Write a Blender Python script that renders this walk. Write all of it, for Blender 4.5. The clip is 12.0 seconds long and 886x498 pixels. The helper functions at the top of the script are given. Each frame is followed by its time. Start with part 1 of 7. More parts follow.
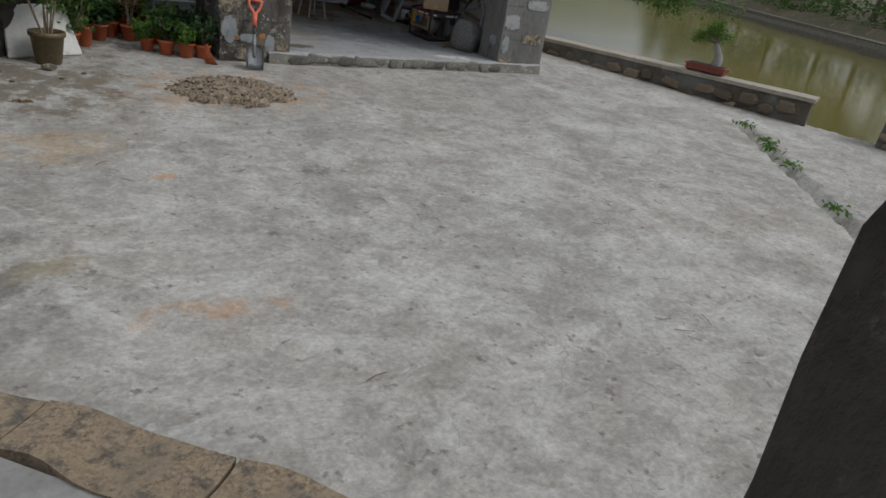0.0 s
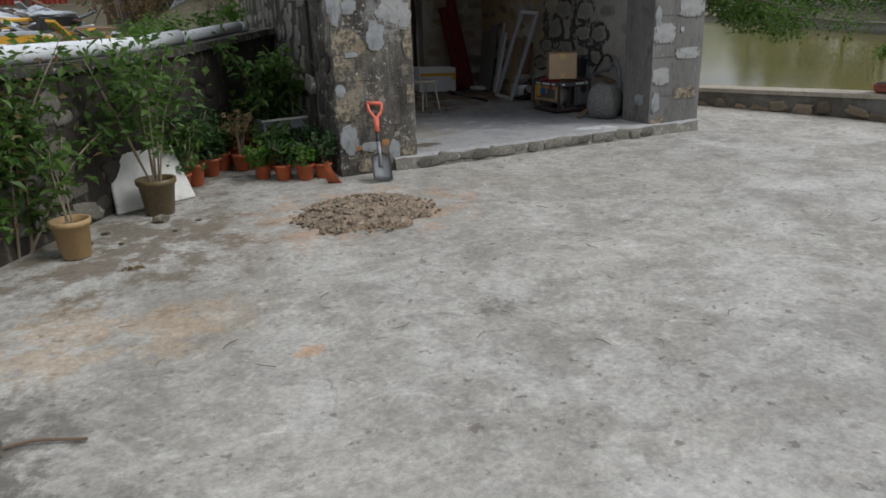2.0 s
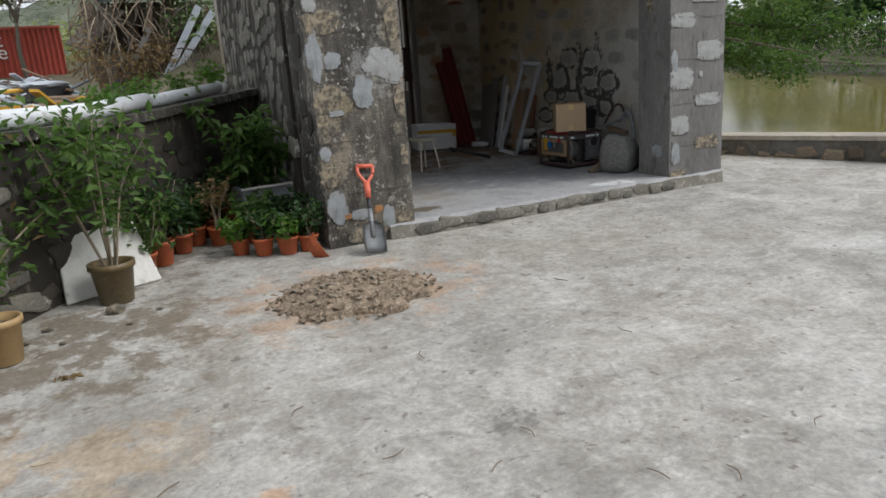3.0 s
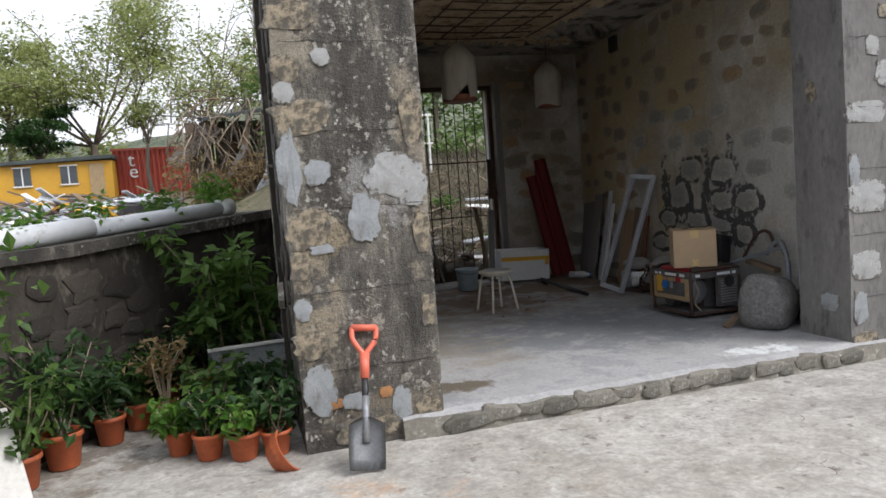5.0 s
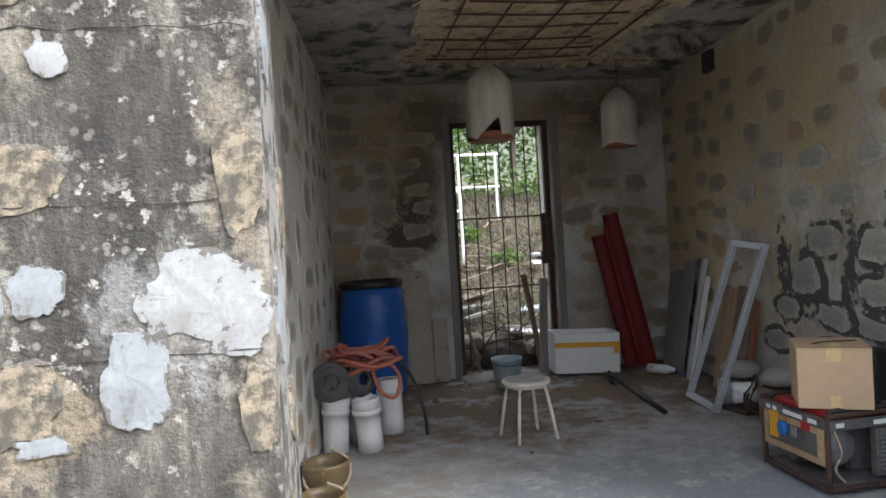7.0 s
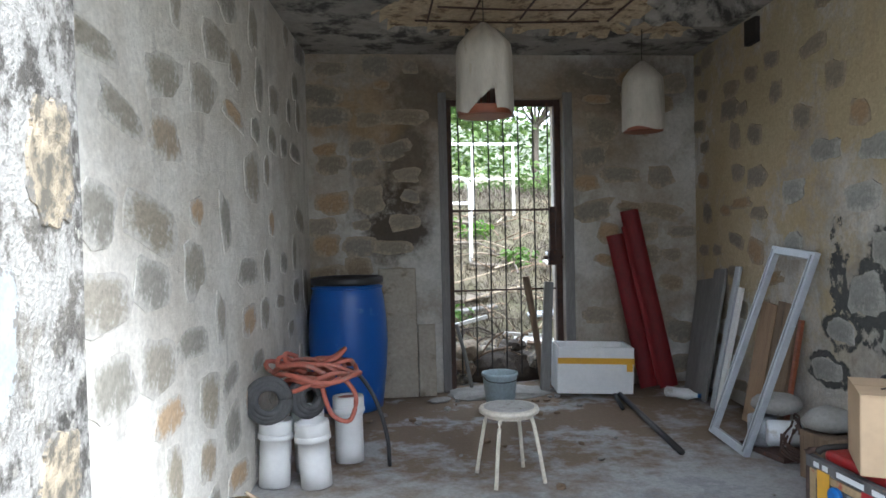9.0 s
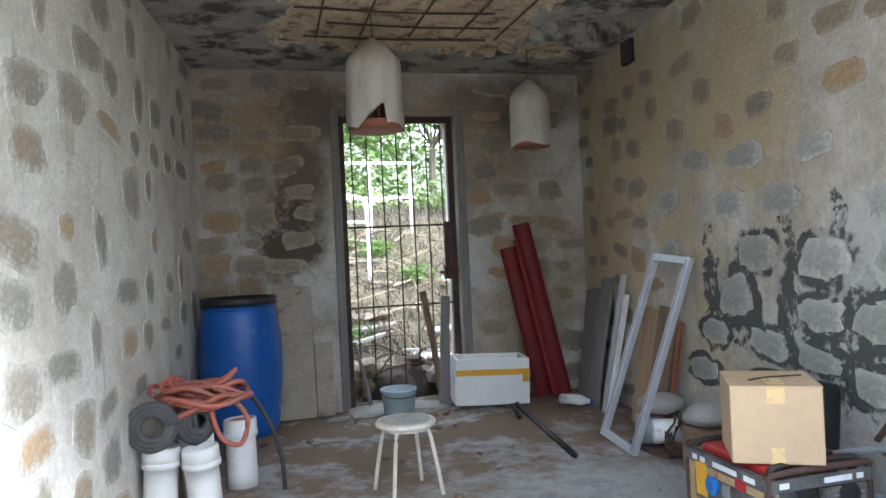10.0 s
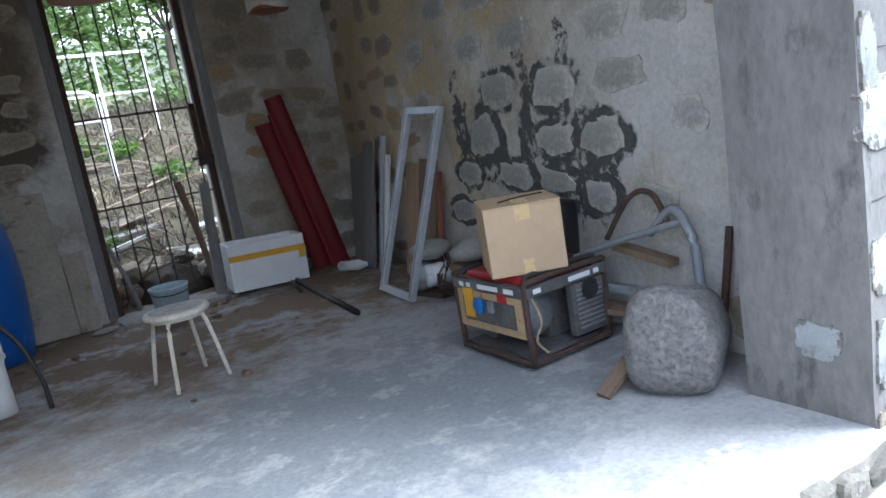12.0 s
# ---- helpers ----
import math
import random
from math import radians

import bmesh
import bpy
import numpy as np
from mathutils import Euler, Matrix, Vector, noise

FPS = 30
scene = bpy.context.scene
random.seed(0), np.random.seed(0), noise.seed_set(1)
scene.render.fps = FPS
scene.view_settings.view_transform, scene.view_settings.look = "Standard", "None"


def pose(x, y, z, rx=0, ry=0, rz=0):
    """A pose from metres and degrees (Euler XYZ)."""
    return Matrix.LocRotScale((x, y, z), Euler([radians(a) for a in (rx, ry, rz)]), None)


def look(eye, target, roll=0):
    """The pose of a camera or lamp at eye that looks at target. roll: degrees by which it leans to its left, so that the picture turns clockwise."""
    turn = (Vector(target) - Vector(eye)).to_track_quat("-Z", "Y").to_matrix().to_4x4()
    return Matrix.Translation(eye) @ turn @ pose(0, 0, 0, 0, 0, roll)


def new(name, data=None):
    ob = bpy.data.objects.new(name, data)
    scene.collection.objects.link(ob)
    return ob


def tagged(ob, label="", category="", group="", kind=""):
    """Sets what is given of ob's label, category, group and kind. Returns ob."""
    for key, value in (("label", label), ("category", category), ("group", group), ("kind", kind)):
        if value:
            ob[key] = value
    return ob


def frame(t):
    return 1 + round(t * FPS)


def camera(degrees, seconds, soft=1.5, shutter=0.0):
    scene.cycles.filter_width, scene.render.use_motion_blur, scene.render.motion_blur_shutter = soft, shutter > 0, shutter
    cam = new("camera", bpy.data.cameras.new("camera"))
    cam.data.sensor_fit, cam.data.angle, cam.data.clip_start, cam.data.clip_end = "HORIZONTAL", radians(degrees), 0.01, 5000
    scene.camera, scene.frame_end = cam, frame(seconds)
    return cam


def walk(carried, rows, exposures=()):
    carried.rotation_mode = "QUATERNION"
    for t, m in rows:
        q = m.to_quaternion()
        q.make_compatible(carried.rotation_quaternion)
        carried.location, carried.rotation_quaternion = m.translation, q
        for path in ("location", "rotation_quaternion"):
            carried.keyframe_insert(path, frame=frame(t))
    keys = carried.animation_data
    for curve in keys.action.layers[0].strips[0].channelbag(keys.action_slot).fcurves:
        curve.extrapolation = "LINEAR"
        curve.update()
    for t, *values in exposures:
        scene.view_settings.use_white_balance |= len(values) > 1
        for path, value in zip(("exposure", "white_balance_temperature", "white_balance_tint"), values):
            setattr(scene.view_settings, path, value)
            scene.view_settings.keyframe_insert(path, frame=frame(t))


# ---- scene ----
cam = camera(64.53, 12.0, soft=1.6)
# seconds, eye, yaw, pitch, lean of the head
ROWS = [
    (0.0, -0.417, 0.278, 1.370, -35.71, -23.93, 9.26),
    (0.5, -0.418, 0.719, 1.351, -28.69, -21.92, 0.94),
    (1.0, -0.461, 1.057, 1.316, -25.53, -22.26, 4.18),
    (1.5, -0.412, 1.309, 1.344, -28.01, -20.77, 3.91),
    (2.0, -0.233, 1.589, 1.233, -25.98, -18.62, -2.12),
    (2.5, -0.063, 1.830, 1.216, -25.25, -16.82, -3.98),
    (2.7, -0.005, 1.977, 1.198, -25.78, -15.84, -3.96),
    (4.3, 0.870, 3.216, 1.122, -22.48, -5.90, -2.65),
    (4.5, 0.979, 3.364, 1.099, -21.59, -4.84, -2.38),
    (5.0, 1.302, 3.739, 1.151, -16.33, -4.35, -4.19),
    (5.5, 1.566, 4.166, 1.184, -15.20, -5.66, -5.51),
    (6.0, 1.919, 4.544, 1.230, -15.30, -4.19, -5.87),
    (6.5, 2.219, 4.897, 1.289, -12.45, -2.79, -5.71),
    (7.0, 2.387, 5.322, 1.369, -8.27, -0.96, -3.40),
    (7.2, 2.463, 5.451, 1.366, -7.45, -0.36, -3.54),
    (8.8, 2.774, 6.072, 1.341, -5.11, -1.68, -0.97),
    (9.0, 2.794, 6.078, 1.339, -5.91, -1.24, -1.27),
    (9.5, 2.807, 6.067, 1.328, -9.69, 0.32, -2.04),
    (10.0, 2.841, 6.069, 1.294, -13.94, 0.23, -2.65),
    (10.5, 2.860, 6.072, 1.264, -16.61, -1.59, -4.45),
    (11.0, 2.864, 6.055, 1.240, -21.43, -3.91, -5.57),
    (11.5, 2.870, 6.059, 1.211, -24.77, -5.93, -7.79),
    (12.0, 2.904, 6.075, 1.147, -30.96, -10.73, -9.68),
]


def eye_pose(x, y, z, yaw, pitch, lean):
    a, b = radians(yaw), radians(pitch)
    return look((x, y, z), (x - math.sin(a) * math.cos(b), y + math.cos(a) * math.cos(b), z + math.sin(b)), lean)


EXPOSURES = [(0.0, -0.42, 5950, 10), (1.5, -0.42, 5950, 10), (2.0, -0.12, 5950, 10), (2.5, 0.06, 6000, 10), (4.5, 0.66, 6050, 13), (5.5, 0.8, 6000, 13), (6.5, 1.42, 5950, 13), (7.2, 1.88, 5800, 12), (8.8, 2.58, 5500, 9), (10.5, 3.0, 5500, 9), (11.5, 2.82, 5400, 11), (12.0, 2.15, 5200, 10)]
walk(cam, [(t, eye_pose(*r)) for t, *r in ROWS], EXPOSURES)

# ---- world and sun: a bright, veiled sky ----
world = bpy.data.worlds.new("sky")
scene.world = world
world.use_nodes = True
wn = world.node_tree
sky = wn.nodes.new("ShaderNodeTexSky")
sky.sky_type, sky.sun_disc = 'NISHITA', False
sky.sun_elevation, sky.sun_rotation = radians(47), radians(129)
sky.air_density, sky.dust_density = 1.2, 4.0
veil = wn.nodes.new("ShaderNodeMix")
veil.data_type = 'RGBA'
veil.inputs[0].default_value = 0.8
veil.inputs[7].default_value = (11.0, 10.9, 10.9, 1)
wn.links.new(sky.outputs[0], veil.inputs[6])
wn.links.new(veil.outputs[2], wn.nodes["Background"].inputs[0])
wn.nodes["Background"].inputs[1].default_value = 0.078
sun = new("sun", bpy.data.lights.new("sun", 'SUN'))
sun.data.energy, sun.data.angle, sun.data.color = 1.9, radians(28), (1.0, 0.95, 0.88)
sun.matrix_world = look((30, -19, 39), (2, 5, 0))


# ---- materials ----
def nodes_of(m):
    m.use_nodes = True
    return m.node_tree, m.node_tree.nodes["Principled BSDF"]


def noise_node(nt, scale, detail=5, rough=0.6, coord=None, stretch=None):
    n = nt.nodes.new("ShaderNodeTexNoise")
    n.inputs["Scale"].default_value, n.inputs["Detail"].default_value, n.inputs["Roughness"].default_value = scale, detail, rough
    if coord is None:
        coord = nt.nodes.new("ShaderNodeTexCoord").outputs["Object"]
    if stretch:
        mp = nt.nodes.new("ShaderNodeMapping")
        mp.inputs["Scale"].default_value = stretch
        nt.links.new(coord, mp.inputs[0])
        coord = mp.outputs[0]
    nt.links.new(coord, n.inputs["Vector"])
    return n.outputs[0]


def ramp(nt, value, lo, hi, a=0.0, b=1.0):
    r = nt.nodes.new("ShaderNodeMapRange")
    r.inputs[1].default_value, r.inputs[2].default_value, r.inputs[3].default_value, r.inputs[4].default_value = lo, hi, a, b
    nt.links.new(value, r.inputs[0])
    return r.outputs[0]


def blend(nt, fac, a, b, kind='MIX'):
    m = nt.nodes.new("ShaderNodeMix")
    m.data_type, m.blend_type = 'RGBA', kind
    for sock, v in ((m.inputs[0], fac), (m.inputs[6], a), (m.inputs[7], b)):
        if isinstance(v, (tuple, list)):
            sock.default_value = (*v, 1)
        elif isinstance(v, (int, float)):
            sock.default_value = v
        else:
            nt.links.new(v, sock)
    return m.outputs[2]


def times_(nt, a, b, op='MULTIPLY'):
    m = nt.nodes.new("ShaderNodeMath")
    m.operation, m.use_clamp = op, True
    for s, v in zip(m.inputs, (a, b)):
        if isinstance(v, (int, float)):
            s.default_value = v
        else:
            nt.links.new(v, s)
    return m.outputs[0]


def bumped(nt, bsdf, height, strength, dist=0.01):
    b = nt.nodes.new("ShaderNodeBump")
    b.inputs["Strength"].default_value, b.inputs["Distance"].default_value = strength, dist
    nt.links.new(height, b.inputs["Height"])
    nt.links.new(b.outputs[0], bsdf.inputs["Normal"])


def surf(name, c1, c2, scale=3.0, rough=0.8, bump=0.4, c3=None, blot=0.6, metal=0.0, grain=0.25, vary=0.0, stretch=None, bdist=0.01, rand_cols=None, gloss=0.5, rim=None, rim_edge=(0.30, 0.50, 9, 0.2)):
    """A surface with broad and fine variation: c1 to c2 over scale, blotches of c3, grain and relief."""
    m = bpy.data.materials.new(name)
    nt, b = nodes_of(m)
    broad = noise_node(nt, scale, 5, 0.62, stretch=stretch)
    fine = noise_node(nt, scale * 9, 4, 0.7, stretch=stretch)
    col = blend(nt, ramp(nt, broad, 0.32, 0.68), c1, c2)
    if rand_cols:
        info = nt.nodes.new("ShaderNodeObjectInfo")
        cr = nt.nodes.new("ShaderNodeValToRGB")
        cr.color_ramp.interpolation = 'CONSTANT'
        while len(cr.color_ramp.elements) < len(rand_cols):
            cr.color_ramp.elements.new(0.5)
        for i, (e, c) in enumerate(zip(cr.color_ramp.elements, rand_cols)):
            e.position, e.color = i / len(rand_cols), (*c, 1)
        nt.links.new(info.outputs["Random"], cr.inputs[0])
        col = blend(nt, 0.65, col, cr.outputs[0])
    if c3:
        spots = noise_node(nt, scale * 2.3, 6, 0.7, stretch=stretch)
        col = blend(nt, ramp(nt, spots, blot - 0.05, blot + 0.06), col, c3)
    if rim:
        gen = nt.nodes.new("ShaderNodeTexCoord").outputs["Generated"]
        mid_ = nt.nodes.new("ShaderNodeVectorMath")
        mid_.operation = 'SUBTRACT'
        mid_.inputs[1].default_value = (0.5, 0.5, 0.5)
        flat_ = nt.nodes.new("ShaderNodeVectorMath")
        flat_.operation = 'MULTIPLY'
        flat_.inputs[1].default_value = (1, 0, 1)
        ln = nt.nodes.new("ShaderNodeVectorMath")
        ln.operation = 'LENGTH'
        nt.links.new(gen, mid_.inputs[0])
        nt.links.new(mid_.outputs[0], flat_.inputs[0])
        nt.links.new(flat_.outputs[0], ln.inputs[0])
        wob = ramp(nt, noise_node(nt, rim_edge[2], 6, 0.72), 0.3, 0.7, -rim_edge[3], rim_edge[3])
        add_ = nt.nodes.new("ShaderNodeMath")
        nt.links.new(ln.outputs[1], add_.inputs[0])
        nt.links.new(wob, add_.inputs[1])
        col = blend(nt, ramp(nt, add_.outputs[0], rim_edge[0], rim_edge[1]), col, rim)
    if vary:
        info = nt.nodes.new("ShaderNodeObjectInfo")
        col = blend(nt, 1.0, col, ramp(nt, info.outputs["Random"], 0, 1, 1 - vary, 1 + vary), 'MULTIPLY')
    if grain:
        col = blend(nt, 1.0, col, ramp(nt, fine, 0.25, 0.75, 1 - grain, 1 + grain), 'MULTIPLY')
    nt.links.new(col, b.inputs["Base Color"])
    nt.links.new(ramp(nt, fine, 0.3, 0.7, rough - 0.08, min(1, rough + 0.08)), b.inputs["Roughness"])
    b.inputs["Metallic"].default_value = metal
    b.inputs["Specular IOR Level"].default_value = gloss
    if bump:
        bumped(nt, b, times_(nt, fine, broad, 'ADD'), bump, bdist)
    return m


def stain_mask(nt, at, radius, edge, scale, seed):
    """A blot round a place, its rim broken up by noise."""
    c = nt.nodes.new("ShaderNodeTexCoord").outputs["Object"]
    mp = nt.nodes.new("ShaderNodeMapping")
    mp.vector_type = 'POINT'
    mp.inputs["Location"].default_value = [-a / r for a, r in zip(at, radius)]
    mp.inputs["Scale"].default_value = [1 / r for r in radius]
    nt.links.new(c, mp.inputs[0])
    ln = nt.nodes.new("ShaderNodeVectorMath")
    ln.operation = 'LENGTH'
    nt.links.new(mp.outputs[0], ln.inputs[0])
    near = ramp(nt, ln.outputs[1], 1.0, 0.1)
    n = ramp(nt, noise_node(nt, scale, 8, 0.72), 0.36, 0.66)
    return ramp(nt, times_(nt, near, n), edge, edge + 0.22)


def yard_concrete():
    m = bpy.data.materials.new("yard_concrete")
    nt, b = nodes_of(m)
    broad = noise_node(nt, 0.5, 4, 0.6)
    mid = noise_node(nt, 2.6, 7, 0.68)
    fine = noise_node(nt, 38, 4, 0.7)
    drag = noise_node(nt, 4.2, 6, 0.72, stretch=(0.9, 1.4, 1))
    drag.node.inputs["Distortion"].default_value = 1.6
    swirl = noise_node(nt, 2.3, 5, 0.7, stretch=(1.5, 0.8, 1))
    swirl.node.inputs["Distortion"].default_value = 2.4
    col = blend(nt, ramp(nt, mid, 0.34, 0.66), (0.25, 0.238, 0.21), (0.45, 0.436, 0.40))
    col = blend(nt, ramp(nt, broad, 0.35, 0.7, 0, 0.5), col, (0.345, 0.31, 0.25))
    col = blend(nt, ramp(nt, drag, 0.54, 0.70, 0, 0.5), col, (0.60, 0.588, 0.548))
    col = blend(nt, ramp(nt, drag, 0.46, 0.32, 0, 0.6), col, (0.205, 0.195, 0.175))
    col = blend(nt, ramp(nt, swirl, 0.60, 0.72, 0, 0.22), col, (0.55, 0.54, 0.50))
    col = blend(nt, ramp(nt, swirl, 0.4, 0.3, 0, 0.5), col, (0.20, 0.19, 0.17))
    # pale cement skin, worn off in places
    skin = noise_node(nt, 1.1, 8, 0.74)
    skin.node.inputs["Distortion"].default_value = 1.1
    col = blend(nt, ramp(nt, skin, 0.50, 0.62, 0, 0.5), col, (0.56, 0.55, 0.515))
    col = blend(nt, ramp(nt, skin, 0.44, 0.36, 0, 0.4), col, (0.23, 0.215, 0.185))
    # trowel scratches
    v = nt.nodes.new("ShaderNodeTexVoronoi")
    v.feature = 'DISTANCE_TO_EDGE'
    v.inputs["Scale"].default_value = 2.6
    tc = nt.nodes.new("ShaderNodeTexCoord").outputs["Object"]
    warp = nt.nodes.new("ShaderNodeVectorMath")
    warp.operation = 'MULTIPLY_ADD'
    wnz = nt.nodes.new("ShaderNodeTexNoise")
    wnz.inputs["Scale"].default_value = 4.0
    nt.links.new(tc, wnz.inputs["Vector"])
    nt.links.new(wnz.outputs["Color"], warp.inputs[0])
    warp.inputs[1].default_value = (0.5, 0.5, 0)
    nt.links.new(tc, warp.inputs[2])
    nt.links.new(warp.outputs[0], v.inputs["Vector"])
    patchy = ramp(nt, noise_node(nt, 2.1, 3), 0.5, 0.62)
    line = times_(nt, ramp(nt, v.outputs[0], 0.010, 0.0), patchy)
    col = blend(nt, times_(nt, line, 0.65), col, (0.2, 0.185, 0.16))
    # specks of dirt
    specks = ramp(nt, noise_node(nt, 15, 3, 0.55), 0.64, 0.70)
    col = blend(nt, times_(nt, specks, 0.7), col, (0.14, 0.12, 0.1))
    # clay and rust spills, a damp spot, and darker patches near the low wall
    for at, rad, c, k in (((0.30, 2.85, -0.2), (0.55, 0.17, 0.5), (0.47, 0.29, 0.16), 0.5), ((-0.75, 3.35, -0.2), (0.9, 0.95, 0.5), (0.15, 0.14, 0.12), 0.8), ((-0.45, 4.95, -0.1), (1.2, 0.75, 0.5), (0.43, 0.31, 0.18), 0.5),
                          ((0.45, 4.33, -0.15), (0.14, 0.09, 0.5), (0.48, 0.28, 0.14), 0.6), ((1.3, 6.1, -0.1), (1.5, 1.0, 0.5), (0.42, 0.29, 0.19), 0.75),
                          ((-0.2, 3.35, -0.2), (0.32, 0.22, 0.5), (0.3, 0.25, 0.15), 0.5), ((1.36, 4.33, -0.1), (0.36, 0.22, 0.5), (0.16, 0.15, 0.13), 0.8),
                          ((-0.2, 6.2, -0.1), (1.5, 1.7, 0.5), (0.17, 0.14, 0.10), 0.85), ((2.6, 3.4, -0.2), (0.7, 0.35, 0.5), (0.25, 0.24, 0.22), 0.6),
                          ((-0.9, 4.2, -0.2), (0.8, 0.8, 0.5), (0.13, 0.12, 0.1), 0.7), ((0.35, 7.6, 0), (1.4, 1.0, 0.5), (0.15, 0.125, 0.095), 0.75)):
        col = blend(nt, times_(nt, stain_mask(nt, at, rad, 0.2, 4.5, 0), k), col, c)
    col = blend(nt, 1.0, col, ramp(nt, fine, 0.25, 0.75, 0.74, 1.26), 'MULTIPLY')
    col = blend(nt, 1.0, col, ramp(nt, noise_node(nt, 13, 6, 0.75), 0.3, 0.7, 0.84, 1.16), 'MULTIPLY')
    nt.links.new(col, b.inputs["Base Color"])
    b.inputs["Roughness"].default_value = 0.86
    h = times_(nt, times_(nt, drag, 0.8), times_(nt, fine, 0.25), 'ADD')
    bumped(nt, b, h, 0.55, 0.02)
    return m


def room_floor():
    m = bpy.data.materials.new("room_floor")
    nt, b = nodes_of(m)
    mid = noise_node(nt, 2.2, 6, 0.65)
    fine = noise_node(nt, 45, 4, 0.7)
    col = blend(nt, ramp(nt, mid, 0.35, 0.65), (0.30, 0.30, 0.295), (0.42, 0.42, 0.415))
    col = blend(nt, ramp(nt, noise_node(nt, 2.2, 8, 0.72), 0.52, 0.6, 0, 0.6), col, (0.20, 0.21, 0.22))
    dirt = stain_mask(nt, (3.55, 11.2, 0.1), (3.0, 2.6, 1.6), 0.07, 2.4, 0)
    dirt2 = stain_mask(nt, (2.6, 8.6, 0.1), (0.9, 1.6, 1.0), 0.2, 2.6, 0)
    col = blend(nt, times_(nt, dirt, 0.95), col, (0.175, 0.122, 0.074))
    col = blend(nt, times_(nt, dirt2, 0.6), col, (0.26, 0.22, 0.16))
    pale = stain_mask(nt, (4.3, 7.2, 0.1), (0.5, 0.2, 0.5), 0.22, 6, 0)
    col = blend(nt, pale, col, (0.62, 0.64, 0.63))
    damp = stain_mask(nt, (3.9, 8.4, 0.1), (1.7, 1.2, 0.8), 0.12, 5, 0)
    col = blend(nt, times_(nt, damp, 0.75), col, (0.19, 0.205, 0.22))
    wet = stain_mask(nt, (2.42, 7.42, 0.1), (0.4, 0.3, 0.5), 0.25, 4, 0)
    col = blend(nt, wet, col, (0.13, 0.11, 0.08))
    col = blend(nt, 1.0, col, ramp(nt, fine, 0.25, 0.75, 0.8, 1.2), 'MULTIPLY')
    nt.links.new(col, b.inputs["Base Color"])
    b.inputs["Roughness"].default_value = 0.88
    bumped(nt, b, times_(nt, mid, times_(nt, fine, 0.4), 'ADD'), 0.5, 0.012)
    return m


def ring_mask(nt, y, z, w, h):
    """A ring of damp mould in the joint round a wall stone of that height and width."""
    c = nt.nodes.new("ShaderNodeTexCoord").outputs["Object"]
    wz = nt.nodes.new("ShaderNodeTexNoise")
    wz.inputs["Scale"].default_value, wz.inputs["Detail"].default_value = 7.0, 4
    nt.links.new(c, wz.inputs["Vector"])
    warp = nt.nodes.new("ShaderNodeVectorMath")
    warp.operation = 'MULTIPLY_ADD'
    warp.inputs[1].default_value = (0.0, 0.09, 0.09)
    nt.links.new(wz.outputs["Color"], warp.inputs[0])
    nt.links.new(c, warp.inputs[2])
    mp = nt.nodes.new("ShaderNodeMapping")
    mp.inputs["Location"].default_value = (0, -(y + 0.045) / (w * 0.5), -(z + 0.045) / (h * 0.5))
    mp.inputs["Scale"].default_value = (0, 2 / w, 2 / h)
    nt.links.new(warp.outputs[0], mp.inputs[0])
    ln = nt.nodes.new("ShaderNodeVectorMath")
    ln.operation = 'LENGTH'
    nt.links.new(mp.outputs[0], ln.inputs[0])
    return times_(nt, ramp(nt, ln.outputs[1], 0.9, 1.05), ramp(nt, ln.outputs[1], 1.6, 1.1))


# the stones of the sooty wall: place along the wall, height, width, height, soot round them
SOOT_STONES = [(9.30, 0.99, 0.30, 0.24, 1.0), (9.03, 0.77, 0.32, 0.14, 1.0), (8.61, 1.19, 0.33, 0.20, 0.75), (8.64, 0.94, 0.30, 0.15, 1.0), (9.10, 1.22, 0.34, 0.19, 0.5), (8.31, 0.94, 0.30, 0.17, 0.7),
               (9.66, 0.55, 0.32, 0.13, 0.85), (9.52, 0.78, 0.26, 0.14, 0.6), (8.68, 0.74, 0.30, 0.12, 0.9), (8.36, 0.68, 0.22, 0.14, 0.8)]
PLAIN_STONES = [(8.16, 1.19, 0.36, 0.14), (8.89, 1.47, 0.33, 0.16), (9.32, 1.48, 0.36, 0.15), (8.21, 1.42, 0.34, 0.17), (7.87, 1.40, 0.25, 0.13), (9.66, 1.75, 0.32, 0.14), (9.17, 1.71, 0.38, 0.14), (10.0, 1.55, 0.34, 0.14), (8.64, 1.68, 0.28, 0.12), (10.0, 1.22, 0.24, 0.17), (8.0, 0.66, 0.26, 0.16), (7.8, 1.0, 0.2, 0.14)]
SOOT_RUNS = [(8.87, 1.02, 0.12, 0.60), (8.51, 1.0, 0.13, 0.62), (8.37, 0.84, 0.14, 0.45), (9.54, 1.02, 0.15, 0.5), (8.60, 0.78, 0.5, 0.16), (9.2, 0.86, 0.2, 0.3)]


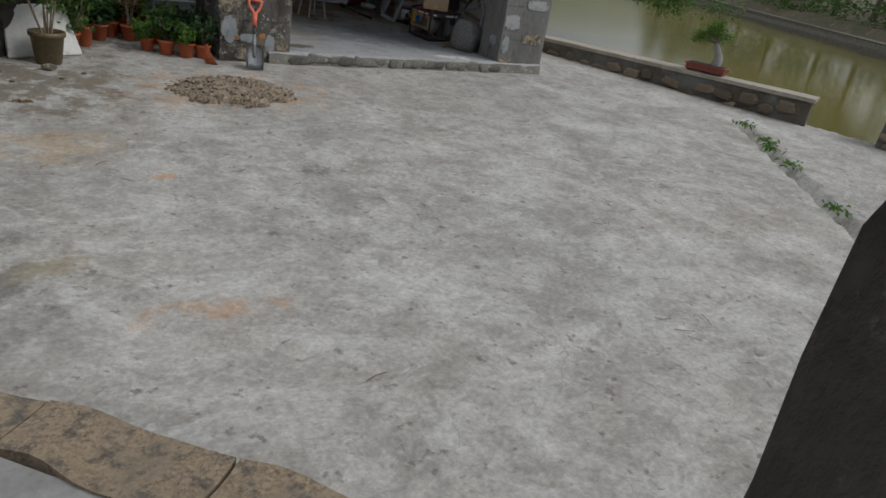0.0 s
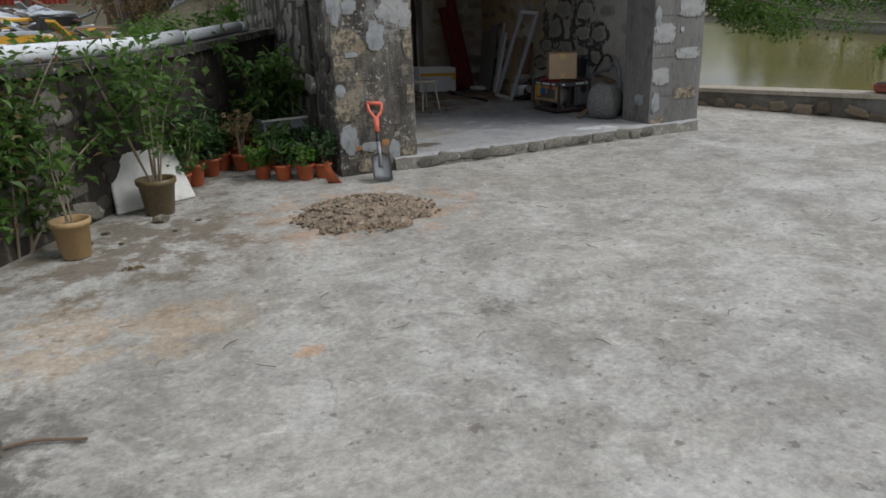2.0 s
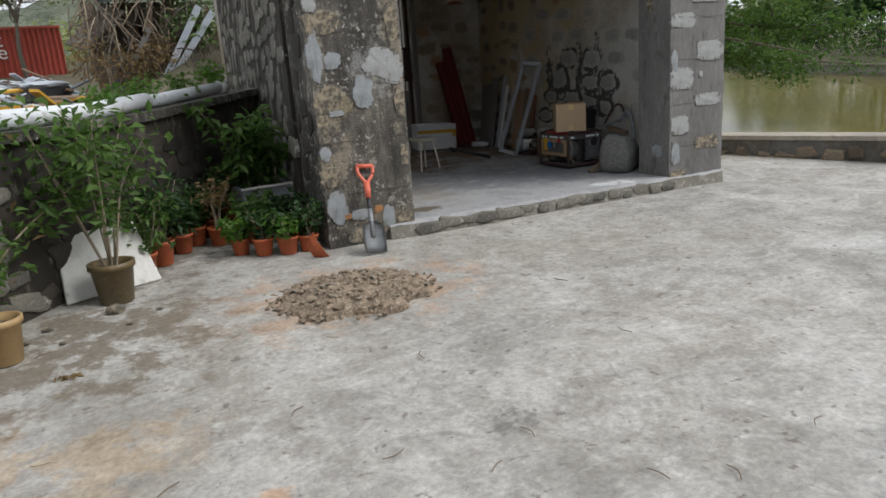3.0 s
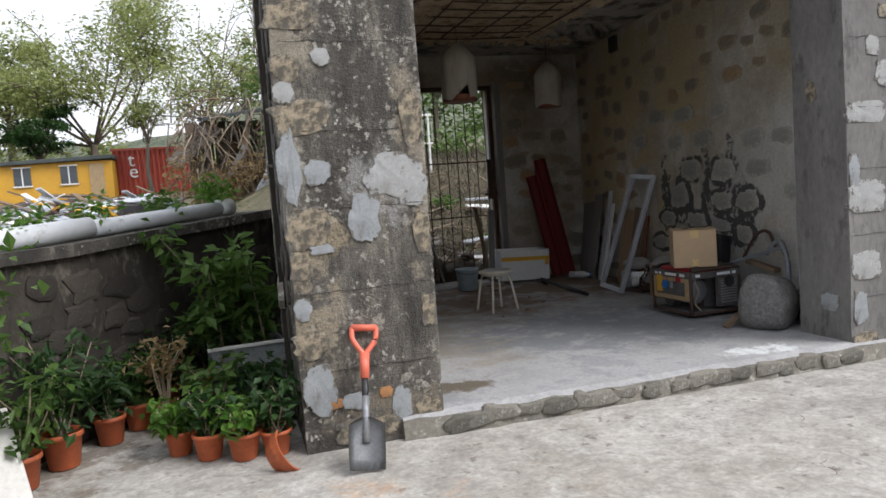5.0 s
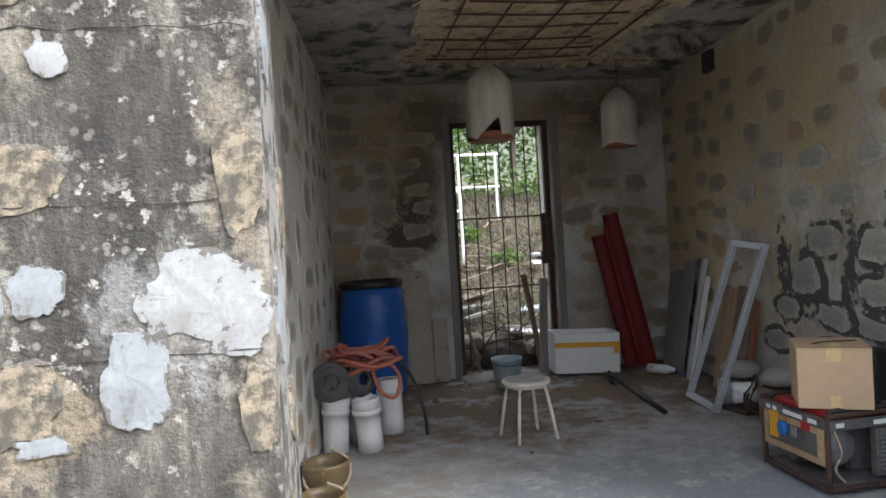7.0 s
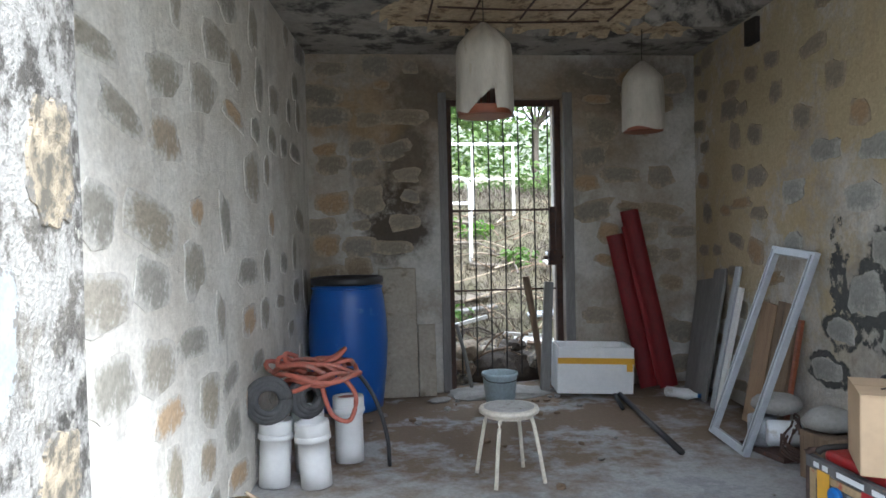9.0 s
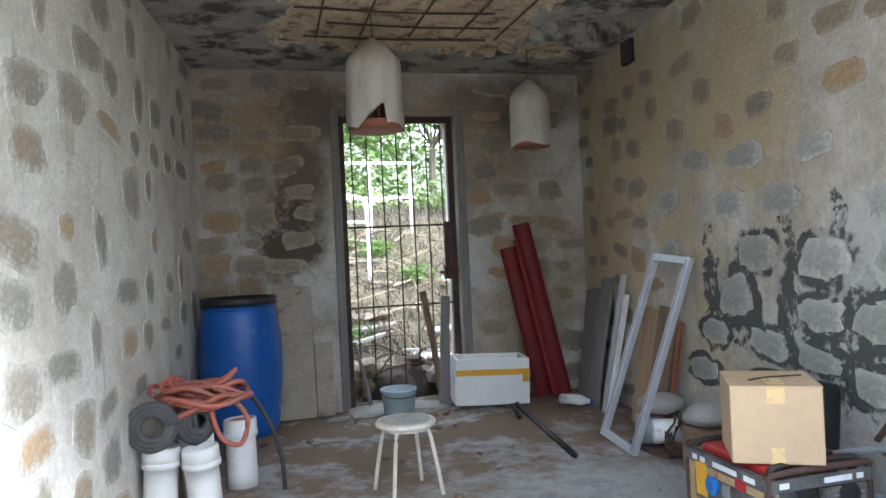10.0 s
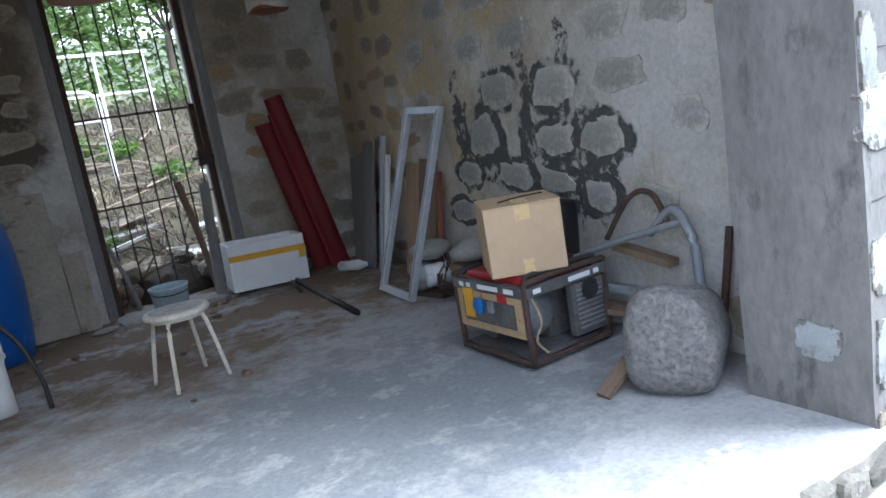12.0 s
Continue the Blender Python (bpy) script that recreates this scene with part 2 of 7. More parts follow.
def mortar(name, tone=1.0, soot=None, brown=0.65, washes=()):
    m = bpy.data.materials.new(name)
    nt, b = nodes_of(m)
    broad = noise_node(nt, 0.9, 5, 0.6)
    mid = noise_node(nt, 5, 6, 0.65)
    fine = noise_node(nt, 42, 4, 0.75)
    a, c = [tuple(tone * v for v in k) for k in ((0.45, 0.43, 0.38), (0.63, 0.615, 0.565))]
    col = blend(nt, ramp(nt, mid, 0.3, 0.7), a, c)
    col = blend(nt, ramp(nt, broad, 0.42, 0.66, 0, brown), col, tuple(tone * v for v in (0.30, 0.235, 0.155)))
    grime = noise_node(nt, 2.0, 6, 0.68)
    col = blend(nt, ramp(nt, grime, 0.5, 0.68, 0, brown * 0.8), col, tuple(tone * v for v in (0.25, 0.20, 0.135)))
    runs = noise_node(nt, 2.6, 5, 0.7, stretch=(1.8, 1.8, 0.35))
    col = blend(nt, ramp(nt, runs, 0.58, 0.72, 0, 0.6), col, tuple(tone * v for v in (0.2, 0.19, 0.165)))
    for at, rad, c, k in washes:
        col = blend(nt, times_(nt, stain_mask(nt, at, rad, 0.12, 1.6, 0), k), col, c)
    if soot:
        total = None
        for y, z, w, h, k in soot:
            total_k = times_(nt, ring_mask(nt, y, z, w, h), k)
            total = total_k if total is None else times_(nt, total, total_k, 'MAXIMUM')
        for y, z, w, h in SOOT_RUNS:
            total = times_(nt, total, stain_mask(nt, (5.16, y, z), (0.5, w, h), 0.12, 7, 0), 'MAXIMUM')
        torn = times_(nt, ramp(nt, noise_node(nt, 13, 7, 0.72), 0.36, 0.56), ramp(nt, noise_node(nt, 4.2, 3), 0.34, 0.52))
        col = blend(nt, ramp(nt, times_(nt, total, torn), 0.08, 0.24, 0, 0.97), col, (0.016, 0.022, 0.021))
        grey = ramp(nt, times_(nt, total, 1.0), 0.1, 0.6, 0, 0.35)
        col = blend(nt, grey, col, (0.16, 0.16, 0.15))
    col = blend(nt, 1.0, col, ramp(nt, fine, 0.25, 0.75, 0.8, 1.2), 'MULTIPLY')
    nt.links.new(col, b.inputs["Base Color"])
    b.inputs["Roughness"].default_value = 0.93
    bumped(nt, b, times_(nt, times_(nt, mid, 0.6), times_(nt, fine, 0.5), 'ADD'), 0.8, 0.02)
    return m


def pillar_render():
    m = bpy.data.materials.new("mouldy_render")
    nt, b = nodes_of(m)
    broad = noise_node(nt, 2.2, 6, 0.7)
    runs = noise_node(nt, 5, 6, 0.72, stretch=(1.6, 1.6, 0.4))
    fine = noise_node(nt, 60, 4, 0.75)
    col = blend(nt, ramp(nt, broad, 0.35, 0.65), (0.05, 0.046, 0.039), (0.15, 0.138, 0.117))
    col = blend(nt, ramp(nt, runs, 0.48, 0.64, 0, 0.85), col, (0.04, 0.037, 0.032))
    col = blend(nt, ramp(nt, runs, 0.45, 0.3, 0, 0.55), col, (0.40, 0.37, 0.30))
    fleck = times_(nt, ramp(nt, noise_node(nt, 24, 3, 0.6), 0.60, 0.66), ramp(nt, noise_node(nt, 3.5, 4), 0.46, 0.56))
    col = blend(nt, times_(nt, fleck, 0.8), col, (0.55, 0.53, 0.46))
    scab = ramp(nt, noise_node(nt, 5.5, 7, 0.72), 0.60, 0.64)
    col = blend(nt, times_(nt, scab, 0.6), col, (0.40, 0.38, 0.32))
    # lichen spots
    vo = nt.nodes.new("ShaderNodeTexVoronoi")
    vo.inputs["Scale"].default_value = 26
    nt.links.new(nt.nodes.new("ShaderNodeTexCoord").outputs["Object"], vo.inputs["Vector"])
    dots = times_(nt, ramp(nt, vo.outputs["Distance"], 0.30, 0.2), ramp(nt, noise_node(nt, 2.4, 3), 0.5, 0.6))
    col = blend(nt, times_(nt, dots, 0.45), col, (0.46, 0.44, 0.38))
    # lime wash and bare stone worn out of the face; the reveal is paler overall
    for at, rad, c, k in (((2.23, 7.32, 1.5), (0.07, 0.7, 2.6), (0.42, 0.41, 0.38), 0.85), ((1.55, 7.05, 1.25), (0.16, 0.3, 0.6), (0.38, 0.35, 0.28), 0.8), ((1.62, 7.05, 0.6), (0.22, 0.3, 0.6), (0.36, 0.31, 0.22), 0.8), ((2.15, 7.05, 1.3), (0.16, 0.3, 0.9), (0.36, 0.31, 0.23), 0.75),
                          ((1.6, 7.05, 1.95), (0.25, 0.3, 0.4), (0.38, 0.34, 0.26), 0.8), ((1.9, 7.05, 0.14), (0.5, 0.3, 0.25), (0.25, 0.21, 0.15), 0.7), ((2.0, 7.05, 1.2), (0.34, 0.3, 0.36), (0.37, 0.37, 0.355), 0.7), ((1.72, 7.05, 1.02), (0.22, 0.3, 0.2), (0.35, 0.29, 0.19), 0.85)):
        col = blend(nt, times_(nt, stain_mask(nt, at, rad, 0.2, 9, 0), k * 0.8), col, c)
    col = blend(nt, 1.0, col, ramp(nt, fine, 0.25, 0.75, 0.72, 1.28), 'MULTIPLY')
    nt.links.new(col, b.inputs["Base Color"])
    b.inputs["Roughness"].default_value = 0.94
    bumped(nt, b, times_(nt, times_(nt, broad, 0.7), times_(nt, fine, 0.5), 'ADD'), 0.9, 0.03)
    return m


def water_mat():
    m = bpy.data.materials.new("pond_water")
    nt, b = nodes_of(m)
    n = noise_node(nt, 0.06, 3)
    nt.links.new(blend(nt, ramp(nt, n, 0.4, 0.6), (0.135, 0.12, 0.03), (0.19, 0.165, 0.05)), b.inputs["Base Color"])
    b.inputs["Roughness"].default_value = 0.12
    b.inputs["Specular IOR Level"].default_value = 0.06
    bumped(nt, b, noise_node(nt, 1.6, 3, stretch=(1, 2.2, 1)), 0.05, 0.05)
    return m


def container_red():
    m = surf("container_red", (0.40, 0.075, 0.045), (0.33, 0.06, 0.04), 1.5, 0.6, 0.1, grain=0.1)
    return m


def leaf_mat(name, c1, c2):
    m = bpy.data.materials.new(name)
    nt, b = nodes_of(m)
    g = nt.nodes.new("ShaderNodeNewGeometry")
    col = blend(nt, g.outputs["Random Per Island"], c1, c2)
    nt.links.new(col, b.inputs["Base Color"])
    b.inputs["Roughness"].default_value = 0.55
    tr = nt.nodes.new("ShaderNodeBsdfTranslucent")
    nt.links.new(col, tr.inputs[0])
    mx = nt.nodes.new("ShaderNodeMixShader")
    mx.inputs[0].default_value = 0.5
    nt.links.new(b.outputs[0], mx.inputs[1])
    nt.links.new(tr.outputs[0], mx.inputs[2])
    nt.links.new(mx.outputs[0], nt.nodes["Material Output"].inputs[0])
    return m


STONE_COLS = [(0.245, 0.21, 0.15), (0.20, 0.19, 0.16), (0.22, 0.20, 0.155), (0.27, 0.24, 0.185), (0.175, 0.165, 0.14), (0.25, 0.19, 0.12), (0.21, 0.20, 0.175), (0.225, 0.205, 0.16), (0.25, 0.225, 0.18), (0.37, 0.24, 0.12)]
M = dict(
    yard=yard_concrete(), floor=room_floor(), render=pillar_render(), water=water_mat(), cont=container_red(),
    mortar=mortar("lime_mortar", 1.2, brown=0.3),
    mortar_soot=mortar("sooty_mortar", 0.95, SOOT_STONES, 0.75, [((5.35, 10.6, 1.9), (1.2, 3.0, 2.1), (0.44, 0.34, 0.17), 0.75), ((5.2, 9.0, 2.4), (1.2, 3.2, 1.0), (0.42, 0.36, 0.23), 0.6), ((5.1, 8.3, 0.7), (1.0, 1.6, 1.3), (0.46, 0.475, 0.46), 0.6)]),
    mortar_dark=mortar("light_block_mortar", 0.075),
    mortar_brown=mortar("brown_mortar", 0.34, brown=1.0),
    mortar_back=mortar("stained_mortar", 0.9, brown=0.95, washes=[((2.95, 11.56, 1.45), (0.45, 1, 0.55), (0.05, 0.036, 0.022), 0.9), ((3.1, 11.56, 1.9), (0.3, 1, 0.5), (0.07, 0.05, 0.03), 0.7), ((2.6, 11.56, 2.3), (0.7, 1, 0.5), (0.33, 0.22, 0.1), 0.6), ((3.3, 11.56, 2.45), (0.6, 1, 0.35), (0.07, 0.056, 0.043), 0.55), ((4.9, 11.56, 2.5), (0.9, 1, 0.35), (0.09, 0.075, 0.058), 0.5)]),
    stone=surf("rubble_stone", (0.37, 0.345, 0.285), (0.28, 0.265, 0.225), 6, 0.9, 0.7, rim=(0.52, 0.50, 0.45), c3=(0.42, 0.405, 0.365), blot=0.6, grain=0.3, rand_cols=[tuple(1.3 * v for v in c) for c in STONE_COLS]),
    stone_back=surf("brown_rubble_stone", (0.30, 0.255, 0.185), (0.21, 0.175, 0.125), 6, 0.9, 0.7, rim=(0.34, 0.285, 0.205), c3=(0.36, 0.33, 0.27), blot=0.62, grain=0.3, rand_cols=STONE_COLS),
    stone_pale=surf("grey_rubble_stone", (0.33, 0.33, 0.30), (0.25, 0.25, 0.225), 6, 0.9, 0.7, rim=(0.40, 0.39, 0.35), c3=(0.38, 0.37, 0.33), blot=0.6, grain=0.3, vary=0.12),
    stone_ext=surf("weathered_stone", (0.21, 0.195, 0.16), (0.12, 0.115, 0.098), 6, 0.92, 0.8, c3=(0.34, 0.33, 0.29), blot=0.62, grain=0.3, vary=0.35),
    stone_dark=surf("dark_rubble_stone", (0.055, 0.046, 0.036), (0.032, 0.028, 0.023), 6, 0.92, 0.8, c3=(0.15, 0.14, 0.115), blot=0.64, grain=0.3, vary=0.45),
    stone_brown=surf("brown_stone", (0.22, 0.17, 0.115), (0.15, 0.125, 0.09), 6, 0.92, 0.8, c3=(0.30, 0.2, 0.12), blot=0.62, grain=0.3, vary=0.35),
    lime=surf("lime_patch", (0.39, 0.395, 0.385), (0.30, 0.305, 0.295), 5, 0.9, 0.2, c3=(0.25, 0.24, 0.22), blot=0.6, rim=(0.145, 0.135, 0.118), rim_edge=(0.47, 0.52, 24, 0.22), grain=0.2),
    bluegrey=surf("cement_patch", (0.33, 0.35, 0.355), (0.25, 0.265, 0.27), 5, 0.9, 0.25, c3=(0.17, 0.17, 0.16), blot=0.6, rim=(0.145, 0.135, 0.118), rim_edge=(0.47, 0.52, 24, 0.22), grain=0.2),
    beige=surf("bare_stone", (0.40, 0.335, 0.235), (0.26, 0.22, 0.155), 8, 0.92, 0.7, c3=(0.10, 0.09, 0.07), blot=0.5, rim=(0.145, 0.135, 0.118), rim_edge=(0.47, 0.52, 24, 0.22), grain=0.3, bdist=0.02),
    damp=surf("black_mortar", (0.055, 0.046, 0.036), (0.024, 0.021, 0.017), 3, 0.93, 0.8, c3=(0.14, 0.125, 0.10), blot=0.6, grain=0.35, stretch=(1.2, 1.2, 0.6), bdist=0.02),
    greyrender=surf("grey_cement_render", (0.215, 0.208, 0.196), (0.135, 0.13, 0.122), 2.6, 0.92, 0.5, c3=(0.10, 0.097, 0.09), blot=0.6, grain=0.25, stretch=(1.4, 1.4, 0.6)),
    stone_step=surf("worn_brown_stone", (0.34, 0.26, 0.165), (0.22, 0.175, 0.12), 7, 0.92, 0.8, c3=(0.13, 0.11, 0.085), blot=0.56, grain=0.3, bdist=0.02),
    orange=surf("rusty_stone", (0.45, 0.22, 0.08), (0.33, 0.17, 0.08), 9, 0.9, 0.8),
    ceil=surf("ceiling_plaster", (0.33, 0.31, 0.27), (0.20, 0.185, 0.16), 1.6, 0.93, 0.6, c3=(0.05, 0.047, 0.043), blot=0.54, grain=0.22),
    spall=surf("spalled_concrete", (0.52, 0.42, 0.28), (0.38, 0.29, 0.18), 3.5, 0.95, 1.0, c3=(0.14, 0.09, 0.05), blot=0.57, grain=0.3, bdist=0.03),
    rust=surf("rusty_iron", (0.075, 0.042, 0.03), (0.045, 0.03, 0.025), 14, 0.85, 0.6, c3=(0.15, 0.06, 0.03), blot=0.62),
    blackiron=surf("dark_iron", (0.022, 0.02, 0.019), (0.035, 0.03, 0.026), 14, 0.7, 0.3),
    cloth=surf("cotton_cloth", (0.55, 0.52, 0.45), (0.41, 0.385, 0.325), 6, 0.95, 0.6, c3=(0.35, 0.31, 0.24), blot=0.64, grain=0.08, stretch=(1, 1, 0.4)),
    cagewood=surf("red_brown_wood", (0.25, 0.075, 0.03), (0.17, 0.05, 0.022), 9, 0.5, 0.2, stretch=(1, 1, 6)),
    blue=surf("blue_plastic", (0.012, 0.085, 0.34), (0.018, 0.11, 0.42), 2.0, 0.38, 0.1, c3=(0.10, 0.20, 0.42), blot=0.66, grain=0.06),
    black=surf("black_plastic", (0.016, 0.016, 0.017), (0.026, 0.026, 0.027), 5, 0.45, 0.1, grain=0.1),
    rubber=surf("grey_rubber", (0.06, 0.062, 0.064), (0.095, 0.095, 0.095), 9, 0.75, 0.3),
    hose=surf("faded_red_hose", (0.46, 0.12, 0.075), (0.35, 0.13, 0.095), 6, 0.6, 0.2, c3=(0.28, 0.17, 0.14), blot=0.6),
    pvc=surf("white_pvc", (0.80, 0.80, 0.78), (0.70, 0.71, 0.70), 3, 0.45, 0.1, c3=(0.5, 0.48, 0.43), blot=0.7, grain=0.05),
    pvc_out=surf("grimy_pvc", (0.76, 0.78, 0.79), (0.62, 0.65, 0.67), 3, 0.5, 0.15, c3=(0.36, 0.35, 0.31), blot=0.64, grain=0.1),
    foam=surf("white_foam", (0.80, 0.81, 0.80), (0.70, 0.72, 0.72), 4, 0.9, 0.3, grain=0.05),
    tape=surf("yellow_tape", (0.75, 0.42, 0.03), (0.62, 0.34, 0.03), 6, 0.4, 0.05, grain=0.08),
    redboard=surf("dark_red_paint", (0.26, 0.018, 0.020), (0.19, 0.013, 0.015), 5, 0.55, 0.3, c3=(0.09, 0.02, 0.018), blot=0.63, stretch=(1, 1, 0.4)),
    alu=surf("grey_aluminium", (0.52, 0.55, 0.58), (0.42, 0.45, 0.48), 8, 0.45, 0.1, metal=0.35, grain=0.08),
    greysteel=surf("galvanised_tube", (0.31, 0.335, 0.36), (0.23, 0.25, 0.27), 8, 0.5, 0.15, metal=0.3, c3=(0.17, 0.14, 0.11), blot=0.62, grain=0.12),
    wood=surf("weathered_wood", (0.23, 0.16, 0.1), (0.15, 0.11, 0.075), 4, 0.85, 0.6, stretch=(5, 5, 0.5), c3=(0.08, 0.06, 0.045), blot=0.62),
    woodlight=surf("pine_board", (0.36, 0.24, 0.14), (0.27, 0.18, 0.11), 4, 0.8, 0.4, stretch=(6, 6, 0.4)),
    greyboard=surf("grey_board", (0.22, 0.215, 0.20), (0.165, 0.16, 0.15), 3, 0.85, 0.4, stretch=(3, 3, 0.5)),
    slab=surf("concrete_slab", (0.33, 0.32, 0.295), (0.25, 0.24, 0.22), 4, 0.92, 0.6, grain=0.22),
    slabwarm=surf("buff_concrete_slab", (0.42, 0.375, 0.30), (0.31, 0.28, 0.225), 4, 0.92, 0.6, c3=(0.2, 0.17, 0.125), blot=0.62, grain=0.22),
    aggregate=surf("pebbly_concrete", (0.20, 0.197, 0.186), (0.15, 0.147, 0.14), 5, 0.92, 1.0, grain=0.5, bdist=0.02),
    card=surf("brown_cardboard", (0.47, 0.345, 0.215), (0.42, 0.305, 0.19), 2.5, 0.85, 0.12, grain=0.07),
    cardtape=surf("packing_tape", (0.58, 0.42, 0.2), (0.52, 0.37, 0.17), 5, 0.3, 0.05, grain=0.04),
    genred=surf("red_tank_paint", (0.36, 0.022, 0.025), (0.28, 0.02, 0.022), 6, 0.4, 0.1, c3=(0.18, 0.03, 0.03), blot=0.64),
    genyellow=surf("worn_yellow_paint", (0.42, 0.31, 0.17), (0.34, 0.25, 0.14), 7, 0.6, 0.2, c3=(0.34, 0.08, 0.05), blot=0.62),
    gendark=surf("grimy_engine", (0.05, 0.05, 0.052), (0.12, 0.12, 0.12), 14, 0.6, 0.6, c3=(0.18, 0.13, 0.08), blot=0.6),
    steel=surf("dull_steel", (0.32, 0.33, 0.34), (0.22, 0.23, 0.24), 9, 0.5, 0.2, metal=0.5),
    blueknob=surf("blue_knob", (0.02, 0.14, 0.42), (0.02, 0.12, 0.36), 5, 0.4, 0.05),
    cream=surf("chipped_cream_paint", (0.66, 0.62, 0.52), (0.56, 0.52, 0.43), 8, 0.5, 0.2, c3=(0.30, 0.27, 0.22), blot=0.66),
    seat=surf("worn_seat_top", (0.50, 0.49, 0.46), (0.36, 0.35, 0.33), 9, 0.7, 0.3, c3=(0.2, 0.17, 0.13), blot=0.6),
    coral=surf("coral_plastic", (0.72, 0.17, 0.10), (0.66, 0.15, 0.09), 6, 0.45, 0.1, grain=0.06),
    terracotta=surf("orange_plastic_pot", (0.44, 0.11, 0.038), (0.36, 0.085, 0.03), 6, 0.6, 0.2, c3=(0.25, 0.09, 0.05), blot=0.66, vary=0.2),
    tanpot=surf("tan_pot", (0.44, 0.30, 0.14), (0.36, 0.24, 0.11), 5, 0.6, 0.2, grain=0.12),
    glaze=surf("olive_glazed_pot", (0.16, 0.115, 0.05), (0.115, 0.085, 0.04), 5, 0.4, 0.3, c3=(0.22, 0.16, 0.08), blot=0.64),
    soil=surf("dark_soil", (0.06, 0.045, 0.03), (0.035, 0.027, 0.02), 20, 0.95, 1.0),
    spoil=surf("dug_earth", (0.36, 0.28, 0.195), (0.25, 0.19, 0.13), 14, 0.95, 1.2, c3=(0.47, 0.40, 0.31), blot=0.6, grain=0.4, bdist=0.03),
    bark=surf("grey_bark", (0.16, 0.13, 0.10), (0.10, 0.085, 0.068), 6, 0.92, 0.9, stretch=(3, 3, 0.6)),
    twig=surf("pale_twig", (0.34, 0.28, 0.20), (0.25, 0.2, 0.14), 9, 0.85, 0.4),
    earth=surf("scrub_ground", (0.13, 0.105, 0.068), (0.085, 0.09, 0.042), 0.8, 0.95, 0.8, c3=(0.24, 0.19, 0.12), blot=0.6, grain=0.35, bdist=0.05),
    straw=surf("dry_straw", (0.155, 0.13, 0.097), (0.085, 0.072, 0.053), 8, 0.9, 0.2),
    yellow=surf("yellow_cabin_paint", (0.62, 0.35, 0.03), (0.54, 0.29, 0.03), 1.4, 0.6, 0.1, grain=0.08),
    roofdark=surf("dark_roof_felt", (0.05, 0.06, 0.06), (0.085, 0.095, 0.09), 3, 0.9, 0.3),
    glassdark=surf("dark_window", (0.04, 0.05, 0.06), (0.07, 0.08, 0.09), 3, 0.15, 0.0, grain=0.0),
    tarp=surf("pale_tarp", (0.50, 0.53, 0.56), (0.36, 0.40, 0.45), 2.4, 0.6, 0.4, grain=0.1),
    whitepaint=surf("white_paint", (0.78, 0.78, 0.76), (0.66, 0.66, 0.63), 5, 0.5, 0.1, grain=0.06),
    hillgreen=surf("wooded_hill", (0.085, 0.10, 0.065), (0.15, 0.165, 0.11), 0.22, 0.95, 0.6, c3=(0.045, 0.07, 0.03), blot=0.56, grain=0.4, bdist=2.0),
    bluepail=surf("pale_blue_pail", (0.42, 0.52, 0.56), (0.34, 0.43, 0.47), 6, 0.55, 0.1),
    styro=surf("white_slab", (0.74, 0.73, 0.69), (0.62, 0.61, 0.57), 4, 0.85, 0.4, c3=(0.4, 0.38, 0.33), blot=0.66, grain=0.1),
    leaf=leaf_mat("green_leaves", (0.05, 0.11, 0.018), (0.14, 0.24, 0.05)),
    leafdark=leaf_mat("deep_green_leaves", (0.022, 0.06, 0.015), (0.06, 0.13, 0.032)),
    leafbright=leaf_mat("bright_leaves", (0.06, 0.16, 0.015), (0.14, 0.25, 0.035)),
    leaftree=leaf_mat("tree_leaves", (0.20, 0.25, 0.07), (0.42, 0.46, 0.19)),
    leafslope=leaf_mat("slope_leaves", (0.07, 0.13, 0.03), (0.20, 0.29, 0.09)),
    leafdry=leaf_mat("dry_leaves", (0.18, 0.12, 0.05), (0.33, 0.24, 0.11)),
    pinkpot=surf("brick_red_tray", (0.27, 0.07, 0.04), (0.2, 0.055, 0.035), 5, 0.6, 0.2),
    trough=surf("grimy_white_trough", (0.27, 0.285, 0.28), (0.17, 0.18, 0.175), 5, 0.7, 0.2, c3=(0.2, 0.13, 0.07), blot=0.62),
    bluecrate=surf("dark_blue_crate", (0.03, 0.045, 0.07), (0.045, 0.06, 0.085), 5, 0.6, 0.2),
)


# ---- shape helpers ----
def made(name, bm, material, smooth=False):
    bm.normal_update()
    me = bpy.data.meshes.new(name)
    bm.to_mesh(me)
    bm.free()
    me.materials.append(material)
    if smooth:
        me.polygons.foreach_set("use_smooth", [True] * len(me.polygons))
    return me


def part(name, bm, material, parent, label="", smooth=False, m=None):
    ob = new(name, made(name, bm, material, smooth))
    ob.parent = parent
    if m is not None:
        ob.matrix_basis = m
    return tagged(ob, label)


def thing(name, label, category, m, group="", kind=""):
    ob = new(name)
    ob.empty_display_size = 0.1
    ob.matrix_basis = m
    return tagged(ob, label, category, group, kind)


def solo(name, bm, material, label, category, m=None, group="", kind="", smooth=False):
    ob = new(name, made(name, bm, material, smooth))
    if m is not None:
        ob.matrix_basis = m
    return tagged(ob, label, category, group, kind)


def from_arrays(name, verts, faces, material, smooth=False):
    me = bpy.data.meshes.new(name)
    me.from_pydata(np.asarray(verts).tolist(), [], np.asarray(faces).tolist() if not isinstance(faces, list) else faces)
    me.materials.append(material)
    if smooth:
        me.polygons.foreach_set("use_smooth", [True] * len(me.polygons))
    return me


def mesh_part(name, me, parent, label=""):
    ob = new(name, me)
    ob.parent = parent
    return tagged(ob, label)


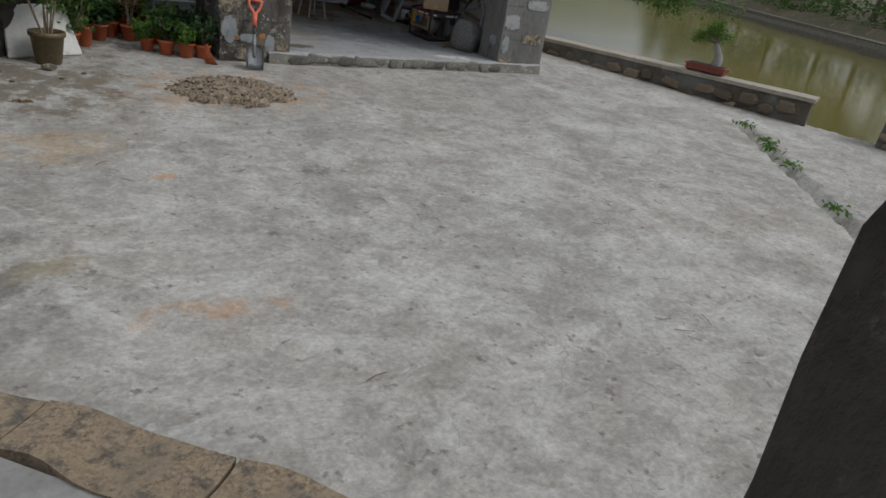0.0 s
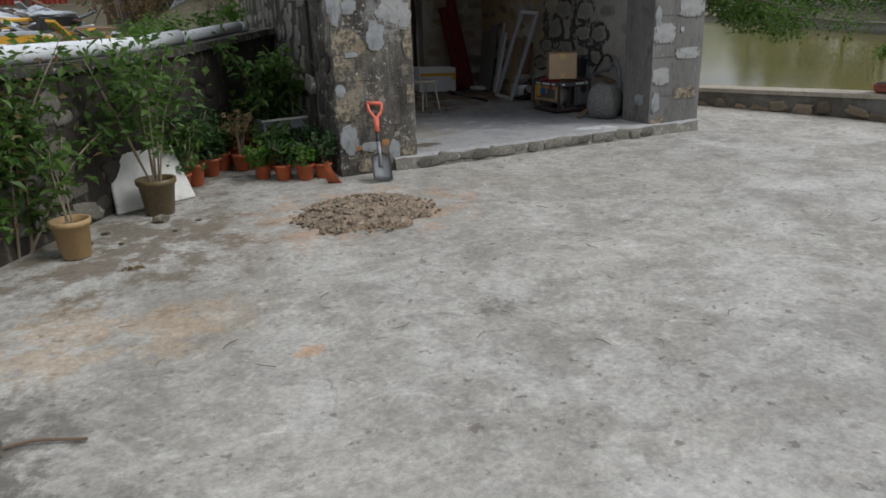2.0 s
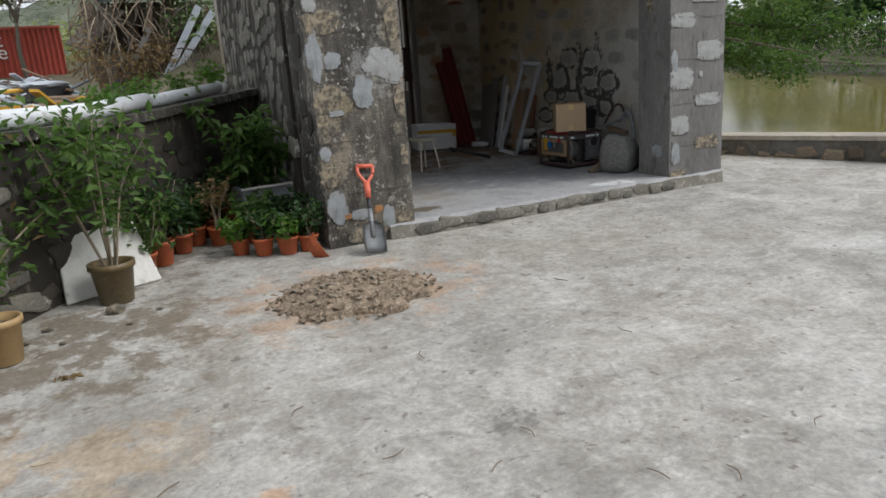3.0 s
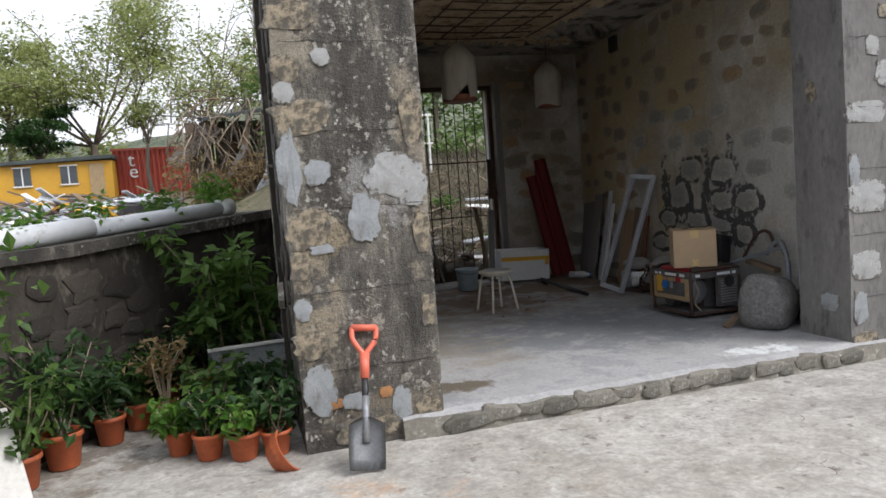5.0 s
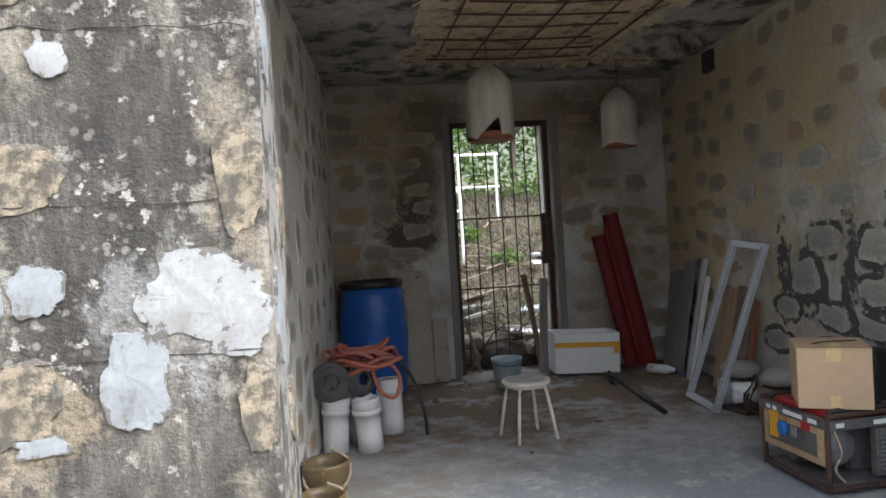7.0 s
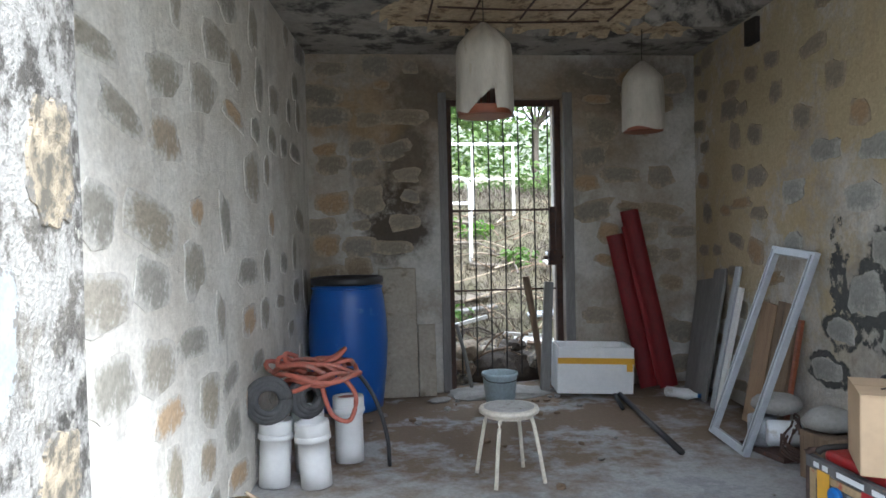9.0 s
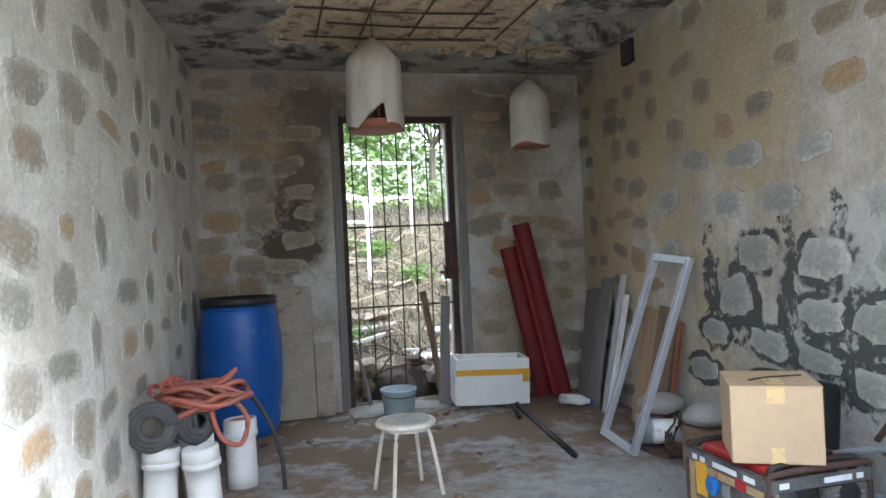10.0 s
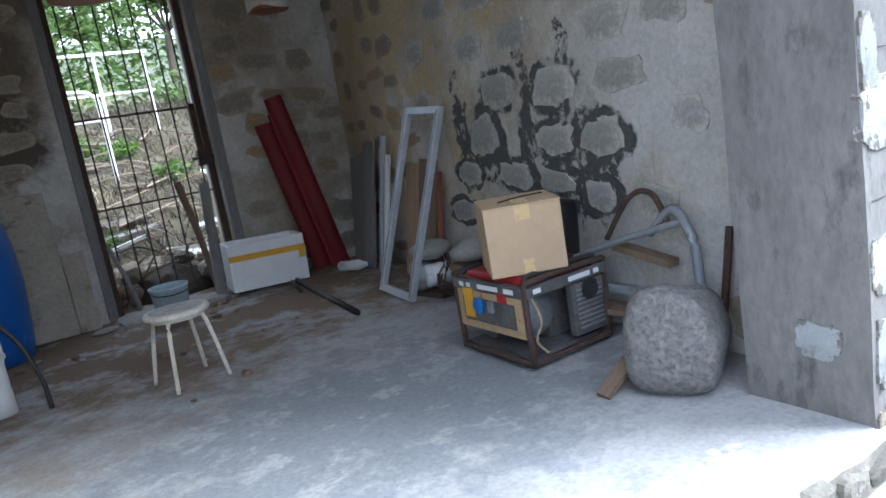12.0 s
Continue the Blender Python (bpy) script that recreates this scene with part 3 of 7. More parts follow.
def box(bm, x0, x1, y0, y1, z0, z1, m=None, bev=0.0):
    r = bmesh.ops.create_cube(bm, size=1)
    vs = r["verts"]
    t = Matrix.Translation(((x0 + x1) / 2, (y0 + y1) / 2, (z0 + z1) / 2)) @ Matrix.Diagonal((x1 - x0, y1 - y0, z1 - z0, 1))
    bmesh.ops.transform(bm, matrix=t, verts=vs)
    if bev:
        es = list({e for v in vs for e in v.link_edges})
        out = bmesh.ops.bevel(bm, geom=es, offset=bev, segments=2, affect='EDGES', profile=0.6)
        vs = list(set(out["verts"]) | {v for v in vs if v.is_valid})
    if m is not None:
        bmesh.ops.transform(bm, matrix=m, verts=vs)
    return bm


def boxed(*a, **k):
    return box(bmesh.new(), *a, **k)


def lathe(profile, seg=24, bm=None, cap=True):
    """A turned shape from (radius, height) pairs, bottom first."""
    bm = bm or bmesh.new()
    rings = []
    for r, z in profile:
        rings.append([bm.verts.new((r * math.cos(2 * math.pi * i / seg), r * math.sin(2 * math.pi * i / seg), z)) for i in range(seg)])
    for a, b in zip(rings, rings[1:]):
        for i in range(seg):
            j = (i + 1) % seg
            bm.faces.new((a[i], a[j], b[j], b[i]))
    if cap:
        bm.faces.new(rings[0][::-1])
        bm.faces.new(rings[-1])
    return bm


def tube(points, r, seg=8, bm=None, taper=None):
    """A round bar along points; taper: the radius at its end."""
    bm = bm or bmesh.new()
    pts = [Vector(p) for p in points]
    rings, up = [], Vector((0, 0, 1))
    for i, p in enumerate(pts):
        d = (pts[min(i + 1, len(pts) - 1)] - pts[max(i - 1, 0)]).normalized()
        ref = up if abs(d.z) < 0.95 else Vector((1, 0, 0))
        a = d.cross(ref).normalized()
        b = d.cross(a).normalized()
        rr = r if taper is None else r + (taper - r) * i / (len(pts) - 1)
        rings.append([bm.verts.new(p + rr * (math.cos(2 * math.pi * k / seg) * a + math.sin(2 * math.pi * k / seg) * b)) for k in range(seg)])
    for a, b in zip(rings, rings[1:]):
        for k in range(seg):
            j = (k + 1) % seg
            bm.faces.new((a[k], b[k], b[j], a[j]))
    bm.faces.new(rings[0])
    bm.faces.new(rings[-1][::-1])
    return bm


def arc(points, n=6):
    """A smooth line through points."""
    p = [Vector(q) for q in points]
    p = [p[0] * 2 - p[1]] + p + [p[-1] * 2 - p[-2]]
    out = []
    for i in range(1, len(p) - 2):
        a, b, c, d = p[i - 1:i + 3]
        for k in range(n):
            t = k / n
            out.append(0.5 * ((2 * b) + (c - a) * t + (2 * a - 5 * b + 4 * c - d) * t * t + (3 * b - a - 3 * c + d) * t ** 3))
    return out + [p[-2]]


def lump(rx, ry, rz, seed=0, rough=0.25, sub=2, flat=None, freq=1.6):
    bm = bmesh.new()
    bmesh.ops.create_icosphere(bm, subdivisions=sub, radius=1)
    off = Vector((seed * 7.3, seed * 3.1, seed * 5.7))
    for v in bm.verts:
        n = noise.noise(v.co * freq + off) + 0.5 * noise.noise(v.co * freq * 2.3 + off)
        v.co *= 1 + rough * n
        v.co = Vector((v.co.x * rx, v.co.y * ry, v.co.z * rz))
        if flat is not None and v.co.z < flat:
            v.co.z = flat
    return bm


def leaves(centres, n, spread, size, seed, droop=0.3, long=2.0):
    """Folded leaves, n round each centre."""
    rng = np.random.default_rng(seed)
    c = np.repeat(np.asarray(centres, float), n, 0)
    k = len(c)
    d = rng.normal(size=(k, 3))
    d /= np.linalg.norm(d, axis=1)[:, None]
    c = c + d * (rng.random((k, 1)) ** 0.6) * np.asarray(spread)
    ax = d * 0.7 + rng.normal(size=(k, 3)) * 0.6
    ax[:, 2] = ax[:, 2] * 0.5 - droop * rng.random(k)
    ax /= np.linalg.norm(ax, axis=1)[:, None]
    up = rng.normal(size=(k, 3)) * 0.5 + [0, 0, 1]
    side = np.cross(ax, up)
    side /= np.linalg.norm(side, axis=1)[:, None] + 1e-9
    nor = np.cross(side, ax)
    s = size * (0.6 + 0.8 * rng.random((k, 1)))
    w = s / long
    base, tip = c - ax * s * 0.5, c + ax * s * 0.5 - nor * s * 0.12
    l, r = c - side * w * 0.5 + nor * w * 0.18, c + side * w * 0.5 + nor * w * 0.18
    v = np.stack([base, l, tip, r], 1).reshape(-1, 3)
    i = np.arange(k)[:, None] * 4
    f = np.concatenate([i + [0, 2, 1], i + [0, 3, 2]], 1).reshape(-1, 3)
    return v, f


def stone_mesh(name, seed, w, h, depth, material, bulge=0.35):
    """A rounded rubble stone, its back on y = 0 and its face towards -y."""
    rng = random.Random(seed)
    bm = bmesh.new()
    n = 15
    lobes = [(k, rng.uniform(0.03, 0.13), rng.uniform(0, 6.28)) for k in (2, 3, 5)]
    rad = [1 + rng.uniform(-0.07, 0.07) + sum(a * math.sin(k * 2 * math.pi * i / n + p) for k, a, p in lobes) for i in range(n)]
    def ring(k, y):
        out = []
        for i in range(n):
            a = 2 * math.pi * i / n
            cx, cz = math.cos(a), math.sin(a)
            e = 0.62
            out.append(bm.verts.new((k * rad[i] * w / 2 * math.copysign(abs(cx) ** e, cx), y + rng.uniform(-0.1, 0.1) * depth * (k < 1), k * rad[i] * h / 2 * math.copysign(abs(cz) ** e, cz))))
        return out
    a, b, c = ring(1.0, 0.02), ring(0.97, -depth * (1 - bulge)), ring(0.72, -depth)
    for p, q in ((a, b), (b, c)):
        for i in range(n):
            j = (i + 1) % n
            bm.faces.new((p[i], p[j], q[j], q[i]))
    bm.faces.new(c)
    return made(name, bm, material)


SLOPE = 0.041


def gz(x, y):
    return SLOPE * (y - 7.7)


# ---- the lie of the land ----
WALL_A, WALL_D = Vector((-0.88, 6.09)), Vector((0.628, 0.778))      # the low wall's foot runs along this line
PAR_A, PAR_D = Vector((6.60, 8.30)), Vector((0.390, -0.921))        # the pond parapet's inner foot


def shore(y):
    return 6.60 + (8.30 - y) * 0.4236 + 0.28 if y < 8.3 else 6.88 + (y - 8.3) * 0.25


def land(x, y):
    z = -0.10 + SLOPE * (min(y, 8.0) - 7.7)
    if y > 8.5:
        k = min(1, max(0, (x - 0.4) / 2.4))
        z += 0.085 * min(y - 8.5, 40) * (1 - k) + k * (0.33 * max(0, min(y - 11.9, 6)) + 0.1 * max(0, min(y - 17.9, 30)))
    s = shore(y)
    far = 27.0 + 0.67 * max(-30, y - 5)
    if x > s:
        if x < far:
            z = -0.10 - min(2.0, (x - s) * 6)
        else:
            z = -2.0 + min(1, (x - far) / 1.2) * 1.9 + 0.10 * min(x - far, 40)
    return z + 0.05 * noise.noise(Vector((x * 0.5, y * 0.5, 0))) * (1 if x < s and y > 9 else 0)


def build_ground():
    xs = np.concatenate([[-420, -220, -120, -80], np.arange(-56, -8, 4), np.arange(-8, 14, 0.5), np.arange(14, 70, 2), [76, 90, 130, 220, 420]])
    ys = np.concatenate([[-420, -200, -90, -50], np.arange(-30, -2, 3), np.arange(-2, 22, 0.5), np.arange(22, 60, 2), [66, 80, 120, 220, 420]])
    v = [(x, y, land(x, y)) for y in ys for x in xs]
    n = len(xs)
    f = [(j * n + i, j * n + i + 1, (j + 1) * n + i + 1, (j + 1) * n + i) for j in range(len(ys) - 1) for i in range(n - 1)]
    tagged(new("ground", from_arrays("ground", v, f, M["earth"], True)), "scrubby brown earth with dry grass", "ground", kind="structure")
    bm = boxed(5.0, 90, -90, 120, -0.95, -0.9)
    solo("water", bm, M["water"], "murky olive-green pond water", "water", kind="structure")


def side_of(p, a, d):
    return (p[0] - a[0]) * d[1] - (p[1] - a[1]) * d[0]


def build_yard():
    """The cast concrete of the yard, with the open drain that crosses it."""
    step = 0.07
    xs, ys = np.arange(-4.4, 9.4, step), np.arange(-1.6, 9.3, step)
    ga, gb = Vector((6.93, 5.08)), Vector((4.60, 2.02))
    gd = (gb - ga).normalized()
    idx, v, f = {}, [], []
    def vert(i, j):
        if (i, j) not in idx:
            x, y = xs[i], ys[j]
            z = gz(x, y) + 0.007 * noise.noise(Vector((x * 1.3, y * 1.3, 3))) + 0.003 * noise.noise(Vector((x * 6, y * 6, 1)))
            p = Vector((x, y)) - ga
            along, off = p.dot(gd), abs(p.x * gd.y - p.y * gd.x)
            if -0.1 < along < 6 and off < 0.075:
                z -= 0.09
            idx[i, j] = len(v)
            v.append((x, y, z))
        return idx[i, j]
    for i in range(len(xs) - 1):
        for j in range(len(ys) - 1):
            x, y = xs[i] + step / 2, ys[j] + step / 2
            if x > shore(y) - 0.08 or side_of((x, y), WALL_A - WALL_D * 9, WALL_D) < -0.12 or (1.6 < x < 5.4 and y > 7.3):
                continue
            f.append((vert(i, j), vert(i + 1, j), vert(i + 1, j + 1), vert(i, j + 1)))
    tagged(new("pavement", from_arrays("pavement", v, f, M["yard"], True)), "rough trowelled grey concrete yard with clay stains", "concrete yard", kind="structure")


build_ground()
build_yard()


# ---- the shed ----
CEIL = 2.74
FLOOR = 0.09


def quad_prism(pts, z0, z1, jag=0.0, cuts=0):
    bm = bmesh.new()
    a = [bm.verts.new((x, y, z0)) for x, y in pts]
    b = [bm.verts.new((x, y, z1)) for x, y in pts]
    n = len(pts)
    for i in range(n):
        bm.faces.new((a[i], a[(i + 1) % n], b[(i + 1) % n], b[i]))
    bm.faces.new(a[::-1])
    bm.faces.new(b)
    if cuts:
        bmesh.ops.subdivide_edges(bm, edges=bm.edges[:], cuts=cuts, use_grid_fill=True)
        for v in bm.verts:
            q = v.co
            v.co = q + jag * Vector((noise.noise(q * 3.1), noise.noise(q * 3.1 + Vector((9, 0, 0))), 0.4 * noise.noise(q * 3.1 + Vector((0, 9, 0)))))
    return bm


LEFT_IN, RIGHT_IN = [(2.02, 7.57), (2.33, 11.56)], [(5.05, 7.45), (5.44, 11.56)]
wall_left = solo("wall_left", quad_prism([(1.535, 7.57), (2.02, 7.57), (2.33, 11.56), (1.80, 11.56)], -0.1, CEIL), M["mortar"],
                 "lime-plastered rubble wall with bare stones showing", "wall", kind="structure")
wall_right = solo("wall_right", quad_prism([(5.05, 7.45), (5.62, 7.45), (5.62, 11.56), (5.44, 11.56)], -0.1, CEIL), M["mortar_soot"],
                  "plastered rubble wall with black soot between stones", "wall", kind="structure")
wall_outer = solo("wall_left_outer", quad_prism([(1.50, 7.575), (1.532, 7.575), (1.797, 11.56), (1.765, 11.56)], -0.1, CEIL + 0.3), M["damp"],
                   "outer face of the shed, dark rubble", "wall", kind="structure")
GX0, GX1, GTOP = 3.41, 4.34, 2.40
wb = boxed(1.8, GX0, 11.56, 11.95, -0.1, CEIL)
box(wb, GX1, 5.62, 11.56, 11.95, -0.1, CEIL)
box(wb, GX0, GX1, 11.56, 11.95, GTOP, CEIL)
wall_back = solo("wall_back", wb, M["mortar_back"], "stained plaster and rubble wall round a barred doorway", "wall", kind="structure")
beam = solo("trim_lintel", quad_prism([(1.53, 7.07), (5.45, 7.07), (5.45, 7.45), (1.53, 7.45)], CEIL - 0.06, CEIL + 0.3), M["render"], "mouldy concrete lintel over the opening", "lintel", kind="structure")
solo("roof", quad_prism([(1.5, 6.98), (5.75, 6.98), (5.75, 12.1), (1.75, 12.1)], CEIL + 0.31, CEIL + 0.46), M["render"], "flat mouldy concrete roof slab", "roof", kind="structure")


def build_ceiling():
    xs, ys = np.arange(1.68, 5.61, 0.055), np.arange(7.46, 11.96, 0.055)
    def spalled(x, y):
        e = 0.16 * noise.noise(Vector((x * 2.6, y * 2.6, 4))) + 0.08 * noise.noise(Vector((x * 8, y * 8, 2)))
        a = 2.95 + e < x < 4.6 + e and 8.3 + e < y < 10.95 + e
        b = (x - 3.1) ** 2 / 0.5 + (y - 8.2) ** 2 / 0.12 < 1 + 3 * e
        c = abs(x - 4.93 - e * 0.5) < 0.28 and abs(y - 10.9) < 0.12 + e
        return a or b or c
    v, f, mi = [], [], []
    n = len(xs)
    for y in ys:
        for x in xs:
            z = CEIL + 0.008 * noise.noise(Vector((x * 2, y * 2, 0)))
            if spalled(x, y):
                z += 0.03 + 0.014 * noise.noise(Vector((x * 9, y * 9, 0)))
            if abs(x - 4.95) < 0.28 and abs(y - 10.45) < 0.3:
                z += 0.16
            v.append((max(x, 1.7 + 0.1 * (y - 7.46)), y, z))
    for j in range(len(ys) - 1):
        for i in range(n - 1):
            f.append((j * n + i, (j + 1) * n + i, (j + 1) * n + i + 1, j * n + i + 1))
            mi.append(1 if spalled(xs[i] + 0.027, ys[j] + 0.027) and not (abs(xs[i] - 4.95) < 0.28 and abs(ys[j] - 10.45) < 0.3) else 0)
    me = from_arrays("ceiling", v, f, M["ceil"])
    me.materials.append(M["spall"])
    me.polygons.foreach_set("material_index", mi)
    tagged(new("ceiling", me), "mould-blackened ceiling with spalled concrete", "ceiling", kind="structure")
    rng = random.Random(4)
    bars = thing("reinforcing_bars", "rusty bars bared in the broken ceiling", "steel bars", pose(3.8, 9.7, CEIL))
    for k in range(9):
        y = -1.12 + k * 0.27 + rng.uniform(-0.03, 0.03)
        x0, x1 = -0.78 + rng.uniform(0, 0.25), 0.75 - rng.uniform(0, 0.3)
        part("bar", tube(arc([(x0, y, 0.012), ((x0 + x1) / 2, y + rng.uniform(-0.02, 0.02), 0.004), (x1, y + rng.uniform(-0.02, 0.02), 0.014)], 4), 0.0065, 6), M["rust"], bars)
    for k in range(5):
        x = -0.6 + k * 0.31 + rng.uniform(-0.03, 0.03)
        part("bar", tube(arc([(x, -1.15, 0.014), (x + 0.01, 0, 0.002), (x + rng.uniform(-0.03, 0.03), 1.1 - rng.uniform(0, 0.3), 0.014)], 4), 0.007, 6), M["rust"], bars)


build_ceiling()


def build_floor():
    """The raised floor, its broken front edge and the sill."""
    xs, ys = np.arange(2.0, 5.46, 0.08), np.concatenate([np.arange(7.02, 7.5, 0.04), np.arange(7.5, 12.0, 0.12)])
    v, f = [], []
    n = len(xs)
    for j, y in enumerate(ys):
        for x in xs:
            front = 0.022 * noise.noise(Vector((x * 3.3, 1, 0))) + 0.022 * noise.noise(Vector((x * 13, 2, 0)))
            yy = y + front * max(0, 1 - (y - 7.02) / 0.3)
            z = FLOOR + 0.006 * noise.noise(Vector((x * 3, y * 3, 0))) - (0.02 + 0.02 * noise.noise(Vector((x * 7, 5, 0)))) * (j == 0)
            v.append((x, yy, z))
    low = len(v)
    for x in xs:
        front = 0.022 * noise.noise(Vector((x * 3.3, 1, 0))) + 0.022 * noise.noise(Vector((x * 13, 2, 0)))
        v.append((x, 7.0 + front + 0.02 * noise.noise(Vector((x * 11, 3, 0))), -0.08))
    for j in range(len(ys) - 1):
        for i in range(n - 1):
            f.append((j * n + i, j * n + i + 1, (j + 1) * n + i + 1, (j + 1) * n + i))
    for i in range(n - 1):
        f.append((low + i, low + i + 1, i + 1, i))
    me = from_arrays("floor", v, f, M["floor"])
    me.materials.append(M["stone_ext"])
    me.polygons.foreach_set("material_index", [0] * (len(f) - n + 1) + [1] * (n - 1))
    tagged(new("floor", me), "dusty grey concrete floor, brown dirt towards the gate", "floor", kind="structure")


build_floor()


def build_pillar(name, x0, x1, y0, y1, label, material):
    bm = quad_prism([(x0, y0), (x1, y0), (x1, y1), (x0, y1)], -0.12, CEIL + 0.16, 0.009, 9)
    return solo(name, bm, M[material], label, "pillar", kind="structure")


pillar_left = build_pillar("wall_pillar_left", 1.53, 2.215, 7.05, 7.57, "mould-blackened rendered stone pillar with pale patches", "render")
pillar_right = build_pillar("wall_pillar_right", 4.79, 5.45, 7.05, 7.45, "grey rendered pillar with bare pale quoin stones", "greyrender")


def patch(name, parent, x, z, w, h, y, material, seed, depth=0.002, turn=0.0, face='front', e=0.75, lobe=0.42):
    """A ragged scab of mortar or bare stone on a pillar's face."""
    rng = random.Random(seed)
    bm = bmesh.new()
    n = 60
    def ring(k, d):
        r = random.Random(seed)
        out = []
        for i in range(n):
            a = 2 * math.pi * i / n
            q = 1 + lobe * noise.noise(Vector((math.cos(a) * 1.4, math.sin(a) * 1.4, seed * 1.7))) + 0.16 * noise.noise(Vector((math.cos(a) * 3, math.sin(a) * 3, seed * 2.3))) + 0.07 * noise.noise(Vector((math.cos(a) * 11, math.sin(a) * 11, seed))) + r.uniform(-0.02, 0.02)
            px = k * q * w / 2 * math.copysign(abs(math.cos(a)) ** e, math.cos(a))
            pz = k * q * h / 2 * math.copysign(abs(math.sin(a)) ** e, math.sin(a))
            out.append(bm.verts.new((px, d + 0.004 * noise.noise(Vector((px * 20, pz * 20, seed))), pz)))
        return out
    rings = [ring(1, 0.022), ring(0.97, -depth * 0.7), ring(0.8, -depth), ring(0.4, -depth * 1.15)]
    for p, q in zip(rings, rings[1:]):
        for i in range(n):
            j = (i + 1) % n
            bm.faces.new((p[i], p[j], q[j], q[i]))
    bm.faces.new(rings[-1])
    m = pose(x, y, z, 0, turn, 0) if face == 'front' else pose(y, x, z, 0, 0, face)
    return part(name, bm, material, parent, m=m)


PATCHES = [(2.04, 1.26, .27, .19, "lime"), (1.90, 1.07, .17, .26, "bluegrey"), (2.13, 1.22, .16, .2, "lime"), (1.69, 1.30, .11, .13, "bluegrey"), (1.565, 1.32, .09, .36, "bluegrey"),
           (1.64, 1.55, .28, .15, "beige"), (1.75, 1.83, .08, .09, "lime"), (1.62, 2.01, .25, .12, "beige"), (1.58, 1.79, .12, .13, "beige"), (1.57, 1.67, .10, .11, "lime"),
           (1.63, 1.04, .2, .2, "beige"), (1.68, .94, .12, .045, "bluegrey"), (1.575, .86, .09, .14, "beige"), (1.57, .66, .08, .10, "bluegrey"), (1.6, .50, .15, .12, "beige"), (1.62, .28, .16, .24, "bluegrey"), (1.79, .2, .14, .08, "bluegrey"), (2.0, .15, .10, .18, "bluegrey"),
           (1.93, .22, .07, .06, "orange"), (1.69, .2, .06, .05, "orange"), (2.16, 1.55, .10, .26, "beige"), (2.17, .98, .08, .2, "beige"), (2.17, .6, .07, .18, "beige"), (2.1, 2.2, .14, .2, "beige"),
           (1.8, 2.3, .3, .12, "beige"), (1.62, 2.48, .2, .16, "lime"), (2.14, .1, .15, .16, "beige"), (1.83, .05, .3, .12, "beige")]
for k, (x, z, w, h, mat_name) in enumerate(PATCHES):
    patch("render_patch" if mat_name in ("lime", "bluegrey") else "bare_stone", pillar_left, x, z, w, h, 7.045, M[mat_name], 11 + k)
for k, (x, z, w, h, mat_name) in enumerate([(4.94, 1.46, .30, .13, "lime"), (4.93, .96, .28, .19, "lime"), (4.91, .55, .22, .17, "lime"), (5.2, 1.69, .38, .15, "lime"), (5.26, 1.2, .34, .17, "lime"), (5.25, .76, .34, .11, "lime"),
                                            (5.24, .37, .33, .12, "beige"), (5.15, 2.05, .2, .08, "beige"), (4.9, .08, .2, .12, "beige"), (5.0, 1.85, .1, .12, "lime"), (4.84, 1.12, .08, .2, "bluegrey"), (5.16, .99, .05, .06, "lime"), (4.86, .3, .1, .2, "bluegrey"), (5.1, 2.35, .4, .16, "lime")]):
    patch("bare_stone", pillar_right, x, z, w, h, 7.045, M[mat_name], 51 + k, e=0.38, lobe=0.14)
# scabs on the reveals, which face into the opening
for k, (y, z, w, h, mat_name) in enumerate([(7.2, 1.9, .16, .2, "bluegrey"), (7.42, 1.5, .18, .24, "beige"), (7.2, 1.2, .16, .26, "bluegrey"), (7.43, .9, .16, .2, "beige"), (7.22, .6, .2, .22, "beige"), (7.25, 2.3, .2, .2, "beige")]):
    patch("render_patch", pillar_left, y, z, w, h, 2.222, M[mat_name], 81 + k, face=90)
for k, (y, z, w, h, mat_name) in enumerate([(7.2, .32, .14, .12, "bluegrey"), (7.3, 1.62, .09, .12, "beige")]):
    patch("render_patch", pillar_right, y, z, w, h, 4.785, M[mat_name], 91 + k, face=-90)
# recessed block joints, as fine ledges of render
for z in (0.36, 0.74, 1.13, 1.49, 1.9, 2.3):
    for par, x0, x1 in ((pillar_left, 1.56, 2.19), (pillar_right, 4.82, 5.42)):
        pts = [(x0 + (x1 - x0) * i / 14, 7.046 + 0.012 * noise.noise(Vector((i * 0.9, z * 5, 1))), z + 0.012 * noise.noise(Vector((i * 0.5, z * 9, 0)))) for i in range(15)]
        part("block_joint", tube(pts, 0.0015, 5), M["blackiron"], par)


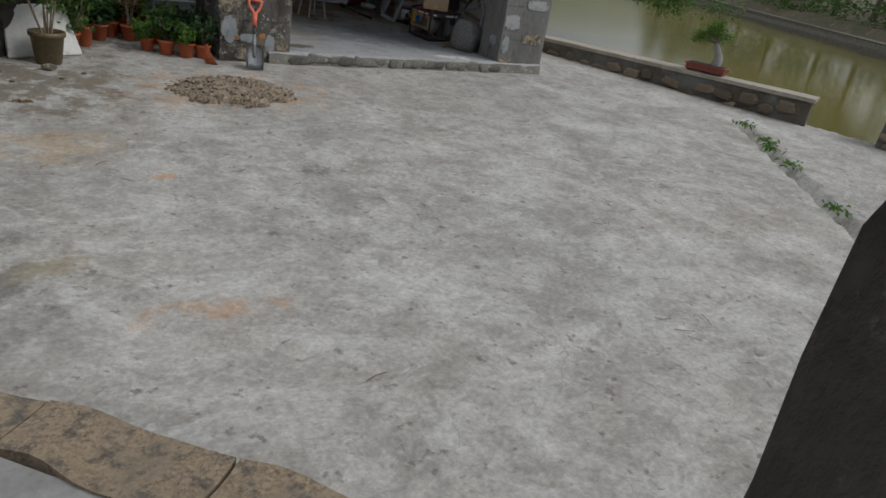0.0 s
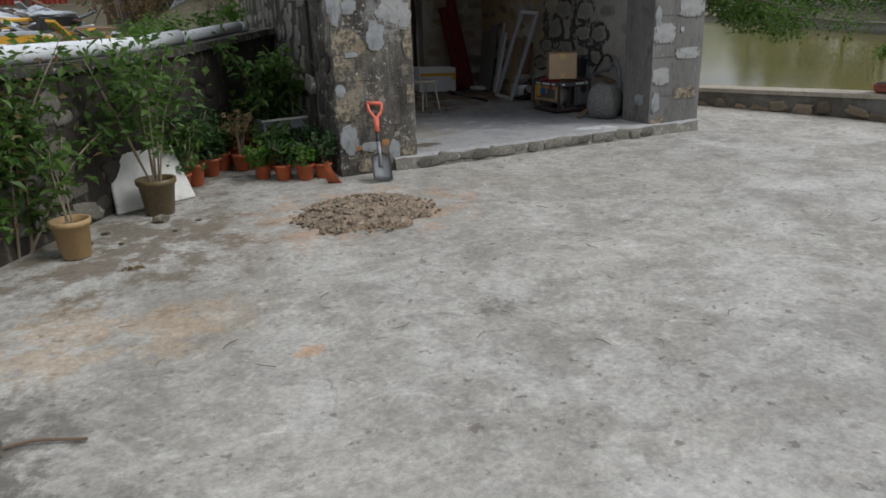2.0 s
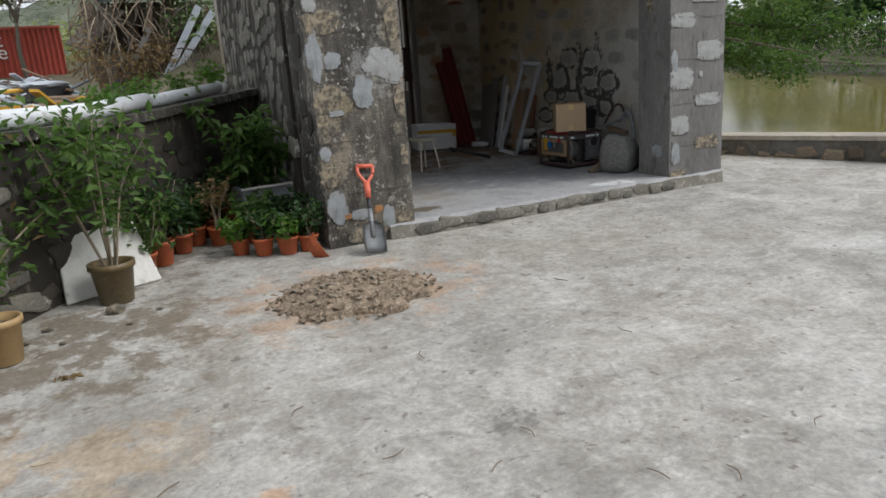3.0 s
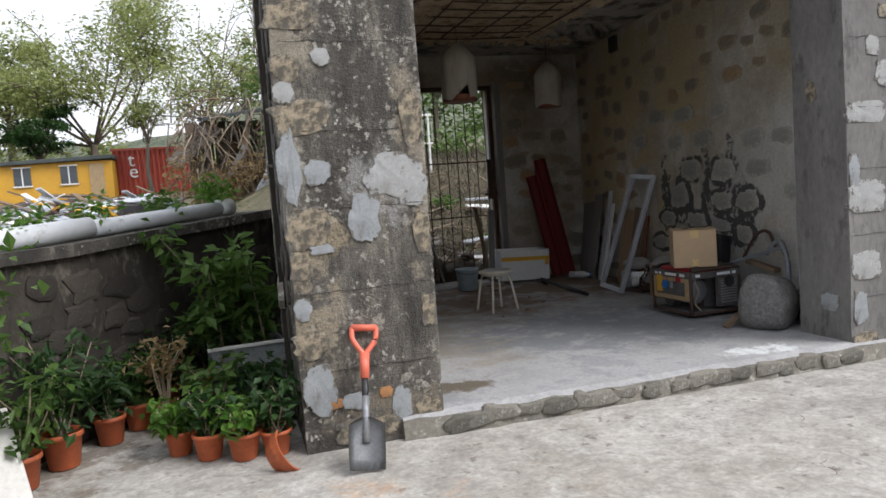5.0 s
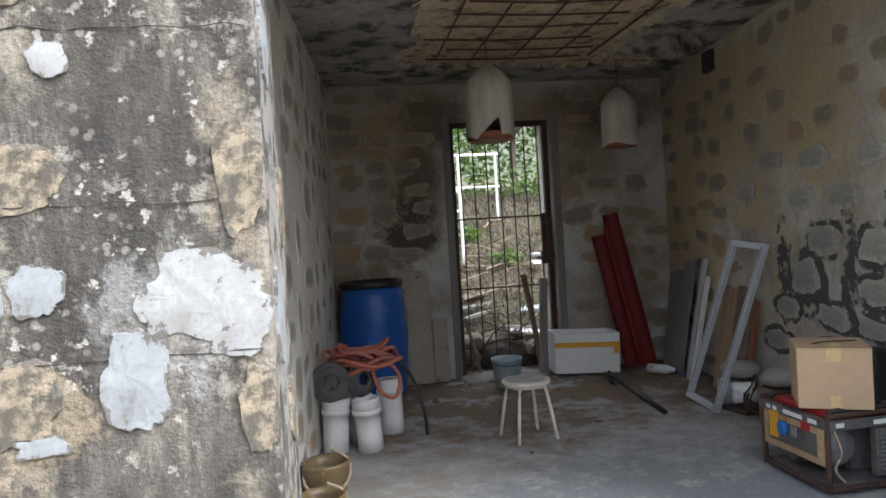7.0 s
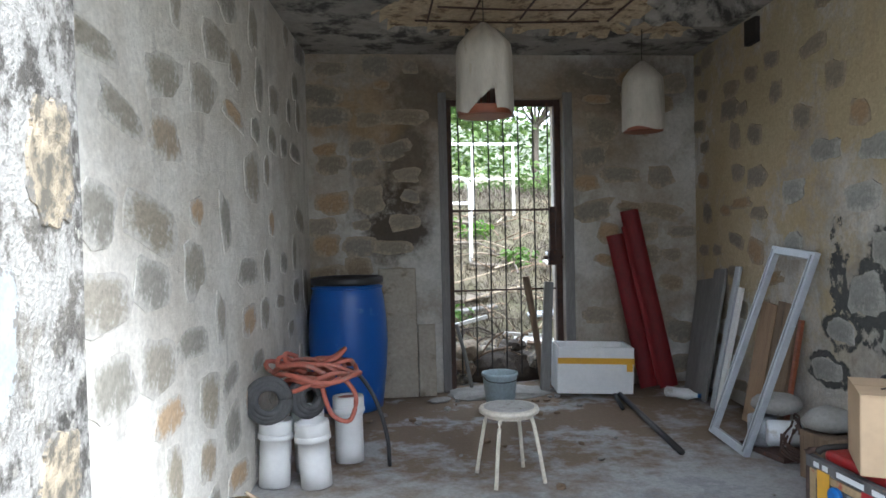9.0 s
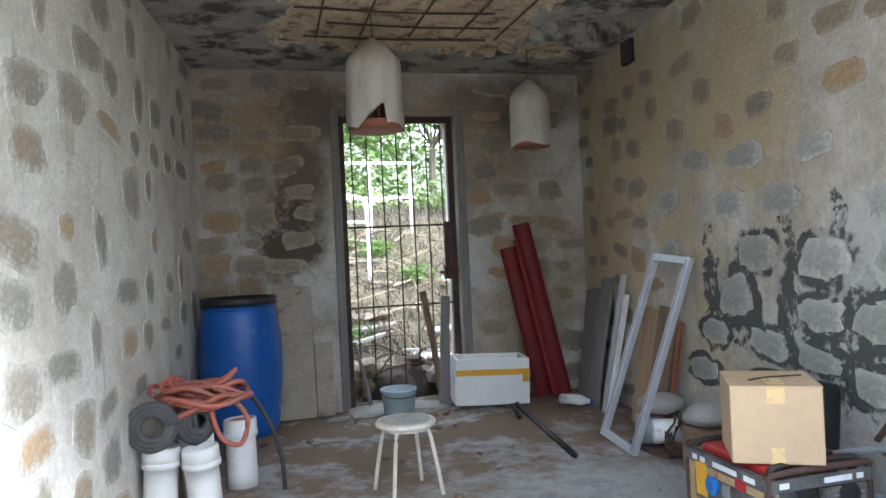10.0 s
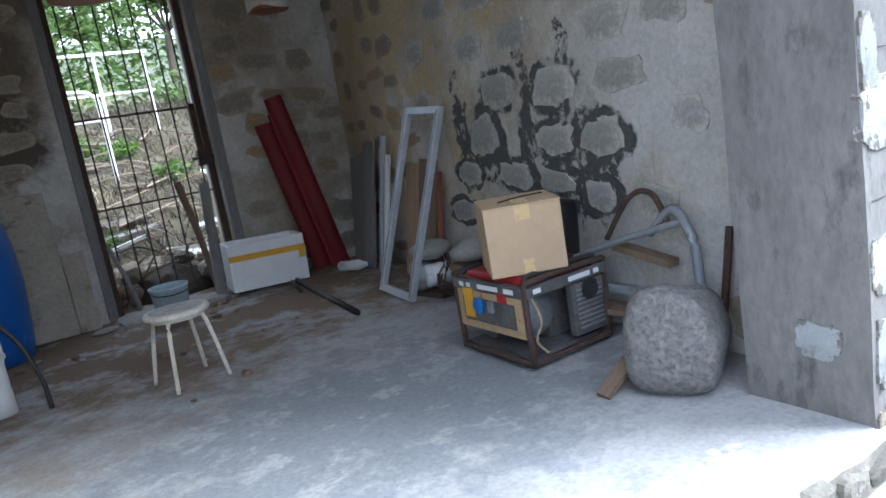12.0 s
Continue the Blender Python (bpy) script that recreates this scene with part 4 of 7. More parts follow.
def rubble(parent, p0, p1, z0, z1, material, seed, row=0.21, fill=0.72, depth=0.014, wide=(0.1, 0.24), skip=None, variants=7, tall=(0.09, 0.19), step=(0.2, 0.36)):
    """Stones set flush in a wall that runs from p0 to p1, its face to the right of that way."""
    rng = random.Random(seed)
    meshes = [stone_mesh("stone", seed * 10 + k, rng.uniform(*wide), rng.uniform(*tall), depth, material) for k in range(variants)]
    a, b = Vector(p0), Vector(p1)
    length, d = (b - a).length, (b - a).normalized()
    turn = math.degrees(math.atan2(d.y, d.x))
    z, count = z0 + row * 0.5, 0
    while z < z1 - 0.05:
        s = rng.uniform(0.05, 0.25)
        while s < length - 0.08:
            if rng.random() < fill:
                q = a + d * s
                zz = z + rng.uniform(-0.05, 0.05)
                if not (skip and skip(q.x, q.y, zz)):
                    ob = new("stone", rng.choice(meshes))
                    ob.parent = parent
                    ob.matrix_basis = pose(q.x, q.y, zz, 0, rng.uniform(-14, 14), turn) @ Matrix.Diagonal((rng.uniform(0.8, 1.2), 1, rng.uniform(0.8, 1.25), 1))
                    count += 1
            s += rng.uniform(*step)
        z += row * rng.uniform(0.9, 1.15)
    return count


# ---- gate ----
def build_gate():
    g = thing("iron_gate", "rusty closed iron gate of thin upright bars", "gate", pose(GX0, 11.66, 0.09))
    w, h = GX1 - GX0, GTOP - 0.09
    part("gate_post", boxed(0, 0.045, -0.03, 0.03, 0.0, h, bev=0.006), M["rust"], g)
    part("gate_post", boxed(w - 0.05, w, -0.03, 0.03, 0, h, bev=0.006), M["rust"], g)
    part("gate_rail", boxed(0.045, w - 0.05, -0.02, 0.02, h - 0.05, h, bev=0.005), M["rust"], g)
    part("gate_rail", boxed(0.045, w - 0.05, -0.006, 0.006, 1.42, 1.436), M["rust"], g)
    part("gate_rail", boxed(0.045, w - 0.05, -0.006, 0.006, 0.78, 0.794), M["rust"], g)
    for k in range(7):
        x = 0.10 + k * (w - 0.2) / 6
        part("gate_bar", tube([(x, 0, 0.1), (x + 0.006, 0, 1.1), (x, 0, h - 0.05)], 0.0065, 6), M["blackiron"], g)
    lock = part("lock_box", boxed(w - 0.12, w - 0.01, -0.07, -0.01, 0.98, 1.1, bev=0.008), M["rust"], g, "rusted lock case")
    part("bolt", tube([(w - 0.16, -0.045, 1.04), (w + 0.03, -0.045, 1.04)], 0.012, 8), M["rust"], lock)
    part("strap", boxed(w - 0.1, w - 0.055, -0.035, -0.02, 1.1, 1.45), M["rust"], g)


build_gate()
solo("trim_door_jamb", boxed(GX1 + 0.002, GX1 + 0.075, 11.535, 11.6, 0.09, 2.44, bev=0.006), M["greyboard"], "grey weathered door jamb", "door jamb", kind="structure")
solo("trim_door_jamb", boxed(GX0 - 0.065, GX0 - 0.002, 11.535, 11.6, 0.09, 2.44, bev=0.006), M["greyboard"], "grey weathered door jamb", "door jamb", kind="structure")


# ---- the low wall at the left, with its coping ----
def along_wall(s, off, z):
    p = WALL_A + WALL_D * s + Vector((-WALL_D.y, WALL_D.x)) * off
    return (p.x, p.y, z + (0.06 * max(0.0, s - 1.8) - 0.03 if z > 0.5 else 0.0))


def tilted_top(bm):
    """The low wall's top climbs towards the shed."""
    for v in bm.verts:
        if v.co.z > 0.5:
            v.co.z = along_wall((v.co.xy - WALL_A).dot(WALL_D), 0, v.co.z)[2]
    return bm


def build_low_wall():
    n0, n1 = -5.2, 3.97
    pts = [along_wall(n0, 0, 0)[:2], along_wall(n1, 0, 0)[:2], along_wall(n1 - 0.15, 0.33, 0)[:2], along_wall(n0, 0.33, 0)[:2]]
    wall = solo("wall_garden", tilted_top(quad_prism(pts, -0.5, 0.985, 0.006, 9)), M["damp"], "low rubble wall with black mortar, its stones darker towards the shed", "wall", kind="structure")
    cop = [along_wall(n0, -0.04, 0)[:2], along_wall(n1, -0.04, 0)[:2], along_wall(n1 - 0.15, 0.36, 0)[:2], along_wall(n0, 0.36, 0)[:2]]
    solo("trim_coping", tilted_top(quad_prism(cop, 0.988, 1.05, 0.015, 9)), M["render"], "rough mouldy grey cement coping on the low wall", "coping", kind="structure")
    return wall


garden_wall = build_low_wall()


def build_parapet():
    for k, (s0, s1) in enumerate(((-0.1, 3.62), (4.42, 8.5))):
        a, b = PAR_A + PAR_D * s0, PAR_A + PAR_D * s1
        n = Vector((-PAR_D.y, PAR_D.x)) * 0.3
        zt = 0.20 if k == 0 else 0.26
        w = solo("wall_parapet", quad_prism([a, b, b + n, a + n], -1.3, zt - 0.02, 0.025, 8), M["mortar_brown"], "low rubble parapet beside the pond", "wall", kind="structure")
        n2, e = Vector((-PAR_D.y, PAR_D.x)), PAR_D * 0.03
        solo("trim_parapet_cap", quad_prism([a - n2 * 0.03 - e, b - n2 * 0.03 + e, b + n2 * 0.33 + e, a + n2 * 0.33 - e], zt - 0.017, zt + 0.03, 0.012, 7), M["slabwarm"], "rounded cement cap of the parapet", "coping", kind="structure")
        rubble(w, a, b, -0.22, zt - 0.04, M["stone_brown"], 21 + k, row=0.15, fill=0.95, depth=0.055, wide=(0.16, 0.3), tall=(0.1, 0.17))


build_parapet()


# ---- where the walk begins: a stone step and a gate pillar ----
def build_step():
    a, b = Vector((-1.75, 3.85)), Vector((0.60, 1.25))
    d = (b - a).normalized()
    n = Vector((d.y, -d.x))
    rng = random.Random(3)
    solo("trim_landing", quad_prism([a + n * 0.24, b + n * 0.24, b + n * 3.2, a + n * 3.2], -0.5, -0.075, 0.012, 6), M["slab"], "worn concrete landing at the yard's edge", "landing", kind="structure")
    kerb = thing("stone_step", "rough brown stone step edging the landing", "step", pose(0, 0, 0), kind="structure")
    s = 0.0
    L = (b - a).length
    while s < L - 0.05:
        e = min(L, s + rng.uniform(0.35, 0.6))
        p = [a + d * (s + 0.006), a + d * (e - 0.006), a + d * (e - 0.006) + n * 0.235, a + d * (s + 0.006) + n * 0.235]
        part("stone", quad_prism(p, -0.4, -0.06 + rng.uniform(-0.012, 0.012), 0.05, 9), M["stone_step"], kerb)
        s = e


build_step()
gp = quad_prism([(0.47, 0.10), (0.95, 0.0), (1.05, 0.5), (0.50, 0.62)], -0.5, 2.3, 0.05, 18)
for v in gp.verts:
    v.co += 0.03 * Vector((noise.noise(v.co * 9), noise.noise(v.co * 9 + Vector((4, 0, 0))), 0))
    if v.co.x < 0.75:
        v.co.x -= min(0.30, max(0, (1.2 - v.co.z) * 0.42)) * (0.75 - v.co.x) / 0.25
solo("wall_gate_pillar", gp, M["damp"], "dark weathered stone gate pillar", "pillar", kind="structure", smooth=True)


# ---- in the shed ----
def build_stool():
    s = thing("stool", "round metal stool, chipped cream paint, worn seat", "stool", pose(3.47, 9.55, FLOOR + 0.002, 0, 0, 12))
    seat = part("seat", lathe([(0.135, 0.340), (0.150, 0.345), (0.153, 0.358), (0.148, 0.368), (0.13, 0.37)], 32), M["cream"], s, smooth=True)
    part("seat_top", lathe([(0.128, 0.3705), (0.12, 0.3735), (0.06, 0.3725)], 28), M["seat"], seat, "scuffed grey seat top")
    part("ring", lathe([(0.118, 0.326), (0.124, 0.326), (0.124, 0.34), (0.118, 0.34)], 28), M["cream"], s)
    for k in range(4):
        a = radians(45 + 90 * k)
        c, n = math.cos(a), math.sin(a)
        part("leg", tube(arc([(0.07 * c, 0.07 * n, 0.335), (0.118 * c, 0.118 * n, 0.325), (0.15 * c, 0.15 * n, 0.20), (0.185 * c, 0.185 * n, 0.006)], 5), 0.0105, 8), M["cream"], s, smooth=True)


def build_drum():
    d = thing("plastic_drum", "blue plastic drum with a black clamped lid", "drum", pose(2.62, 11.2, FLOOR + 0.002) @ Matrix.Diagonal((1.07, 1.07, 1.03, 1)))
    part("drum_body", lathe([(0.205, 0), (0.225, 0.012), (0.236, 0.1), (0.256, 0.3), (0.265, 0.47), (0.26, 0.62), (0.245, 0.77), (0.232, 0.83), (0.222, 0.85), (0.222, 0.868), (0.21, 0.872)], 40), M["blue"], d, smooth=True)
    part("lid", lathe([(0.20, 0.872), (0.238, 0.874), (0.243, 0.89), (0.243, 0.918), (0.236, 0.924), (0.222, 0.922), (0.215, 0.905), (0.05, 0.902)], 40), M["black"], d, "black clamp lid", smooth=True)
    part("rib", lathe([(0.226, 0.842), (0.238, 0.845), (0.238, 0.856), (0.226, 0.859)], 40), M["blue"], d, smooth=True)


def build_pipes():
    for k, (x, y, tilt, h) in enumerate(((2.285, 9.66, 3, 0.33), (2.50, 9.62, -3, 0.325), (2.655, 9.98, 2, 0.36), (2.45, 9.86, 0, 0.34))):
        p = thing("pipe_offcut", "short white plastic pipe standing on end", "pipe", pose(x, y, FLOOR + 0.004, -2, tilt, 30 * k), group="white pipe offcuts")
        part("pipe_body", lathe([(0.062, 0.0), (0.078, 0.0), (0.079, 0.1), (0.077, 0.13), (0.079, 0.16), (0.077, 0.24), (0.086, h - 0.09), (0.087, h - 0.012), (0.083, h), (0.072, h), (0.066, h - 0.1), (0.062, 0.02)], 26), M["pvc"], p, smooth=True)
        part("socket_ring", lathe([(0.086, h - 0.095), (0.091, h - 0.09), (0.091, h - 0.07), (0.086, h - 0.065)], 26, cap=False), M["pvc"], p, smooth=True)
        if k == 2:
            part("pipe_stopper", lathe([(0.06, h - 0.03), (0.064, h - 0.01), (0.05, h - 0.006)], 22), M["hose"], p, "red plug")


def coil(turns, r0, r1, w, rng, n=26):
    pts = []
    for i in range(int(turns * n) + 1):
        a = 2 * math.pi * i / n
        r = r0 + (r1 - r0) * (0.5 + 0.5 * math.sin(a * 0.37 + 1))
        pts.append((r * math.cos(a), r * math.sin(a), w * math.sin(a * 0.23) + rng.uniform(-0.004, 0.004)))
    return pts


def build_hoses():
    rng = random.Random(8)
    for x, y, z, rz, g in ((2.275, 9.60, 0.535, 8, 0.1), (2.46, 9.70, 0.52, 38, 0.09)):
        h = thing("rubber_hose_coil", "coiled ribbed grey rubber hose on the pipes", "hose", pose(x, y, z, 82, 0, rz), group="rubber hose coils")
        for k in range(3):
            part("turn", tube(coil(1.0, g - 0.018 * k, g - 0.018 * k, 0.0, rng), 0.021 - 0.002 * k, 8), M["rubber"], h, smooth=True, m=pose(0, 0, 0.012 * k))
        part("turn", tube(coil(1.0, g - 0.01, g - 0.01, 0, rng), 0.02, 8), M["rubber"], h, smooth=True, m=pose(0, 0, -0.04))
    h = thing("red_hose", "faded red garden hose heaped in loose loops", "hose", pose(2.45, 9.75, 0.62))
    for k in range(9):
        a0, rx, ry = rng.uniform(0, 6), rng.uniform(0.13, 0.22), rng.uniform(0.07, 0.13)
        cx, cy, cz, t = rng.uniform(-0.05, 0.07), rng.uniform(-0.05, 0.08), rng.uniform(-0.02, 0.07), rng.uniform(-0.25, 0.25)
        pts = [(cx + rx * math.cos(a0 + a), cy + ry * math.sin(a0 + a), cz + t * rx * math.cos(a0 + a) + 0.02 * math.sin(3 * a)) for a in np.linspace(0, 5.6, 22)]
        part("loop", tube(pts, 0.0125, 7), M["hose"], h, smooth=True)
    part("hanging_loop", tube(arc([(0.05, -0.02, 0.08), (0.16, -0.06, 0.02), (0.25, -0.05, -0.1), (0.22, -0.08, -0.22), (0.13, -0.1, -0.18), (0.08, -0.06, -0.05)], 6), 0.0125, 7), M["hose"], h, smooth=True)
    solo("black_cable", tube(arc([(2.5, 9.9, 0.6), (2.68, 9.95, 0.6), (2.8, 9.9, 0.45), (2.86, 9.85, 0.25), (2.87, 9.82, FLOOR + 0.012)], 6), 0.012, 7), M["black"], "black rubber cable hanging from the hoses to the floor", "cable", smooth=True)


def build_clay_pots():
    for x, y, r, h, rz in ((2.25, 8.86, 0.112, 0.2, 0), (2.235, 8.5, 0.105, 0.16, 20)):
        p = thing("clay_pot", "brown clay pot with a rope handle", "pot", pose(x, y, FLOOR + 0.002, 0, 0, rz), group="clay pots")
        part("pot_body", lathe([(r * 0.7, 0), (r * 0.9, h * 0.3), (r, h * 0.8), (r * 1.06, h * 0.92), (r * 1.06, h), (r * 0.92, h), (r * 0.86, h * 0.8), (r * 0.6, 0.03)], 26), M["glaze"], p, smooth=True)
        part("rope_handle", tube(arc([(-r, 0, h * 0.9), (-r * 0.9, -r * 0.6, h * 0.5), (0, -r * 1.05, h * 0.25), (r * 0.9, -r * 0.6, h * 0.55), (r, 0, h * 0.95), (r * 0.3, 0.02, h * 1.25)], 5), 0.008, 6), M["twig"], p)


def build_foam_box():
    b = thing("foam_box", "white foam box with a yellow tape band", "box", pose(4.46, 11.32, FLOOR + 0.025, 0, 2, -6))
    w, d, h = 0.285, 0.16, 0.35
    part("box_floor", boxed(-w + 0.03, w - 0.03, -d + 0.03, d - 0.03, 0, 0.03), M["foam"], b)
    for x0, x1, y0, y1 in ((-w, w, -d, -d + 0.03), (-w, w, d - 0.03, d), (-w, -w + 0.03, -d + 0.03, d - 0.03), (w - 0.03, w, -d + 0.03, d - 0.03)):
        part("box_side", boxed(x0, x1, y0, y1, 0, h, bev=0.008), M["foam"], b)
    part("tape_band", boxed(-w - 0.002, w + 0.002, -d - 0.002, -d + 0.001, 0.225, 0.27), M["tape"], b, "yellow tape")
    part("tape_band", boxed(w + 0.001, w + 0.003, -d, d * 0.3, 0.21, 0.27), M["tape"], b, "yellow tape")
    part("tape_band", boxed(w - 0.055, w - 0.01, -d - 0.0025, -d - 0.001, 0.17, 0.23), M["tape"], b, "yellow tape")


def sheet(w, length, waves, amp, nx=24):
    bm = bmesh.new()
    rows = []
    for j in range(9):
        row = []
        for i in range(nx + 1):
            x = w * (i / nx - 0.5)
            row.append(bm.verts.new((x, amp * math.sin(2 * math.pi * waves * i / nx) + 0.006 * noise.noise(Vector((x * 9, j, 0))), length * j / 8)))
        rows.append(row)
    for a, b in zip(rows, rows[1:]):
        for i in range(nx):
            bm.faces.new((a[i], a[i + 1], b[i + 1], b[i]))
    bmesh.ops.solidify(bm, geom=bm.faces[:], thickness=0.006)
    return bm


def leaning(a, b, side):
    """The frame of a thing whose foot is at a, whose top is at b, and whose width points to side."""
    a, b = Vector(a), Vector(b)
    z = (b - a).normalized()
    x = (Vector(side) - z * Vector(side).dot(z)).normalized()
    y = z.cross(x)
    m = Matrix((x, y, z)).transposed().to_4x4()
    m.translation = a
    return m


def build_red_board():
    b = thing("red_board", "dark red painted boards leaning against the wall", "board", leaning((5.02, 11.32, FLOOR + 0.005), (4.79, 11.50, 1.46), (1, 0, 0)))
    part("panel", sheet(0.15, 1.42, 1.0, 0.008), M["redboard"], b, m=pose(0.07, 0, 0))
    part("panel", sheet(0.14, 1.22, 1.0, 0.008), M["redboard"], b, m=pose(-0.085, 0.012, 0.03))
    part("batten", boxed(-0.02, 0.005, -0.012, 0.01, 0.03, 1.3), M["redboard"], b)


def build_window_frame():
    f = thing("window_frame", "empty grey aluminium window frame leaning on the wall", "window frame", leaning((4.80, 9.88, FLOOR + 0.012), (5.165, 9.80, 1.185), (0, -1, 0)))
    L, w, t = 1.17, 0.21, 0.045
    for x0, x1, z0, z1, nm in ((-w, -w + t, 0, L, "stile"), (w - t, w, 0, L, "stile"), (-w + t, w - t, 0, t, "rail"), (-w + t, w - t, L - t, L, "rail")):
        p = part(nm, boxed(x0, x1, -0.018, 0.018, z0, z1, bev=0.004), M["alu"], f)
        cx = (x0 + x1) / 2
        if nm == "stile":
            part("glazing_groove", boxed(cx - 0.004, cx + 0.004, -0.022, -0.0185, z0 + 0.02, z1 - 0.02), M["steel"], p)


def build_corner_boards():
    for a, b, w, L, mat_name, nm, lab in (((5.20, 11.15, FLOOR), (5.385, 11.28, 0.95), 0.26, 0.88, "greyboard", "leaning_board", "grey board leaning in the corner"),
                                          ((5.13, 10.9, FLOOR), (5.355, 11.02, 0.95), 0.17, 0.98, "greyboard", "leaning_board", "grey board leaning in the corner"),
                                          ((5.12, 10.68, FLOOR), (5.33, 10.72, 1.0), 0.06, 1.0, "alu", "metal_strip", "narrow pale metal strip leaning on the wall"),
                                          ((5.1, 10.58, FLOOR), (5.31, 10.6, 1.0), 0.05, 0.86, "whitepaint", "metal_strip", "narrow pale metal strip leaning on the wall"),
                                          ((5.16, 10.28, FLOOR), (5.285, 10.22, 0.9), 0.17, 0.78, "woodlight", "wooden_board", "brown wooden board leaning on the wall"),
                                          ((5.15, 10.05, FLOOR), (5.265, 10.0, 0.9), 0.2, 0.8, "wood", "wooden_board", "dark wooden board leaning on the wall"),
                                          ((5.12, 9.86, FLOOR), (5.25, 9.84, 0.9), 0.03, 0.72, "cagewood", "wooden_stake", "thin red-brown stake leaning on the wall")):
        solo(nm, boxed(-w / 2, w / 2, -0.011, 0.011, 0.004, L, bev=0.003), M[mat_name], lab, "board", leaning(a, b, (0, -1, 0)))


def build_pump():
    p = thing("water_pump", "old grey water pump with a dusty cover", "pump", pose(5.02, 9.72, FLOOR + 0.002, 0, 0, 10))
    part("base_plate", boxed(-0.13, 0.13, -0.17, 0.17, 0, 0.03, bev=0.006), M["rust"], p)
    part("casing", lathe([(0.06, 0.03), (0.075, 0.05), (0.075, 0.19), (0.05, 0.2)], 20), M["steel"], p, smooth=True, m=pose(-0.06, 0.07, 0))
    part("motor", lathe([(0.055, -0.09), (0.07, -0.08), (0.07, 0.08), (0.05, 0.09)], 20), M["pvc_out"], p, smooth=True, m=pose(-0.02, -0.05, 0.12, 90, 0, 60))
    part("cover", lump(0.15, 0.12, 0.06, 5, 0.12), M["slab"], p, "grey dusty lid", smooth=True, m=pose(0.0, 0.02, 0.265))
    part("bracket", tube(arc([(0.05, -0.16, 0.03), (0.06, -0.2, 0.2), (0.07, -0.3, 0.24), (0.05, -0.36, 0.03)], 5), 0.012, 7), M["rust"], p)
    b = thing("rag_bundle", "grey rag bundle on a crate beside the pump", "rag", pose(5.0, 9.2, FLOOR))
    part("rag", lump(0.13, 0.11, 0.07, 9, 0.25, flat=-0.05), M["slab"], b, smooth=True, m=pose(0.0, 0.05, 0.3))
    part("crate", boxed(-0.1, 0.12, -0.06, 0.16, 0.0, 0.24, bev=0.008), M["wood"], b)
    w = thing("wire_tangle", "tangle of rusty wire against the wall", "wire", pose(4.95, 9.45, FLOOR))
    rng = random.Random(12)
    for k in range(7):
        r = rng.uniform(0.06, 0.15)
        pts = [(rng.uniform(-0.01, 0.01) + 0.3 * r * math.sin(2 * a), r * math.cos(a), 0.16 + 1.0 * r * math.sin(a)) for a in np.linspace(rng.uniform(0, 2), rng.uniform(5, 8), 16)]
        part("wire", tube(pts, 0.006, 5), M["rust"], w)


